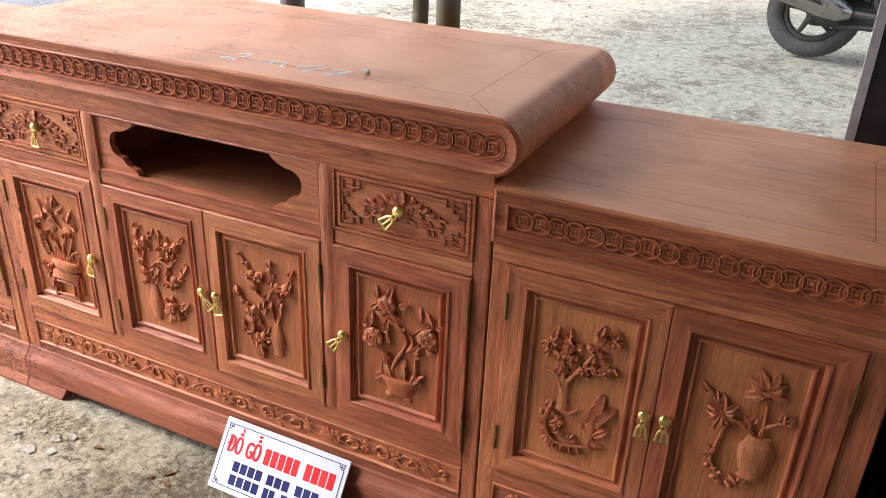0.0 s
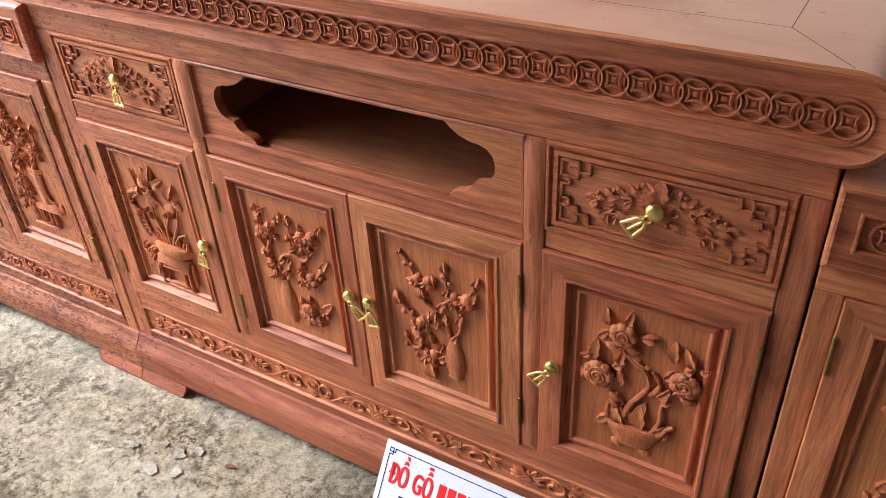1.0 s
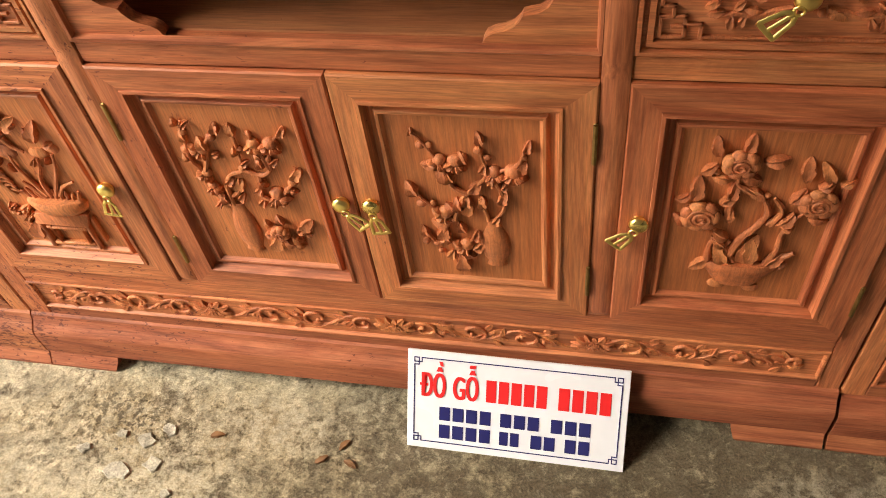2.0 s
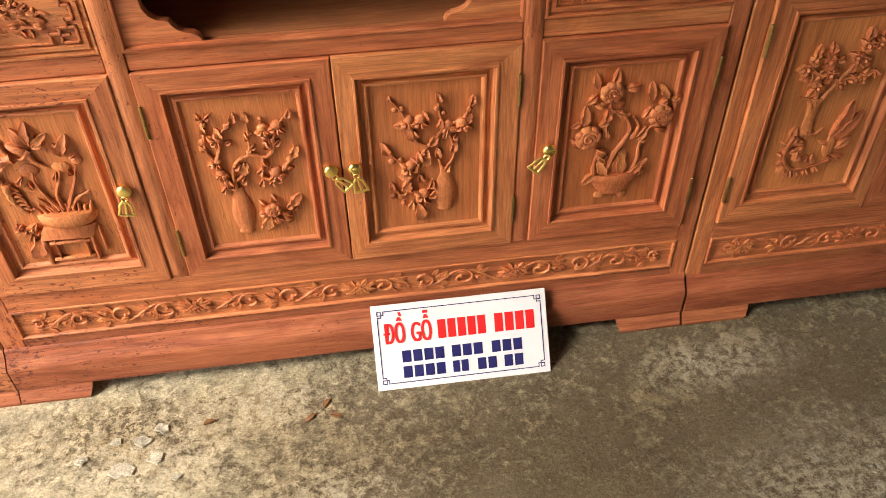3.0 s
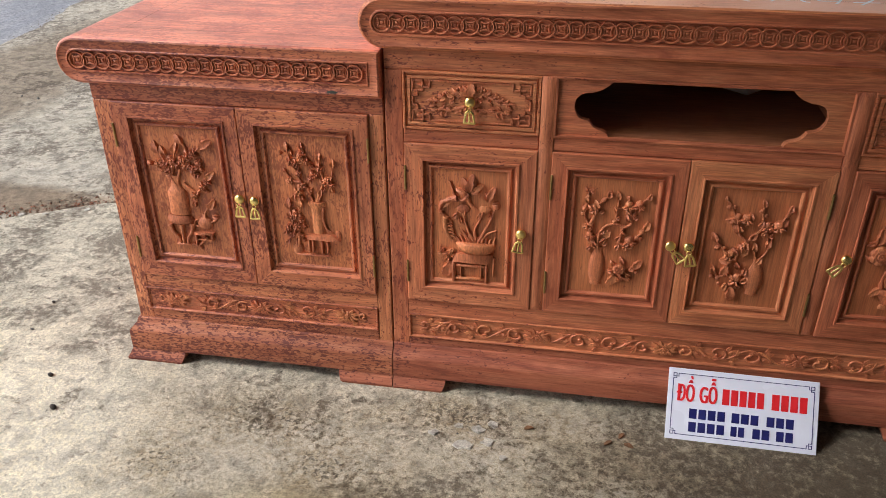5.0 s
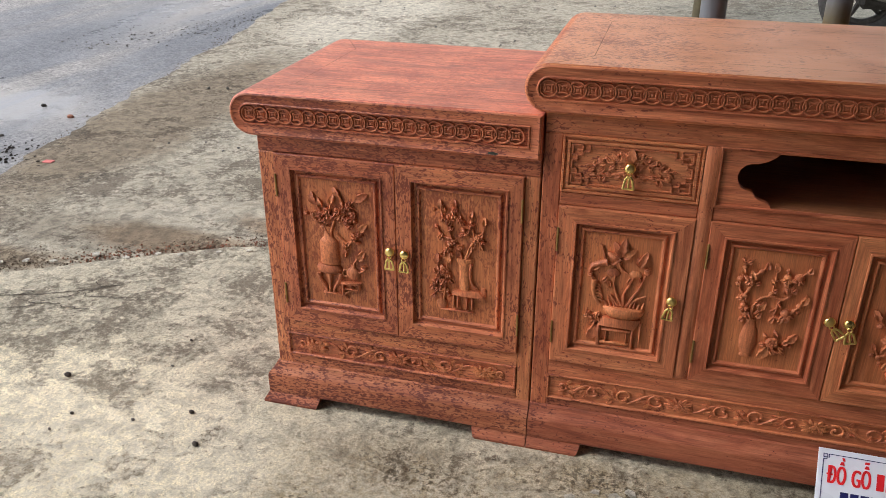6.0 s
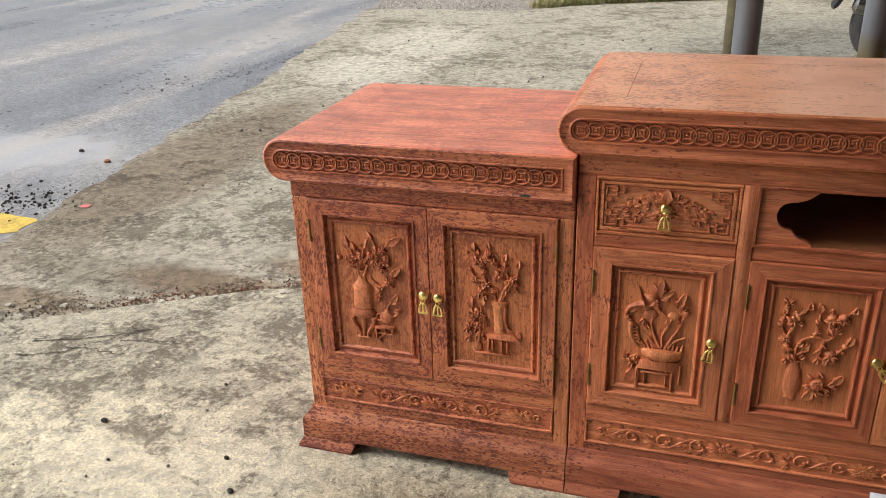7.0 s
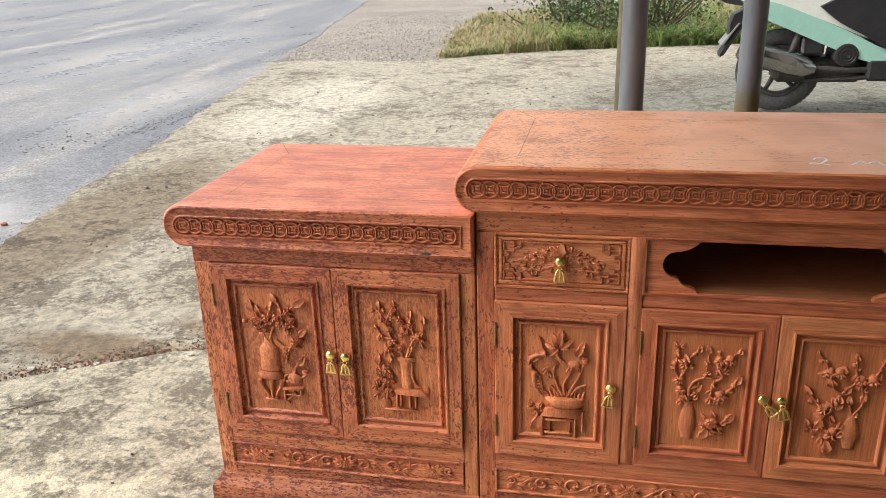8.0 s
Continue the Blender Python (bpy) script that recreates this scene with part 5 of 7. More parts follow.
c.branches([(0.139, 0.556), (0.206, 0.565), (0.254, 0.537)], r=0.0036)
c.branches([(0.155, 0.529), (0.218, 0.535), (0.264, 0.51)], r=0.0036)
c.branches([(0.17, 0.501), (0.23, 0.505), (0.273, 0.482)], r=0.0036)
c.branches([(0.186, 0.474), (0.243, 0.476), (0.283, 0.455)], r=0.0036)
c.branches([(0.202, 0.446), (0.255, 0.446), (0.293, 0.427)], r=0.0036)
c.branches([(0.218, 0.418), (0.268, 0.415), (0.302, 0.399)], r=0.0036)
c.vase(0.416, 0.627, [(0.039, 0.000), (0.085, 0.018), (0.097, 0.044), (0.058, 0.071), (0.019, 0.084)], "carved_lotus_leaf", squash=0.3)
c.vase(0.711, 0.635, [(0.039, 0.000), (0.085, 0.018), (0.091, 0.040), (0.052, 0.067)], "carved_lotus_leaf", squash=0.3)
c.vase(0.864, 0.675, [(0.026, 0.000), (0.052, 0.017), (0.058, 0.039), (0.026, 0.061)], "carved_seed_pod", squash=0.4)
c.leaf_tips((0.496, 0.811, 0.361, 0.905), (0.497, 0.82, 0.428, 0.938), (0.503, 0.82, 0.494, 0.959), (0.51, 0.82, 0.575, 0.955), (0.522, 0.82, 0.658, 0.896), (0.482, 0.802, 0.329, 0.854), (0.521, 0.807, 0.64, 0.845), (0.504, 0.828, 0.535, 0.93), (0.752, 0.741, 0.796, 0.87), (0.734, 0.75, 0.727, 0.819), (0.809, 0.723, 0.889, 0.75), (0.332, 0.627, 0.26, 0.583), (0.366, 0.591, 0.399, 0.537), (0.645, 0.635, 0.602, 0.591), (0.764, 0.653, 0.8, 0.617), (0.241, 0.725, 0.107, 0.69), (0.269, 0.742, 0.194, 0.76), (0.14, 0.654, 0.071, 0.628), wide=0.36)
c.blossoms((0.112, 0.282, 0.0061), (0.169, 0.253, 0.0071), (0.231, 0.267, 0.0081), (0.274, 0.233, 0.0061))
c.leaf_tips((0.109, 0.258, 0.059, 0.239), (0.211, 0.219, 0.164, 0.17), (0.247, 0.18, 0.186, 0.031), wide=0.5)

# fruiting branches in a bottle vase, a flower below
c = two
c.vase(0.337, 0.074, [(0.061, 0.000), (0.081, 0.010), (0.067, 0.029), (0.101, 0.088), (0.113, 0.156), (0.092, 0.242), (0.059, 0.299), (0.052, 0.327), (0.078, 0.346)], "carved_vase")
c.branches([(0.298, 0.41), (0.227, 0.516), (0.177, 0.62), (0.122, 0.691), (0.143, 0.804), (0.158, 0.889), (0.187, 0.923)], [(0.202, 0.62), (0.261, 0.708), (0.3, 0.795), (0.372, 0.846), (0.43, 0.906)], [(0.324, 0.41), (0.323, 0.53), (0.395, 0.606), (0.508, 0.642), (0.52, 0.725), (0.532, 0.812), (0.524, 0.91)], [(0.508, 0.642), (0.639, 0.614), (0.725, 0.65), (0.744, 0.716), (0.786, 0.794), (0.849, 0.846), (0.93, 0.901)], [(0.725, 0.65), (0.697, 0.734), (0.658, 0.812), (0.664, 0.88)], [(0.626, 0.615), (0.596, 0.52), (0.577, 0.437)], [(0.587, 0.474), (0.68, 0.455), (0.778, 0.51), (0.85, 0.564), (0.904, 0.6), (0.92, 0.68)], [(0.34, 0.466), (0.415, 0.511), (0.442, 0.584)], [(0.264, 0.424), (0.196, 0.475), (0.168, 0.53)], r=0.0032)
c.buds((0.153, 0.851, 0.0047), (0.114, 0.748, 0.0057), (0.252, 0.761, 0.0085), (0.355, 0.829, 0.0056), (0.343, 0.713, 0.0038), (0.665, 0.803, 0.0076), (0.653, 0.859, 0.0038), (0.796, 0.811, 0.0085), (0.897, 0.863, 0.0047), (0.868, 0.578, 0.0058), (0.809, 0.528, 0.0049), (0.203, 0.611, 0.0067), (0.213, 0.53, 0.0068), (0.507, 0.65, 0.0048), (0.714, 0.501, 0.0098), (0.249, 0.457, 0.0059), (0.548, 0.769, 0.0038), (0.737, 0.716, 0.0048), (0.425, 0.901, 0.0028))
c.leaf_tips((0.156, 0.795, 0.116, 0.847), (0.139, 0.889, 0.113, 0.923), (0.176, 0.889, 0.218, 0.914), (0.123, 0.682, 0.083, 0.718), (0.165, 0.602, 0.114, 0.576), (0.284, 0.752, 0.267, 0.821), (0.305, 0.717, 0.36, 0.743), (0.404, 0.846, 0.437, 0.906), (0.525, 0.738, 0.485, 0.769), (0.53, 0.838, 0.536, 0.906), (0.518, 0.673, 0.567, 0.699), (0.603, 0.583, 0.646, 0.538), (0.595, 0.529, 0.547, 0.483), (0.588, 0.456, 0.54, 0.409), (0.685, 0.663, 0.642, 0.716), (0.693, 0.716, 0.651, 0.751), (0.747, 0.681, 0.794, 0.716), (0.777, 0.76, 0.734, 0.803), (0.822, 0.811, 0.865, 0.768), (0.892, 0.854, 0.937, 0.897), (0.886, 0.591, 0.929, 0.663), (0.827, 0.537, 0.882, 0.51), (0.757, 0.469, 0.709, 0.418), (0.68, 0.455, 0.645, 0.409), (0.403, 0.493, 0.436, 0.575), (0.381, 0.438, 0.443, 0.475), (0.303, 0.424, 0.248, 0.475), (0.286, 0.493, 0.232, 0.53), (0.335, 0.539, 0.384, 0.584), (0.225, 0.425, 0.174, 0.392), wide=0.52)
c.roses((0.627, 0.238, 0.0110),)
c.leaf_tips((0.565, 0.268, 0.503, 0.297), (0.669, 0.286, 0.644, 0.343), (0.703, 0.209, 0.8, 0.179), (0.755, 0.228, 0.838, 0.266), (0.806, 0.247, 0.884, 0.328), (0.639, 0.18, 0.724, 0.131), (0.585, 0.181, 0.527, 0.073), (0.555, 0.22, 0.476, 0.21), (0.721, 0.17, 0.803, 0.15), (0.614, 0.161, 0.632, 0.112), wide=0.5)
c.buds((0.85, 0.218, 0.0040), (0.766, 0.189, 0.0050))

# peach branches with round fruit beside a bottle vase
c = three
c.vase(0.666, 0.106, [(0.054, 0.000), (0.081, 0.010), (0.067, 0.030), (0.100, 0.079), (0.113, 0.138), (0.092, 0.215), (0.052, 0.272), (0.046, 0.291), (0.052, 0.295), (0.039, 0.305), (0.059, 0.328)], "carved_vase")
c.branches([(0.633, 0.425), (0.609, 0.495), (0.586, 0.559)], [(0.388, 0.412), (0.43, 0.514), (0.497, 0.582), (0.589, 0.649), (0.649, 0.712), (0.618, 0.808), (0.607, 0.92)], [(0.497, 0.582), (0.398, 0.623), (0.361, 0.699), (0.303, 0.787), (0.251, 0.852), (0.167, 0.924)], [(0.63, 0.689), (0.728, 0.725), (0.85, 0.764), (0.894, 0.829), (0.915, 0.885)], [(0.684, 0.698), (0.74, 0.586), (0.745, 0.494), (0.671, 0.429)], [(0.388, 0.412), (0.319, 0.431), (0.234, 0.496), (0.166, 0.542), (0.104, 0.628)], [(0.362, 0.412), (0.295, 0.332), (0.284, 0.26), (0.212, 0.26), (0.157, 0.337)], [(0.386, 0.186), (0.458, 0.249), (0.55, 0.335)], r=0.003)
c.buds((0.444, 0.774, 0.0085), (0.331, 0.774, 0.0075), (0.215, 0.848, 0.0047), (0.276, 0.852, 0.0037), (0.599, 0.834, 0.0047), (0.658, 0.799, 0.0038), (0.697, 0.72, 0.0076), (0.828, 0.729, 0.0095), (0.9, 0.808, 0.0038), (0.934, 0.842, 0.0038), (0.161, 0.505, 0.0058), (0.244, 0.51, 0.0039), (0.326, 0.459, 0.0087), (0.148, 0.251, 0.0049), (0.229, 0.241, 0.0050), (0.452, 0.249, 0.0089), (0.253, 0.187, 0.0040), (0.49, 0.791, 0.0056))
c.leaf_tips((0.298, 0.756, 0.21, 0.726), (0.499, 0.756, 0.49, 0.817), (0.373, 0.703, 0.417, 0.65), (0.383, 0.632, 0.327, 0.712), (0.528, 0.586, 0.575, 0.654), (0.484, 0.504, 0.507, 0.568), (0.473, 0.439, 0.492, 0.523), (0.736, 0.622, 0.793, 0.649), (0.735, 0.531, 0.749, 0.599), (0.707, 0.439, 0.654, 0.392), (0.615, 0.495, 0.58, 0.559), (0.364, 0.402, 0.221, 0.403), (0.31, 0.355, 0.284, 0.26), (0.419, 0.393, 0.434, 0.326), (0.403, 0.171, 0.443, 0.052), (0.345, 0.191, 0.298, 0.132), (0.5, 0.21, 0.569, 0.258), (0.509, 0.288, 0.557, 0.335), (0.865, 0.711, 0.889, 0.781), (0.41, 0.458, 0.352, 0.514), (0.438, 0.477, 0.398, 0.541), (0.68, 0.667, 0.645, 0.631), (0.638, 0.756, 0.613, 0.703), (0.132, 0.551, 0.097, 0.633), (0.166, 0.903, 0.159, 0.933), (0.621, 0.868, 0.618, 0.928), (0.915, 0.842, 0.925, 0.894), (0.153, 0.289, 0.155, 0.346), (0.344, 0.259, 0.298, 0.289), (0.434, 0.21, 0.499, 0.161), wide=0.52)

# roses in a shallow bowl on low feet
c = four
c.vase(0.523, 0.096, [(0.140, 0.000), (0.181, 0.039), (0.236, 0.097), (0.276, 0.135), (0.241, 0.154)], "carved_bowl", squash=0.3)
c.vase(0.401, 0.07, [(0.063, 0.000), (0.070, 0.015), (0.049, 0.039)], "carved_foot", squash=0.5)
c.vase(0.639, 0.056, [(0.049, 0.000), (0.063, 0.014), (0.049, 0.039)], "carved_foot", squash=0.5)
c.branches([(0.428, 0.29), (0.484, 0.405), (0.572, 0.499), (0.611, 0.575), (0.564, 0.655)], r=0.0055)
c.branches([(0.68, 0.239), (0.737, 0.346), (0.735, 0.446), (0.784, 0.532), (0.841, 0.59)], [(0.636, 0.504), (0.698, 0.588), (0.627, 0.66)], [(0.478, 0.26), (0.397, 0.347), (0.423, 0.391)], [(0.557, 0.655), (0.454, 0.694), (0.378, 0.731), (0.387, 0.78)], [(0.377, 0.535), (0.365, 0.613), (0.398, 0.671)], [(0.292, 0.251), (0.289, 0.353), (0.333, 0.422)], [(0.649, 0.231), (0.743, 0.272), (0.808, 0.241), (0.777, 0.215)], [(0.788, 0.298), (0.855, 0.335)], r=0.004)
c.roses((0.365, 0.847, 0.0163), (0.185, 0.545, 0.0193), (0.894, 0.656, 0.0175))
c.leaf_tips((0.233, 0.869, 0.181, 0.955), (0.375, 0.895, 0.436, 0.972), (0.502, 0.853, 0.643, 0.883), (0.233, 0.828, 0.135, 0.78), (0.374, 0.781, 0.522, 0.757), (0.117, 0.626, 0.172, 0.741), (0.096, 0.652, 0.019, 0.609), (0.11, 0.47, 0.04, 0.535), (0.288, 0.443, 0.412, 0.405), (0.375, 0.5, 0.377, 0.596), (0.295, 0.608, 0.381, 0.664), (0.343, 0.64, 0.394, 0.722), (0.438, 0.703, 0.565, 0.672), (0.215, 0.764, 0.342, 0.745), (0.781, 0.575, 0.706, 0.492), (0.864, 0.562, 0.982, 0.53), (0.986, 0.752, 1.063, 0.786), (0.865, 0.733, 0.958, 0.758), (0.726, 0.473, 0.797, 0.496), wide=0.42)
c.leaf_tips((0.793, 0.753, 0.742, 0.87), (0.94, 0.755, 0.886, 0.86), (0.725, 0.638, 0.782, 0.712), wide=0.36)
c.leaf_tips((0.507, 0.23, 0.54, 0.416), (0.573, 0.236, 0.592, 0.399), (0.435, 0.225, 0.302, 0.352), (0.314, 0.269, 0.175, 0.193), (0.69, 0.229, 0.778, 0.326), (0.397, 0.347, 0.312, 0.406), wide=0.34)
c.buds((0.24, 0.787, 0.0038), (0.328, 0.767, 0.0039), (0.499, 0.675, 0.0039), (0.578, 0.671, 0.0039), (0.805, 0.25, 0.0047))

# blossoming tree with a bird beside a ring of leaves
c = near_right
c.vase(0.368, 0.351, [(0.097, 0.000), (0.073, 0.038), (0.060, 0.093), (0.072, 0.167), (0.101, 0.221)], "carved_trunk")
c.branches([(0.326, 0.514), (0.28, 0.565), (0.159, 0.587)], [(0.397, 0.554), (0.497, 0.638), (0.588, 0.714), (0.698, 0.784)], [(0.342, 0.544), (0.342, 0.651), (0.284, 0.719)], [(0.554, 0.674), (0.702, 0.681), (0.853, 0.7)], [(0.355, 0.368), (0.459, 0.346), (0.54, 0.384)], r=0.0042)
c.branches([(0.241, 0.347), (0.197, 0.239), (0.269, 0.152), (0.405, 0.119), (0.563, 0.133), (0.75, 0.166)], r=0.005)
c.blossoms((0.216, 0.796, 0.0126), (0.367, 0.78, 0.0149), (0.28, 0.698, 0.0139), (0.155, 0.75, 0.0115), (0.418, 0.703, 0.0125), (0.703, 0.852, 0.0131), (0.629, 0.792, 0.0121), (0.825, 0.86, 0.0118), (0.722, 0.772, 0.0108), (0.776, 0.674, 0.0121), (0.683, 0.67, 0.0098), (0.553, 0.64, 0.0112), (0.323, 0.634, 0.0114))
c.leaf_tips((0.211, 0.823, 0.218, 0.875), (0.358, 0.822, 0.371, 0.882), (0.674, 0.885, 0.679, 0.95), (0.817, 0.888, 0.866, 0.936), (0.12, 0.77, 0.069, 0.736), (0.161, 0.72, 0.114, 0.686), (0.299, 0.643, 0.278, 0.576), (0.552, 0.647, 0.592, 0.602), (0.862, 0.714, 0.911, 0.671), (0.642, 0.754, 0.598, 0.708), (0.446, 0.772, 0.508, 0.803), (0.867, 0.854, 0.915, 0.845), (0.206, 0.34, 0.231, 0.401), (0.186, 0.294, 0.136, 0.318), (0.179, 0.235, 0.123, 0.236), (0.197, 0.187, 0.145, 0.165), (0.242, 0.147, 0.193, 0.105), (0.312, 0.123, 0.283, 0.076), (0.398, 0.111, 0.389, 0.062), (0.489, 0.118, 0.499, 0.068), (0.586, 0.132, 0.613, 0.091), (0.24, 0.304, 0.305, 0.345), (0.253, 0.236, 0.329, 0.27), (0.309, 0.186, 0.374, 0.228), (0.414, 0.167, 0.46, 0.211), (0.498, 0.161, 0.553, 0.201), (0.3, 0.302, 0.385, 0.31), (0.324, 0.249, 0.405, 0.257), wide=0.5)
c.leaf_tips((0.658, 0.315, 0.762, 0.486), (0.679, 0.319, 0.834, 0.505), (0.714, 0.318, 0.87, 0.466), (0.736, 0.3, 0.837, 0.391), (0.742, 0.239, 0.864, 0.314), (0.732, 0.203, 0.868, 0.173), (0.685, 0.193, 0.782, 0.161), (0.643, 0.281, 0.559, 0.296), wide=0.3)
c.vase(0.691, 0.189, [(0.036, 0.000), (0.071, 0.038), (0.077, 0.075), (0.047, 0.113), (0.030, 0.136)], "carved_bird")

# lotus flowers in a broad jar
c = far_right
c.vase(0.711, 0.291, [(0.152, 0.000), (0.122, 0.021), (0.152, 0.055), (0.181, 0.124), (0.190, 0.178), (0.150, 0.219), (0.120, 0.246), (0.140, 0.266)], "carved_jar")
c.branches([(0.708, 0.566), (0.715, 0.643), (0.698, 0.751)], [(0.632, 0.564), (0.477, 0.611), (0.336, 0.622)], [(0.725, 0.62), (0.823, 0.656), (0.907, 0.68)], [(0.621, 0.562), (0.59, 0.602), (0.589, 0.644)], [(0.313, 0.631), (0.189, 0.734), (0.101, 0.781)], [(0.372, 0.578), (0.296, 0.366), (0.338, 0.294), (0.419, 0.229)], r=0.0042)
c.leaf_tips((0.653, 0.811, 0.516, 0.743), (0.649, 0.816, 0.462, 0.787), (0.649, 0.822, 0.509, 0.836), (0.652, 0.827, 0.509, 0.885), (0.658, 0.831, 0.546, 0.925), (0.665, 0.833, 0.627, 0.927), (0.673, 0.833, 0.698, 0.929), (0.681, 0.832, 0.773, 0.935), (0.687, 0.828, 0.792, 0.894), (0.691, 0.824, 0.849, 0.855), (0.692, 0.818, 0.876, 0.815), (0.333, 0.64, 0.465, 0.664), (0.332, 0.631, 0.474, 0.604), (0.323, 0.623, 0.384, 0.559), (0.309, 0.621, 0.299, 0.526), (0.296, 0.624, 0.191, 0.543), (0.289, 0.632, 0.175, 0.611), (0.29, 0.641, 0.165, 0.666), (0.299, 0.648, 0.22, 0.729), (0.313, 0.651, 0.316, 0.743), (0.326, 0.647, 0.417, 0.71), wide=0.32)
c.leaf_tips((0.24, 0.668, 0.192, 0.747), (0.14, 0.738, 0.09, 0.791), (0.598, 0.621, 0.512, 0.643), (0.605, 0.622, 0.646, 0.673), (0.897, 0.66, 0.944, 0.723), (0.9, 0.678, 0.972, 0.684), (0.866, 0.672, 0.853, 0.719), (0.597, 0.212, 0.523, 0.278), (0.612, 0.215, 0.637, 0.297), (0.644, 0.216, 0.735, 0.269), (0.584, 0.203, 0.485, 0.215), wide=0.42)
c.buds((0.674, 0.81, 0.0068), (0.313, 0.631, 0.0061), (0.593, 0.633, 0.0048), (0.901, 0.676, 0.0046), (0.251, 0.4, 0.0069), (0.233, 0.359, 0.0052), (0.291, 0.333, 0.0052), (0.275, 0.286, 0.0052), (0.35, 0.283, 0.0052), (0.408, 0.259, 0.0051), (0.358, 0.227, 0.0052), (0.421, 0.201, 0.0052))


# ---- on and before the cabinets ----
def chalk_stroke(points, parent, r=0.0029):
    g = Geo()
    z = 0.8559
    fine = [Vector((x + 0.036, y - 0.050, z)) for x, y in points]
    left, right = [], []
    for i, p in enumerate(fine):
        d = (fine[min(i + 1, len(fine) - 1)] - fine[max(i - 1, 0)]).normalized()
        s = Vector((-d.y, d.x, 0)) * r * (0.8 + 0.4 * noise.noise(p * 200))
        left.append(p + s)
        right.append(p - s)
    n = len(fine)
    g.add([*left, *right], [(i, i + 1, n + i + 1, n + i) for i in range(n - 1)])
    part("chalk_stroke", g, CHALK, parent, "white chalk handwriting", 0)


def curve_points(points, steps=6):
    out = []
    for i in range(len(points) - 1):
        p0, p1, p2, p3 = (Vector(points[max(min(k, len(points) - 1), 0)]) for k in (i - 1, i, i + 1, i + 2))
        for k in range(steps):
            t = k / steps
            q = 0.5 * ((2 * p1) + (p2 - p0) * t + (2 * p0 - 5 * p1 + 4 * p2 - p3) * t * t + (3 * p1 - p0 - 3 * p2 + p3) * t ** 3)
            out.append((q.x, q.y))
    return out + [tuple(points[-1])]


# "2 m 47" written by hand
chalk_stroke(curve_points([(0.006, 0.132), (0.012, 0.144), (0.024, 0.146), (0.029, 0.136), (0.022, 0.120), (0.010, 0.104), (-0.002, 0.100), (-0.004, 0.107), (0.008, 0.108), (0.020, 0.100), (0.028, 0.095)]), middle)
chalk_stroke(curve_points([(0.062, 0.100), (0.076, 0.118), (0.086, 0.130), (0.088, 0.118), (0.092, 0.112), (0.104, 0.126), (0.112, 0.130), (0.114, 0.116), (0.118, 0.104), (0.126, 0.102)]), middle)
chalk_stroke(curve_points([(0.172, 0.146), (0.156, 0.132), (0.142, 0.118), (0.150, 0.114), (0.178, 0.118)]), middle)
chalk_stroke(curve_points([(0.184, 0.140), (0.176, 0.116), (0.166, 0.096)]), middle)
chalk_stroke([(0.200, 0.136), (0.214, 0.138), (0.236, 0.138)], middle)
chalk_stroke([(0.236, 0.138), (0.222, 0.118), (0.206, 0.094)], middle)
chalk_stroke([(0.196, 0.112), (0.240, 0.114)], middle)

stub = Geo().ball(0.299, 0.091, 0.8601, 0.0062, 0.0046, 0.0046, 8, 12, 0, 0.2)
solid("chalk_stub", stub, CHALK, "small stub of white chalk lying on the cabinet top", "chalk", at=(0.299, 0.091, 0.8555))

# a smear on the side cabinet's top edge, and what lies on the open shelf
smear = Geo()
ring = []
for i in range(18):
    a = 2 * math.pi * i / 18
    q = 1 + 0.35 * noise.noise(Vector((math.cos(a) * 2, math.sin(a) * 2, 3.0)))
    ring.append((-0.663 + 0.0105 * q * math.cos(a), 0.6765 + 0.0030 * q * math.sin(a)))
smear.loft([[(x, -0.0130, z) for x, z in ring], [(x, -0.0150, z) for x, z in ring]])
part("smear", smear, STAIN, left_unit, "small dark green smear")

wrap = Geo().ball(0.030, 0.385, 0.640, 0.085, 0.070, 0.036, 16, 24)
wrap.v = [(x + 0.012 * noise.noise(Vector((x, y, z)) * 28), y + 0.012 * noise.noise(Vector((y, z, x)) * 28), max(z + 0.014 * noise.noise(Vector((z, x, y)) * 34), 0.6075)) for x, y, z in wrap.v]
solid("plastic_bag", wrap, LOOSE_FILM, "crumpled milky plastic bag lying on the open shelf", "bag", at=(0.03, 0.385, 0.6075), smooth=25)
carton = thing("small_box", (0.15, 0.36, 0.6075), "small green and white card box on the open shelf", "box")
ORIGIN[carton] = Vector((0, 0, 0))
carton.rotation_euler = (0, 0, radians(48))
part("tray", Geo().box(-0.055, 0.055, -0.032, 0.032, 0.0005, 0.012, 0.001), BOX_WHITE, carton, "white card tray")
part("lid", Geo().box(-0.057, 0.057, -0.034, 0.034, 0.0125, 0.028, 0.001), BOX_GREEN, carton, "green card lid")

# price sign leaning on the plinth
SIGN_W, SIGN_H, SIGN_T = 0.2973, 0.146, 0.004
sign = thing("advertising_sign", (0.1712, -0.0952, 0.0), "white sign board with red and navy lettering leaning on the plinth", "sign")
ORIGIN[sign] = Vector((0, 0, 0))
lean = math.degrees(math.atan2(0.0845, 0.1185))
sign.rotation_euler = (radians(-lean), 0, radians(-0.4))
part("board", Geo().box(-SIGN_W / 2, SIGN_W / 2, 0.0, SIGN_T, 0, SIGN_H, 0.0008), SIGN_WHITE, sign, "thin white board")


def bar(x0, x1, z0, z1, material, name, label=""):
    part(name, Geo().box(x0, x1, -0.0006, 0.0004, z0, z1), material, sign, label)


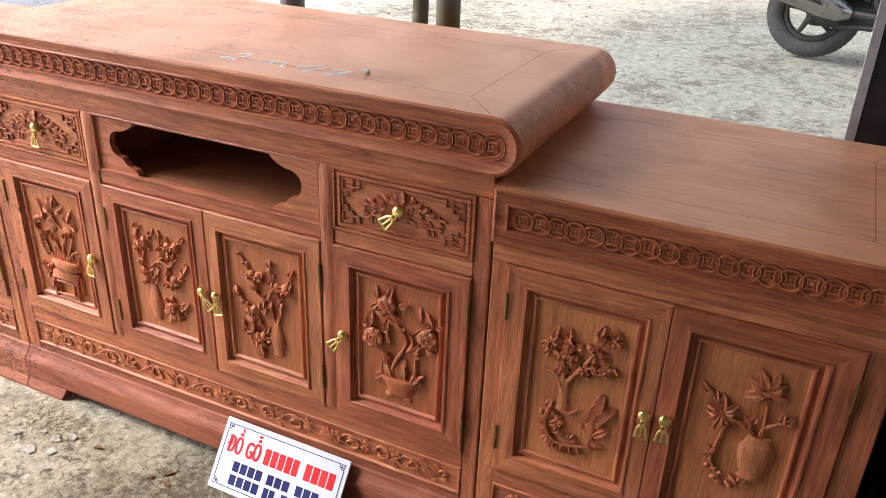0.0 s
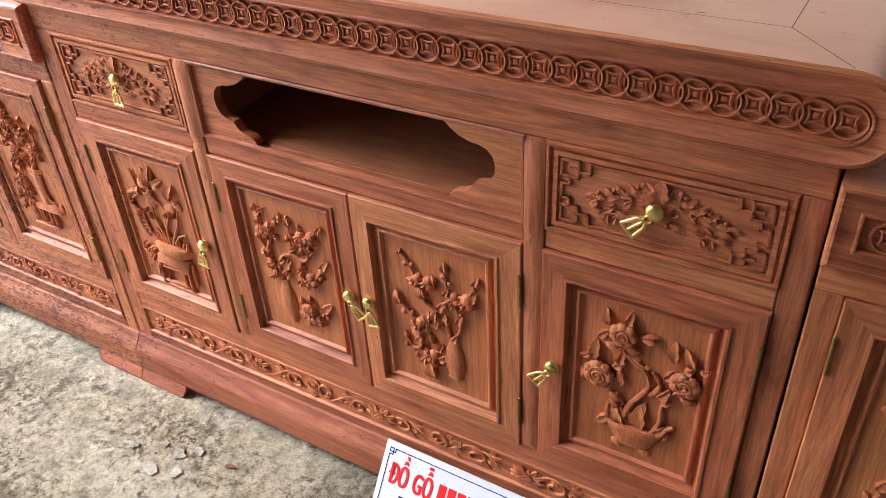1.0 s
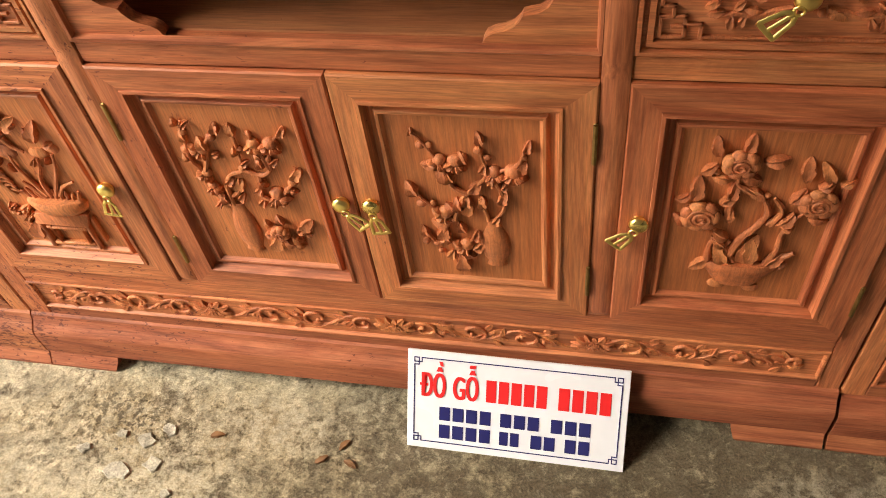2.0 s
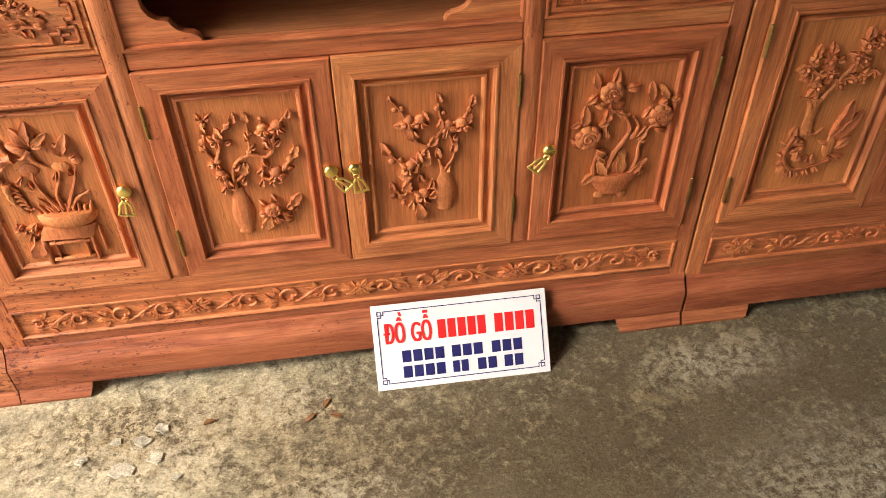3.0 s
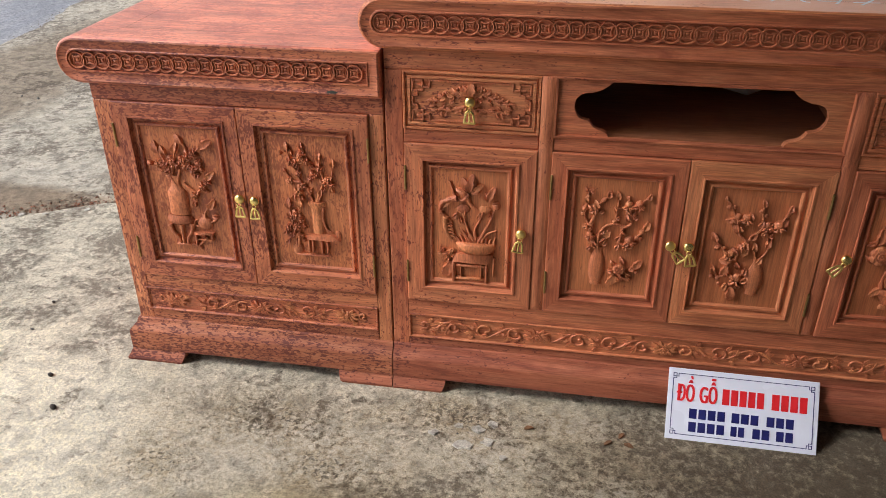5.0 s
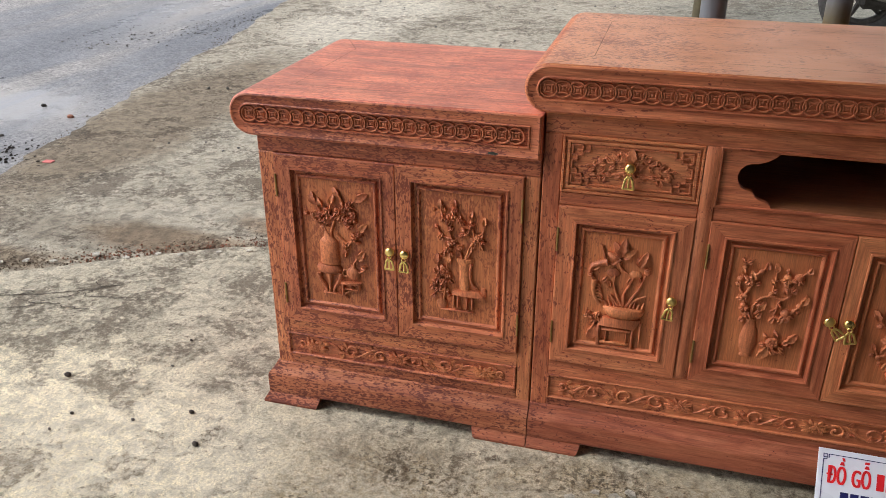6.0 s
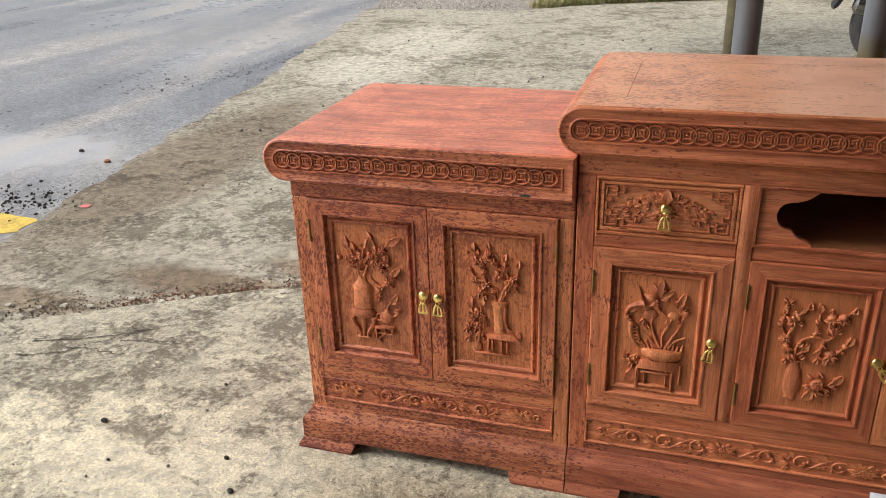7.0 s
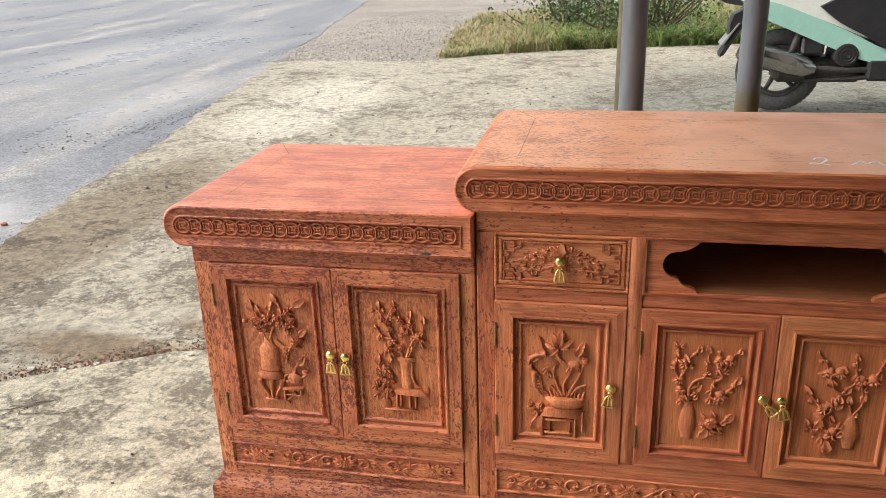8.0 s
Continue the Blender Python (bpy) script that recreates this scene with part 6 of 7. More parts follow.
def flat_text(text, x, z, size, narrow, material, name):
    curve = bpy.data.curves.new(name, "FONT")
    curve.body, curve.size, curve.extrude = text, size, 0.0004
    holder = new(name, curve)
    shape = bpy.data.meshes.new_from_object(holder.evaluated_get(bpy.context.evaluated_depsgraph_get()))
    bpy.data.objects.remove(holder)
    base = Matrix.Rotation(radians(90), 4, "X") @ Matrix.Diagonal((narrow, 1, 1, 1))
    bold = bmesh.new()
    for k, shift in enumerate((-0.0012, -0.0006, 0.0, 0.0006, 0.0012)):
        copy = shape.copy()
        copy.transform(Matrix.Translation((x + shift, -0.0003 - 0.00008 * k, z)) @ base)
        bold.from_mesh(copy)
    bold.to_mesh(shape)
    bold.free()
    shape.materials.clear()
    shape.materials.append(material)
    ob = new(name, shape)
    ob.parent = sign
    return tagged(ob, "bold red capital letters")


flat_text("ĐỒ", -0.1300, 0.0795, 0.0475, 0.50, SIGN_RED, "lettering")
flat_text("GỖ", -0.0850, 0.0795, 0.0475, 0.50, SIGN_RED, "lettering")


def bar_row(x0, x1, z0, z1, count, material, name, label):
    """Writing that stays unread: one bar for each character."""
    step = (x1 - x0) / count
    for i in range(count):
        bar(x0 + step * i + step * 0.1, x0 + step * (i + 1) - step * 0.1, z0, z1, material, name, label)


bar_row(-0.0410, 0.0440, 0.0800, 0.1120, 5, SIGN_RED, "text_bar", "plain red bar")
bar_row(0.0560, 0.1280, 0.0800, 0.1120, 4, SIGN_RED, "text_bar", "plain red bar")
for z0, z1, spans in ((0.0455, 0.0655, ((-0.105, -0.030, 4), (-0.0205, 0.0355, 3), (0.048, 0.104, 3))), (0.0185, 0.0385, ((-0.105, -0.030, 4), (-0.0205, 0.009, 2), (0.022, 0.058, 2), (0.068, 0.104, 2)))):
    for a, b, count in spans:
        bar_row(a, b, z0, z1, count, SIGN_NAVY, "text_bar", "plain navy bar")
T = 0.0014
for x0, x1, z0, z1 in ((-0.128, 0.128, 0.1345, 0.1345 + T), (-0.128, 0.128, 0.0105, 0.0105 + T), (-0.1395, -0.1395 + T, 0.022, 0.124), (0.1395 - T, 0.1395, 0.022, 0.124)):
    bar(x0, x1, z0, z1, SIGN_NAVY, "border_line", "navy border line")
for sx in (-1, 1):
    for z, sz in ((0.0105, 1), (0.1359, -1)):
        def key(u0, u1, w0, w1):
            xs = sorted((sx * (0.1395 - u0), sx * (0.1395 - u1)))
            zs = sorted((z + sz * w0, z + sz * w1))
            bar(xs[0], xs[1], zs[0], zs[1], SIGN_NAVY, "border_corner", "navy fret corner of the border")
        key(0, 0.0075, 0, T)
        key(0, T, 0, 0.0075)
        key(0.0062, 0.0062 + T, 0, 0.0116)
        key(0, 0.0116, 0.0062, 0.0062 + T)
        key(0.0102, 0.0116, 0, 0.0076)
        key(0, 0.0076, 0.0102, 0.0116)


# ---- posts, scooter and what stands behind ----
def post(name, x, y, r, top, material, label, lean_x=0.0, lean_y=0.0, sides=24):
    g = Geo()
    pts = [(x + lean_x * i / 8, y + lean_y * i / 8, top * i / 8 - (0.02 if i == 0 else 0)) for i in range(9)]
    g.tube(pts, [r * (1 + 0.02 * noise.noise(Vector(p) * 3)) for p in pts], sides)
    solid(name, g, material, label, "post", at=(x, y, 0))


ROOF_Z = 2.75
post("steel_post", -0.2725, 0.70, 0.0312, ROOF_Z, PIPE, "grey painted steel pipe post behind the cabinet")
post("steel_post", 0.050, 0.945, 0.0325, ROOF_Z, PIPE_MUDDY, "grey steel pipe post stained brown near its foot")
post("wooden_pole", -0.290, 1.45, 0.027, ROOF_Z, POLE, "thin weathered olive-brown wooden pole", 0.02, 0.0)

# Roof out of view, its edges set to block sky and sun.
roof = Geo()
n = 56
ridges = [(-2.3 + 9.2 * i / n, 0.018 * (1 if i % 2 else -1)) for i in range(n + 1)]
for lift in (0.0, 0.005):
    b = len(roof.v)
    for far in (False, True):
        for x, d in ridges:
            t = min(max((x - 0.25) / 0.6, 0.0), 1.0)
            roof.v.append((x, 0.42 + 2.9 * t if far else -6.5, (ROOF_Z + 0.02 if far else ROOF_Z + 0.55) + d + lift))
    for i in range(n):
        roof.f.append((b + i, b + i + 1, b + n + 2 + i, b + n + 1 + i))
        roof.m.append(0)
solid("porch_roof", roof, ROOF_SHEET, "unseen corrugated sheet roof added to shade the front of the yard", "roof", kind="structure", smooth=0)
# Walls never in view, added to cut light from east and south.
solid("wall_east", Geo().box(1.75, 1.95, -6.5, 3.9, -0.02, ROOF_Z + 0.5), PLASTER, "plain unseen cement wall added to block light from the east", "wall", kind="structure")
solid("wall_south", Geo().box(-2.0, 1.748, -2.6, -2.4, -0.02, ROOF_Z + 0.36), PLASTER, "plain unseen cement wall added to dim light from the south", "wall", kind="structure")


def wheel(parent, x, y, r, w, name="wheel"):
    """A scooter wheel: grooved tyre, five-spoke rim and hub."""
    tyre = Geo()
    rings = []
    n = 48
    for k in range(10):
        a = 2 * math.pi * k / 10
        rings.append([(x + (r - w * 0.62 + w * 0.62 * math.cos(a)) * math.cos(2 * math.pi * i / n), y + w * 0.52 * math.sin(a), r + (r - w * 0.62 + w * 0.62 * math.cos(a)) * math.sin(2 * math.pi * i / n)) for i in range(n)])
    rings.append(rings[0])
    tyre.loft(rings, False, False)
    for i in range(n):
        t = 2 * math.pi * i / n
        for side in (-1, 1):
            cx, cz = x + (r - 0.0105) * math.cos(t), r + (r - 0.0105) * math.sin(t)
            tyre.box(cx - 0.006, cx + 0.006, y + side * w * 0.18 - 0.012, y + side * w * 0.18 + 0.012, cz - 0.006, cz + 0.006)
    body = part(name, tyre, RUBBER, parent, "dusty black tyre on a grey spoked rim")
    rim = Geo()
    rr = r - w * 1.24
    prof = ((rr + 0.004, -0.030), (rr + 0.004, 0.030), (rr - 0.014, 0.030), (rr - 0.022, 0.018), (rr - 0.022, -0.018), (rr - 0.014, -0.030), (rr + 0.004, -0.030))
    rim.loft([[(x + q * math.cos(2 * math.pi * i / 36), y + d, r + q * math.sin(2 * math.pi * i / 36)) for i in range(36)] for q, d in prof], False, False)
    part("rim", rim, CAST, body)
    hub = Geo()
    hub.loft([[(x + q * math.cos(2 * math.pi * i / 20), y + d, r + q * math.sin(2 * math.pi * i / 20)) for i in range(20)] for q, d in ((0.03, -0.05), (0.045, -0.04), (0.045, 0.04), (0.03, 0.05))])
    part("hub", hub, CAST, body)
    for k in range(5):
        a = radians(72 * k + 20)
        spoke = Geo().tube([(x + 0.03 * math.cos(a), y, r + 0.03 * math.sin(a)), (x + (rr - 0.012) * math.cos(a + 0.12), y, r + (rr - 0.012) * math.sin(a + 0.12))], [0.019, 0.013], 6)
        part("spoke", spoke, CAST, body)
    return body


def shell(outline, y0, y1, bulge=0.03, n=3):
    """A body panel: a side outline, given thickness with rounded flanks."""
    rings = []
    cx = sum(p[0] for p in outline) / len(outline)
    cz = sum(p[1] for p in outline) / len(outline)
    for i in range(2 * n + 1):
        t = i / (2 * n)
        s = 1 - bulge * (2 * t - 1) ** 4
        rings.append([(cx + (x - cx) * s, y0 + (y1 - y0) * t, cz + (z - cz) * s) for x, z in outline])
    return Geo().loft(rings)


SX, SY, SR = 0.900, 4.88, 0.268
scooter = thing("motor_scooter", (SX + 0.6, SY, 0), "parked mint and cream motor scooter with chromed silencer", "scooter")
scooter.scale = (1.09, 1.09, 1.09)
wheel(scooter, SX, SY, SR, 0.085, "rear_wheel")
wheel(scooter, SX + 1.25, SY, SR, 0.08, "front_wheel")


def dx(points):
    return [(SX + x, z) for x, z in points]


mint = curve_points([(-0.24, 0.655), (-0.10, 0.590), (0.12, 0.495), (0.34, 0.400), (0.52, 0.335), (0.72, 0.315), (0.74, 0.375), (0.56, 0.435), (0.36, 0.535), (0.12, 0.635), (-0.10, 0.715), (-0.24, 0.715), (-0.24, 0.655)], 3)[:-1]
part("side_skirt", shell(dx(mint), SY - 0.16, SY + 0.16), MINT, scooter, "pale mint lower body panel")
cream = curve_points([(-0.30, 0.725), (-0.05, 0.685), (0.2, 0.600), (0.42, 0.510), (0.6, 0.445), (0.66, 0.495), (0.55, 0.655), (0.30, 0.755), (0.0, 0.795), (-0.3, 0.795), (-0.30, 0.725)], 3)[:-1]
part("tail_body", shell(dx(cream), SY - 0.15, SY + 0.15), CREAM, scooter, "cream white upper body panel")
part("seat", shell(dx(curve_points([(-0.28, 0.795), (0.1, 0.775), (0.5, 0.715), (0.58, 0.735), (0.5, 0.795), (0.1, 0.865), (-0.25, 0.885), (-0.28, 0.795)], 3)[:-1]), SY - 0.13, SY + 0.13), BLACK_PLASTIC, scooter, "black seat")
part("side_inset", shell(dx(curve_points([(0.17, 0.685), (0.30, 0.585), (0.46, 0.50), (0.60, 0.42), (0.80, 0.39), (0.95, 0.48), (0.90, 0.76), (0.56, 0.80), (0.34, 0.765), (0.17, 0.685)], 3)[:-1]), SY - 0.175, SY + 0.175), BLACK_PLASTIC, scooter, "glossy black side inset")
part("floor_board", Geo().box(SX + 0.5, SX + 1.0, SY - 0.17, SY + 0.17, 0.22, 0.36, 0.02), BLACK_PLASTIC, scooter)
part("front_apron", shell(dx(curve_points([(0.92, 0.34), (1.02, 0.34), (1.14, 0.7), (1.1, 1.0), (1.0, 1.0), (1.04, 0.7), (0.92, 0.34)], 3)[:-1]), SY - 0.19, SY + 0.19), MINT, scooter)
part("handlebar", Geo().tube([(SX + 1.02, SY - 0.32, 1.06), (SX + 1.06, SY - 0.1, 1.04), (SX + 1.06, SY + 0.1, 1.04), (SX + 1.02, SY + 0.32, 1.06)], 0.018, 10), BLACK_PLASTIC, scooter)
part("fork", Geo().tube([(SX + 1.06, SY, 1.03), (SX + 1.16, SY + 0.07, 0.6), (SX + 1.25, SY + 0.07, SR)], 0.022, 10), CAST, scooter)
part("front_fender", shell(dx([(1.02, 0.40), (1.05, 0.5), (1.15, 0.57), (1.28, 0.58), (1.42, 0.5), (1.38, 0.48), (1.27, 0.55), (1.16, 0.54), (1.08, 0.48)]), SY - 0.06, SY + 0.06), MINT, scooter)
muffler = Geo().tube([(SX - 0.285, SY - 0.17, 0.415), (SX - 0.27, SY - 0.17, 0.41), (SX - 0.15, SY - 0.17, 0.39), (SX + 0.03, SY - 0.165, 0.34), (SX + 0.13, SY - 0.16, 0.31), (SX + 0.19, SY - 0.155, 0.30)], [0.035, 0.062, 0.07, 0.076, 0.066, 0.035], 18)
silencer = part("silencer", muffler, CHROME, scooter, "dusty chromed silencer with a heat shield")
for x, z in ((SX - 0.20, 0.425), (SX + 0.05, 0.345)):
    part("bolt", Geo().tube([(x, SY - 0.225, z), (x, SY - 0.25, z)], [0.019, 0.013], 12), CHROME, silencer)
part("exhaust_pipe", Geo().tube([(SX + 0.19, SY - 0.155, 0.30), (SX + 0.36, SY - 0.16, 0.29), (SX + 0.50, SY - 0.14, 0.29), (SX + 0.66, SY - 0.06, 0.33)], 0.02, 10), CAST, scooter)
engine = Geo().box(SX - 0.04, SX + 0.50, SY - 0.10, SY + 0.12, 0.20, 0.36, 0.03)
engine.tube([(SX + 0.37, SY - 0.17, 0.385), (SX + 0.37, SY - 0.02, 0.385)], [0.070, 0.095], 20)
block = part("engine", engine, CAST, scooter, "dusty grey engine block with cooling fan")
for q in (0.02, 0.038, 0.056):
    ring = [(SX + 0.37 + q * math.cos(a), SY - 0.172, 0.385 + q * math.sin(a)) for a in [2 * math.pi * i / 16 for i in range(17)]]
    part("fan_ring", Geo().tube(ring, 0.005, 5), BLACK_PLASTIC, block)
part("airbox", Geo().box(SX + 0.10, SX + 0.24, SY - 0.15, SY + 0.0, 0.38, 0.50, 0.015), BLACK_PLASTIC, scooter)
part("shock_absorber", Geo().tube([(SX + 0.02, SY - 0.12, 0.30), (SX + 0.10, SY - 0.12, 0.58)], 0.022, 10), CAST, scooter)
part("centre_stand", Geo().tube([(SX + 0.60, SY - 0.12, 0.25), (SX + 0.40, SY - 0.15, 0.235), (SX + 0.14, SY - 0.15, 0.225)], 0.016, 8), CAST, scooter)
part("rear_fender", shell(dx(curve_points([(-0.34, 0.435), (-0.30, 0.535), (-0.12, 0.615), (0.12, 0.555), (0.20, 0.485), (0.16, 0.595), (-0.1, 0.675), (-0.32, 0.635), (-0.34, 0.435)], 3)[:-1]), SY - 0.07, SY + 0.07), BLACK_PLASTIC, scooter)
part("mud_flap", shell(dx([(-0.26, 0.595), (-0.235, 0.595), (-0.36, 0.375), (-0.385, 0.360), (-0.385, 0.380)]), SY - 0.08, SY + 0.08), BLACK_PLASTIC, scooter)
part("rear_plate", shell(dx([(-0.285, 0.580), (-0.275, 0.580), (-0.375, 0.435), (-0.385, 0.440)]), SY - 0.09, SY + 0.09), PLATE, scooter, "small pale rear plate")

# a second machine's dark tyre and fender further back
other = thing("parked_motorbike", (1.35, 9.3, 0), "dark motorbike parked in the grass behind", "motorbike")
part("tail_body", shell(curve_points([(0.78, 0.62), (0.84, 0.50), (1.0, 0.42), (1.3, 0.38), (1.7, 0.38), (2.1, 0.4), (2.2, 0.9), (1.4, 0.95), (0.82, 0.9), (0.78, 0.62)], 3)[:-1], 9.15, 9.45), BLACK_PLASTIC, other, "black plastic bodywork")
part("rear_wheel", Geo().lathe(1.25, 9.3, 0.0, [(0.05, 0.0), (0.16, 0.02), (0.20, 0.12), (0.2, 0.3)], 18, 0.5), RUBBER, other)

# dark panel propped behind the right-hand cabinet
panel_thing = thing("leaning_panel", (1.5, 0.62, 0), "dark glossy panel with a pale edge leaning behind the cabinet", "panel")
# Panel carried up out of view to block light from the north-east.
prop = Geo()
prop.loft([[(1.06, 0.60, 0.0), (1.72, 0.60, 0.0), (1.72, 0.625, 0.0), (1.06, 0.625, 0.0)], [(1.06, 0.70, 2.1), (1.72, 0.70, 2.1), (1.72, 0.725, 2.1), (1.06, 0.725, 2.1)]])
part("face", prop, PANEL_DARK, panel_thing)
rim_geo = Geo()
rim_geo.loft([[(1.045, 0.597, 0.0), (1.062, 0.597, 0.0), (1.062, 0.628, 0.0), (1.045, 0.628, 0.0)], [(1.045, 0.697, 2.1), (1.062, 0.697, 2.1), (1.062, 0.728, 2.1), (1.045, 0.728, 2.1)]])
part("edge_strip", rim_geo, PANEL_EDGE, panel_thing, "pale metal edge strip")

bag = Geo()
bag.ball(1.395, 0.16, 0.28, 0.225, 0.26, 0.30, 20, 28)
bag.v = [(x * 1 + 0.05 * noise.noise(Vector((x, y, z)) * 7) + 0.02 * noise.noise(Vector((x, y, z)) * 22), y + 0.05 * noise.noise(Vector((y, z, x)) * 7) + 0.02 * noise.noise(Vector((z, x, y)) * 25), max(z + 0.04 * noise.noise(Vector((z, x, y)) * 7), 0.0)) for x, y, z in bag.v]
solid("plastic_bag", bag, BAG, "crumpled shiny black plastic bag beside the cabinet", "bag", at=(1.395, 0.16, 0), smooth=28)

# ---- grass, shrub and litter ----
rng = random.Random(5)


def blade(g, x, y, z, h, w, turn, lean_amount):
    c, s = math.cos(turn), math.sin(turn)
    pts = []
    for i, k in enumerate((1.0, 0.8, 0.45, 0.0)):
        t = i / 3
        o = lean_amount * h * t * t
        cx, cy, cz = x - s * o, y + c * o, z + h * (t - 0.25 * lean_amount * t * t)
        pts.append(((cx + c * w * k, cy + s * w * k, cz), (cx - c * w * k, cy - s * w * k, cz)))
    verts = [p for pair in pts[:3] for p in pair] + [pts[3][0]]
    g.add(verts, [(0, 1, 3, 2), (2, 3, 5, 4), (4, 5, 6)])


def edge_y(x):
    """The near border of the grass."""
    line = ((-2.55, 7.6), (-2.25, 7.62), (-1.81, 7.97), (-0.87, 8.40), (0.94, 8.85), (8.0, 9.5))
    for (ax, ay), (bx, by) in zip(line, line[1:]):
        if x <= bx:
            return ay + (by - ay) * (x - ax) / (bx - ax)
    return 9.4


green, dry = Geo(), Geo()
for i in range(5200):
    x = -2.5 + 7.0 * rng.random() ** 1.3
    y = edge_y(x) + 0.05 + 5.5 * rng.random() ** 1.6
    if x < -2.2 - 0.12 * (y - 7.7) + 0.3 * noise.noise(Vector((y, 0, 0))):
        continue
    lush = noise.noise(Vector((x * 0.9, y * 0.9, 3.0))) + 0.35 * min(x + 1.3, 0.8)
    for k in range(6):
        px, py = x + rng.gauss(0, 0.05), y + rng.gauss(0, 0.05)
        g = green if rng.random() < 0.42 + lush else dry
        h = (0.13 if px < -1.6 else 0.23) * (0.5 + rng.random()) * (1.0 if g is green else 0.9)
        blade(g, px, max(py, edge_y(px)), -0.03, h, 0.004 + 0.004 * rng.random(), rng.random() * 6.28, 0.4 + 1.3 * rng.random())
solid("grass", green, GRASS, "rough green grass along the edge of the driveway", "grass", kind="stuff", smooth=0)
solid("dry_grass", dry, STRAW, "straw-coloured dry grass along the driveway", "grass", kind="stuff", smooth=0)

weeds = Geo()
for i in range(420):
    x = -0.95 + 2.6 * rng.random()
    y = edge_y(x) + 0.02 + 0.9 * rng.random() ** 1.5
    if noise.noise(Vector((x * 2.2, y * 2.2, 9.0))) < -0.05:
        continue
    for k in range(7):
        a, s, tilt = rng.random() * 6.28, 0.03 + 0.05 * rng.random(), 0.2 + 0.7 * rng.random()
        p = Vector((x + rng.gauss(0, 0.03), y + rng.gauss(0, 0.03), -0.01 + 0.16 * rng.random()))
        u = Vector((math.cos(a), math.sin(a), tilt)).normalized()
        w = u.cross(Vector((0, 0, 1))).normalized()
        weeds.add([p, p + u * s * 0.5 + w * s * 0.28, p + u * s - Vector((0, 0, s * 0.2)), p + u * s * 0.5 - w * s * 0.28], [(0, 1, 2, 3)])
solid("weeds", weeds, WEED, "broad-leaved green weeds at the edge of the grass", "weeds", kind="stuff", smooth=0)


def shrub(x, y, height, spread, seed):
    r = random.Random(seed)
    bush = thing("shrub", (x, y, -0.03), "scruffy dark green shrub with bare brown twigs", "shrub")
    wood_geo, leaf_geo = Geo(), Geo()
    for k in range(16):
        a = r.random() * 6.28
        pts = [Vector((x, y, -0.03))]
        d = Vector((math.cos(a) * 0.5, math.sin(a) * 0.5, 0.8)).normalized()
        for i in range(6):
            d = (d + Vector((r.gauss(0, 0.3), r.gauss(0, 0.3), r.gauss(0.02, 0.2)))).normalized()
            pts.append(pts[-1] + d * height / 6 * (0.7 + 0.6 * r.random()))
        wood_geo.tube(pts, [0.016 * (1 - i / 8) for i in range(len(pts))], 5)
        for p in pts[2:]:
            for j in range(30):
                q = p + Vector((r.gauss(0, spread), r.gauss(0, spread), r.gauss(0, spread * 0.8)))
                s = 0.025 + 0.035 * r.random()
                u = Vector((r.gauss(0, 1), r.gauss(0, 1), r.gauss(0, 1))).normalized()
                w = u.cross(Vector((r.gauss(0, 1), r.gauss(0, 1), r.gauss(0, 1)))).normalized()
                leaf_geo.add([q, q + u * s * 0.5 + w * s * 0.3, q + u * s, q + u * s * 0.5 - w * s * 0.3], [(0, 1, 2, 3)])
    part("twig_tangle", wood_geo, BARK, bush)
    ob = part("foliage", leaf_geo, LEAVES, bush, "", 0)
    return bush


shrub(-0.35, 9.35, 1.1, 0.16, 3)
shrub(0.25, 9.8, 1.4, 0.2, 4)
shrub(-1.0, 10.6, 1.0, 0.2, 6)
trunk = Geo().tube([(-0.12, 9.15, -0.03), (-0.10, 9.15, 0.4), (-0.16, 9.2, 0.9), (-0.12, 9.2, 1.6)], [0.045, 0.04, 0.036, 0.03], 9)
solid("tree_trunk", trunk, BARK, "thin brown tree trunk at the edge of the grass", "tree", at=(-0.12, 9.15, -0.03))


def crumbs(name, material, label, count, area, size, seed, z=0.0):
    """Loose bits strewn over an area, as one piece of stuff."""
    r = random.Random(seed)
    g = Geo()
    for i in range(count):
        x, y = area(r)
        s = size * (0.4 + 1.2 * r.random() ** 2)
        start = len(g.v)
        g.ball(x, y, z + s * 0.35, s * (0.7 + 0.6 * r.random()), s * (0.7 + 0.6 * r.random()), s * 0.55, 4, 6, r.random() * 180)
        g.v[start:] = [(a + 0.25 * s * noise.noise(Vector((a, b, c)) * 60), b + 0.25 * s * noise.noise(Vector((b, c, a)) * 60), c) for a, b, c in g.v[start:]]
    solid(name, g, material, label, "litter", kind="stuff", smooth=0)


def strip(ax, ay, bx, by, wide):
    def pick(r):
        t = r.random()
        return ax + (bx - ax) * t + r.gauss(0, wide), ay + (by - ay) * t + r.gauss(0, wide)
    return pick


crumbs("soil_crumbs", SOIL_DIRT, "brown soil crumbs gathered along the slab joint", 2600, strip(-2.6, 0.27, -1.2, 0.95, 0.055), 0.0024, 11, -0.006)
crumbs("brick_crumbs", BRICK_CRUMB, "reddish brick crumbs along the slab joint", 1300, strip(-2.15, 0.50, -1.15, 0.99, 0.04), 0.0026, 12, -0.006)
crumbs("soil_crumbs", SOIL_CRUMB, "dark grit at the road edge by the puddle", 260, strip(-3.6, 1.25, -3.0, 1.3, 0.10), 0.0065, 13, -0.012)
crumbs("grit", STONE, "grey grit washed along the wet road", 380, strip(-4.2, 3.3, -3.3, 4.9, 0.16), 0.0055, 14, -0.012)
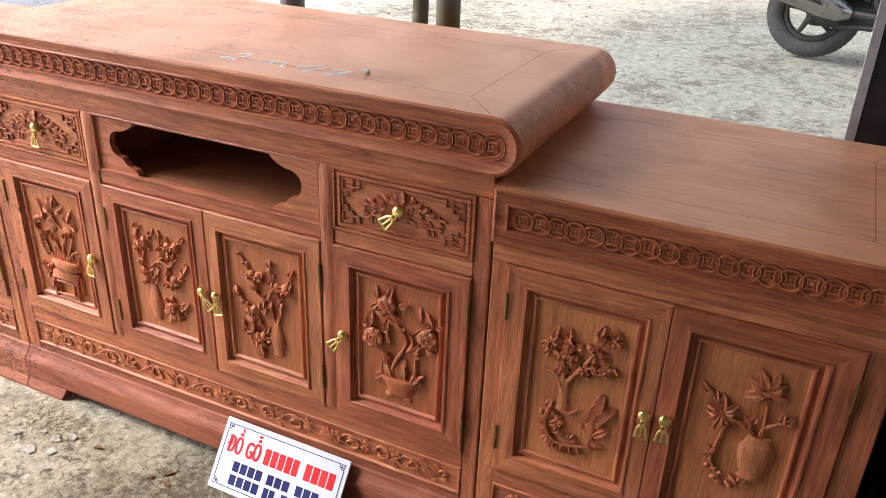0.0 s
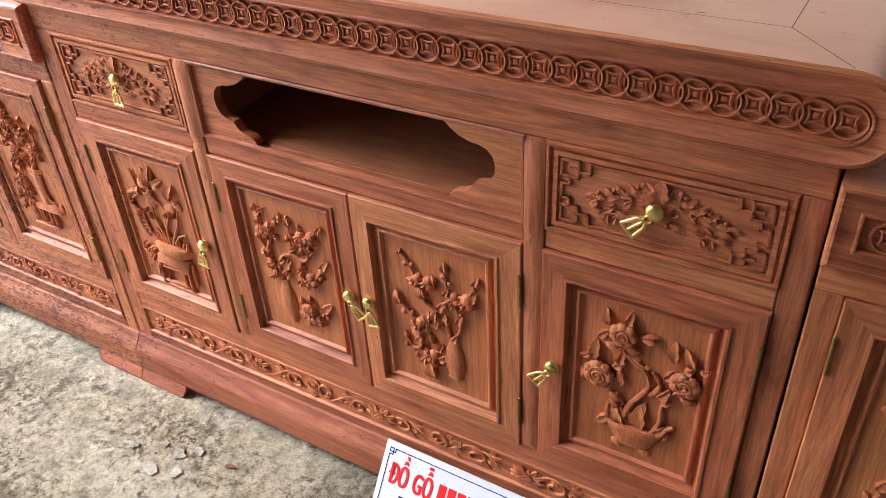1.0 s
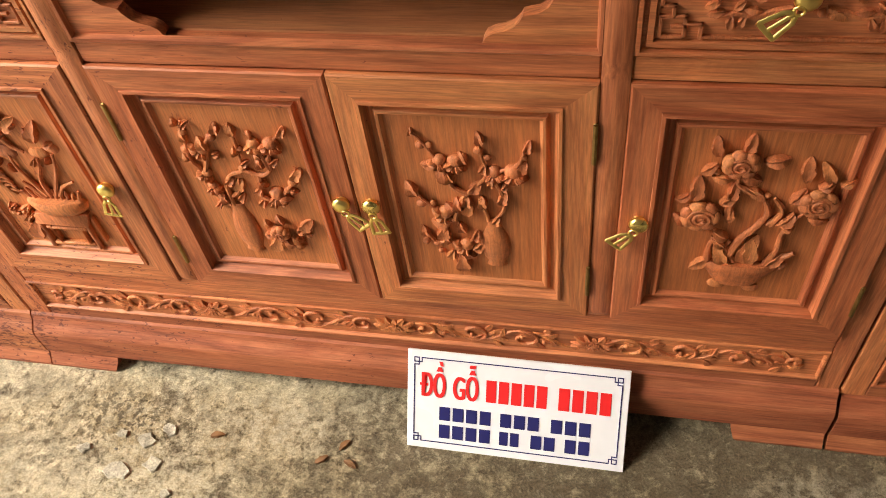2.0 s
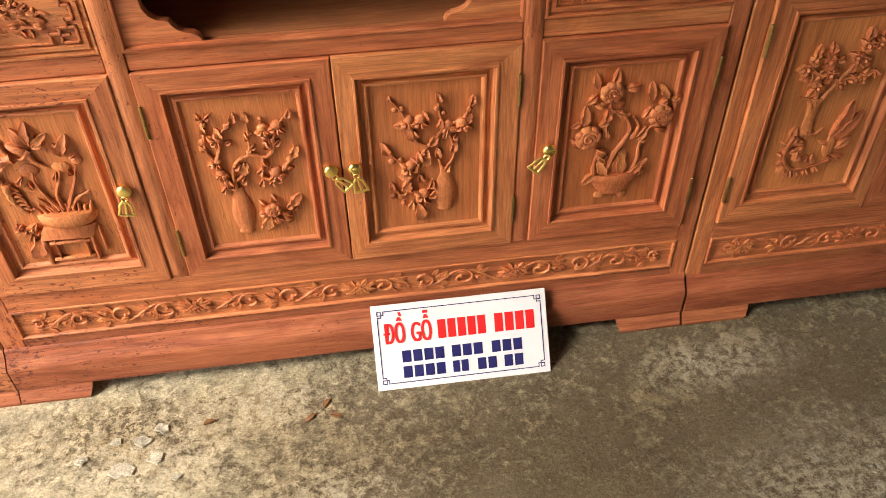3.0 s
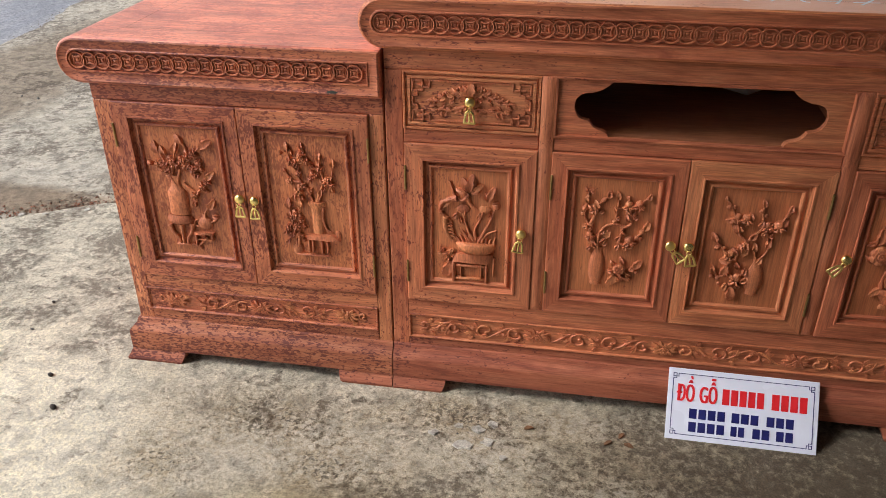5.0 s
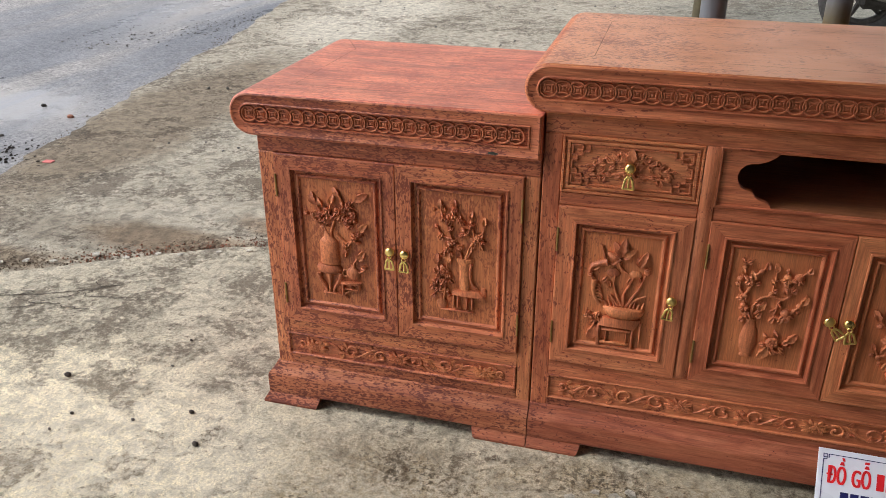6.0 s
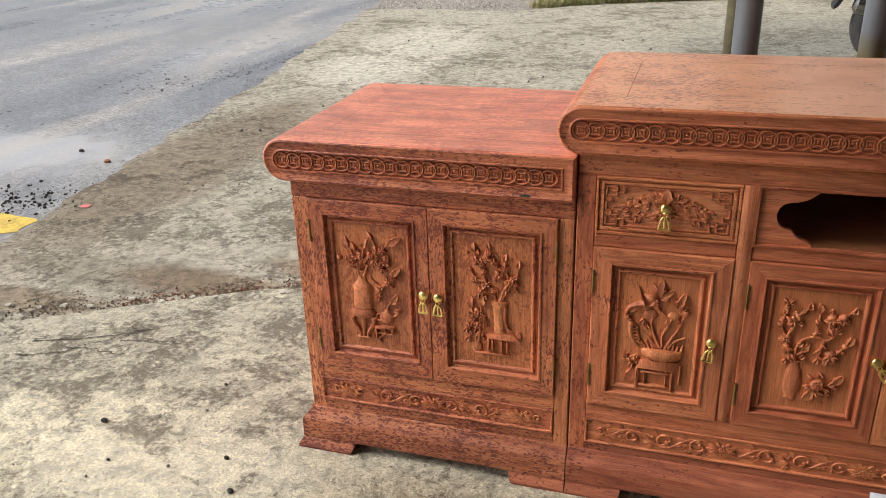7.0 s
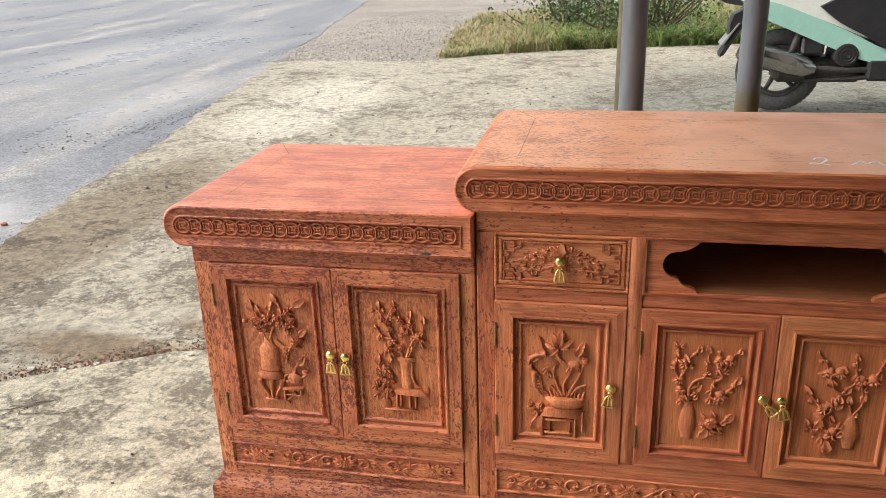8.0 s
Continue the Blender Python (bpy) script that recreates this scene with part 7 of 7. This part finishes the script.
crumbs("grit", GRAVEL, "loose grit on the gravel verge", 4200, lambda r: (-4.3 + 2.1 * r.random() - 0.25 * r.random(), 7.5 + 6 * r.random() ** 1.5), 0.010, 15, -0.017)
crumbs("soil_crumbs", SOIL_DIRT, "dark soil washed along the edge of the road", 1500, strip(-2.88, 0.9, -3.42, 3.9, 0.04), 0.0028, 18, -0.011)
crumbs("pebbles", STONE, "small stones lying on the concrete yard", 90, lambda r: (-2.7 + 3.9 * r.random(), -1.0 + 1.6 * r.random()), 0.003, 16)
crumbs("pebbles", STONE, "small stones lying on the driveway", 260, lambda r: (-2.9 + 5 * r.random(), 1.2 + 5 * r.random()), 0.008, 17, -0.008)
for x, y, s in ((-1.732, -0.071, 0.009), (-1.35, -0.12, 0.0065), (-1.279, -0.222, 0.008), (-1.62, -0.20, 0.005), (-1.52, 0.16, 0.005)):
    solid("pebble", Geo().ball(x, y, s * 0.6, s, s * 0.8, s * 0.7, 6, 9, 20, 0.3), SOIL_CRUMB, "small dark pebble on the concrete", "pebble", "pebbles on the yard", at=(x, y, 0))


def flake(x, y, s, seed):
    r = random.Random(seed)
    n = 9
    ring = [(x + s * (0.6 + 0.6 * r.random()) * math.cos(2 * math.pi * i / n), y + s * (0.45 + 0.5 * r.random()) * math.sin(2 * math.pi * i / n)) for i in range(n)]
    g = Geo().loft([[(a, b, 0.0) for a, b in ring], [(x + (a - x) * 0.93, y + (b - y) * 0.93, 0.004) for a, b in ring]])
    solid("concrete_flake", g, CONCRETE_PALE, "pale loose flake of concrete crust on the yard", "flake", "concrete flakes", at=(x, y, 0), smooth=0)


for i, (x, y, s) in enumerate(((-0.385, -0.185, 0.020), (-0.335, -0.170, 0.016), (-0.36, -0.135, 0.015), (-0.40, -0.13, 0.010), (-0.33, -0.115, 0.013), (-0.45, -0.16, 0.011), (-0.30, -0.21, 0.009))):
    flake(x, y, s, i)
for i in range(16):
    t = (i + 0.3 + 0.5 * noise.noise(Vector((i * 0.7, 2.0, 0)))) / 16
    flake(-2.6 + 1.5 * t, 0.33 + 0.58 * t + 0.05 * noise.noise(Vector((i * 1.3, 0, 4.0))), 0.012 + 0.012 * abs(noise.noise(Vector((i * 0.9, 5.0, 0)))), 40 + i)
for x, y, a in ((-0.07, -0.115, 20), (-0.06, -0.13, 100), (-0.085, -0.125, 220), (-0.265, -0.118, 60)):
    g = Geo().leaf(x, 0.0, 0.0, a, 0.02, 0.008, 0.004, 0.2)
    g.v = [(p, y + (q), 0.002 - h) for p, h, q in g.v]
    solid("dry_leaf", g, DRY_LEAF, "tiny curled dry leaf scrap on the concrete", "leaf", "leaf scraps", at=(x, y, 0))
g = Geo().box(-2.907, -2.862, 1.255, 1.285, -0.008, -0.003, 0.002)
solid("plastic_scrap", g, PINK, "faded pink scrap lying on the road edge", "litter", at=(-2.884, 1.27, -0.008))
solid("stone", Geo().ball(-3.23, 1.856, -0.006, 0.02, 0.014, 0.011, 6, 9, 0, 0.3), BRICK_CRUMB, "small brown stone in the shallow puddle", "stone", at=(-3.23, 1.856, -0.01))
solid("stone", Geo().ball(-3.50, 1.99, -0.006, 0.015, 0.011, 0.01, 6, 9, 0, 0.3), SOIL_CRUMB, "small dark stone in the shallow puddle", "stone", at=(-3.50, 1.99, -0.01))
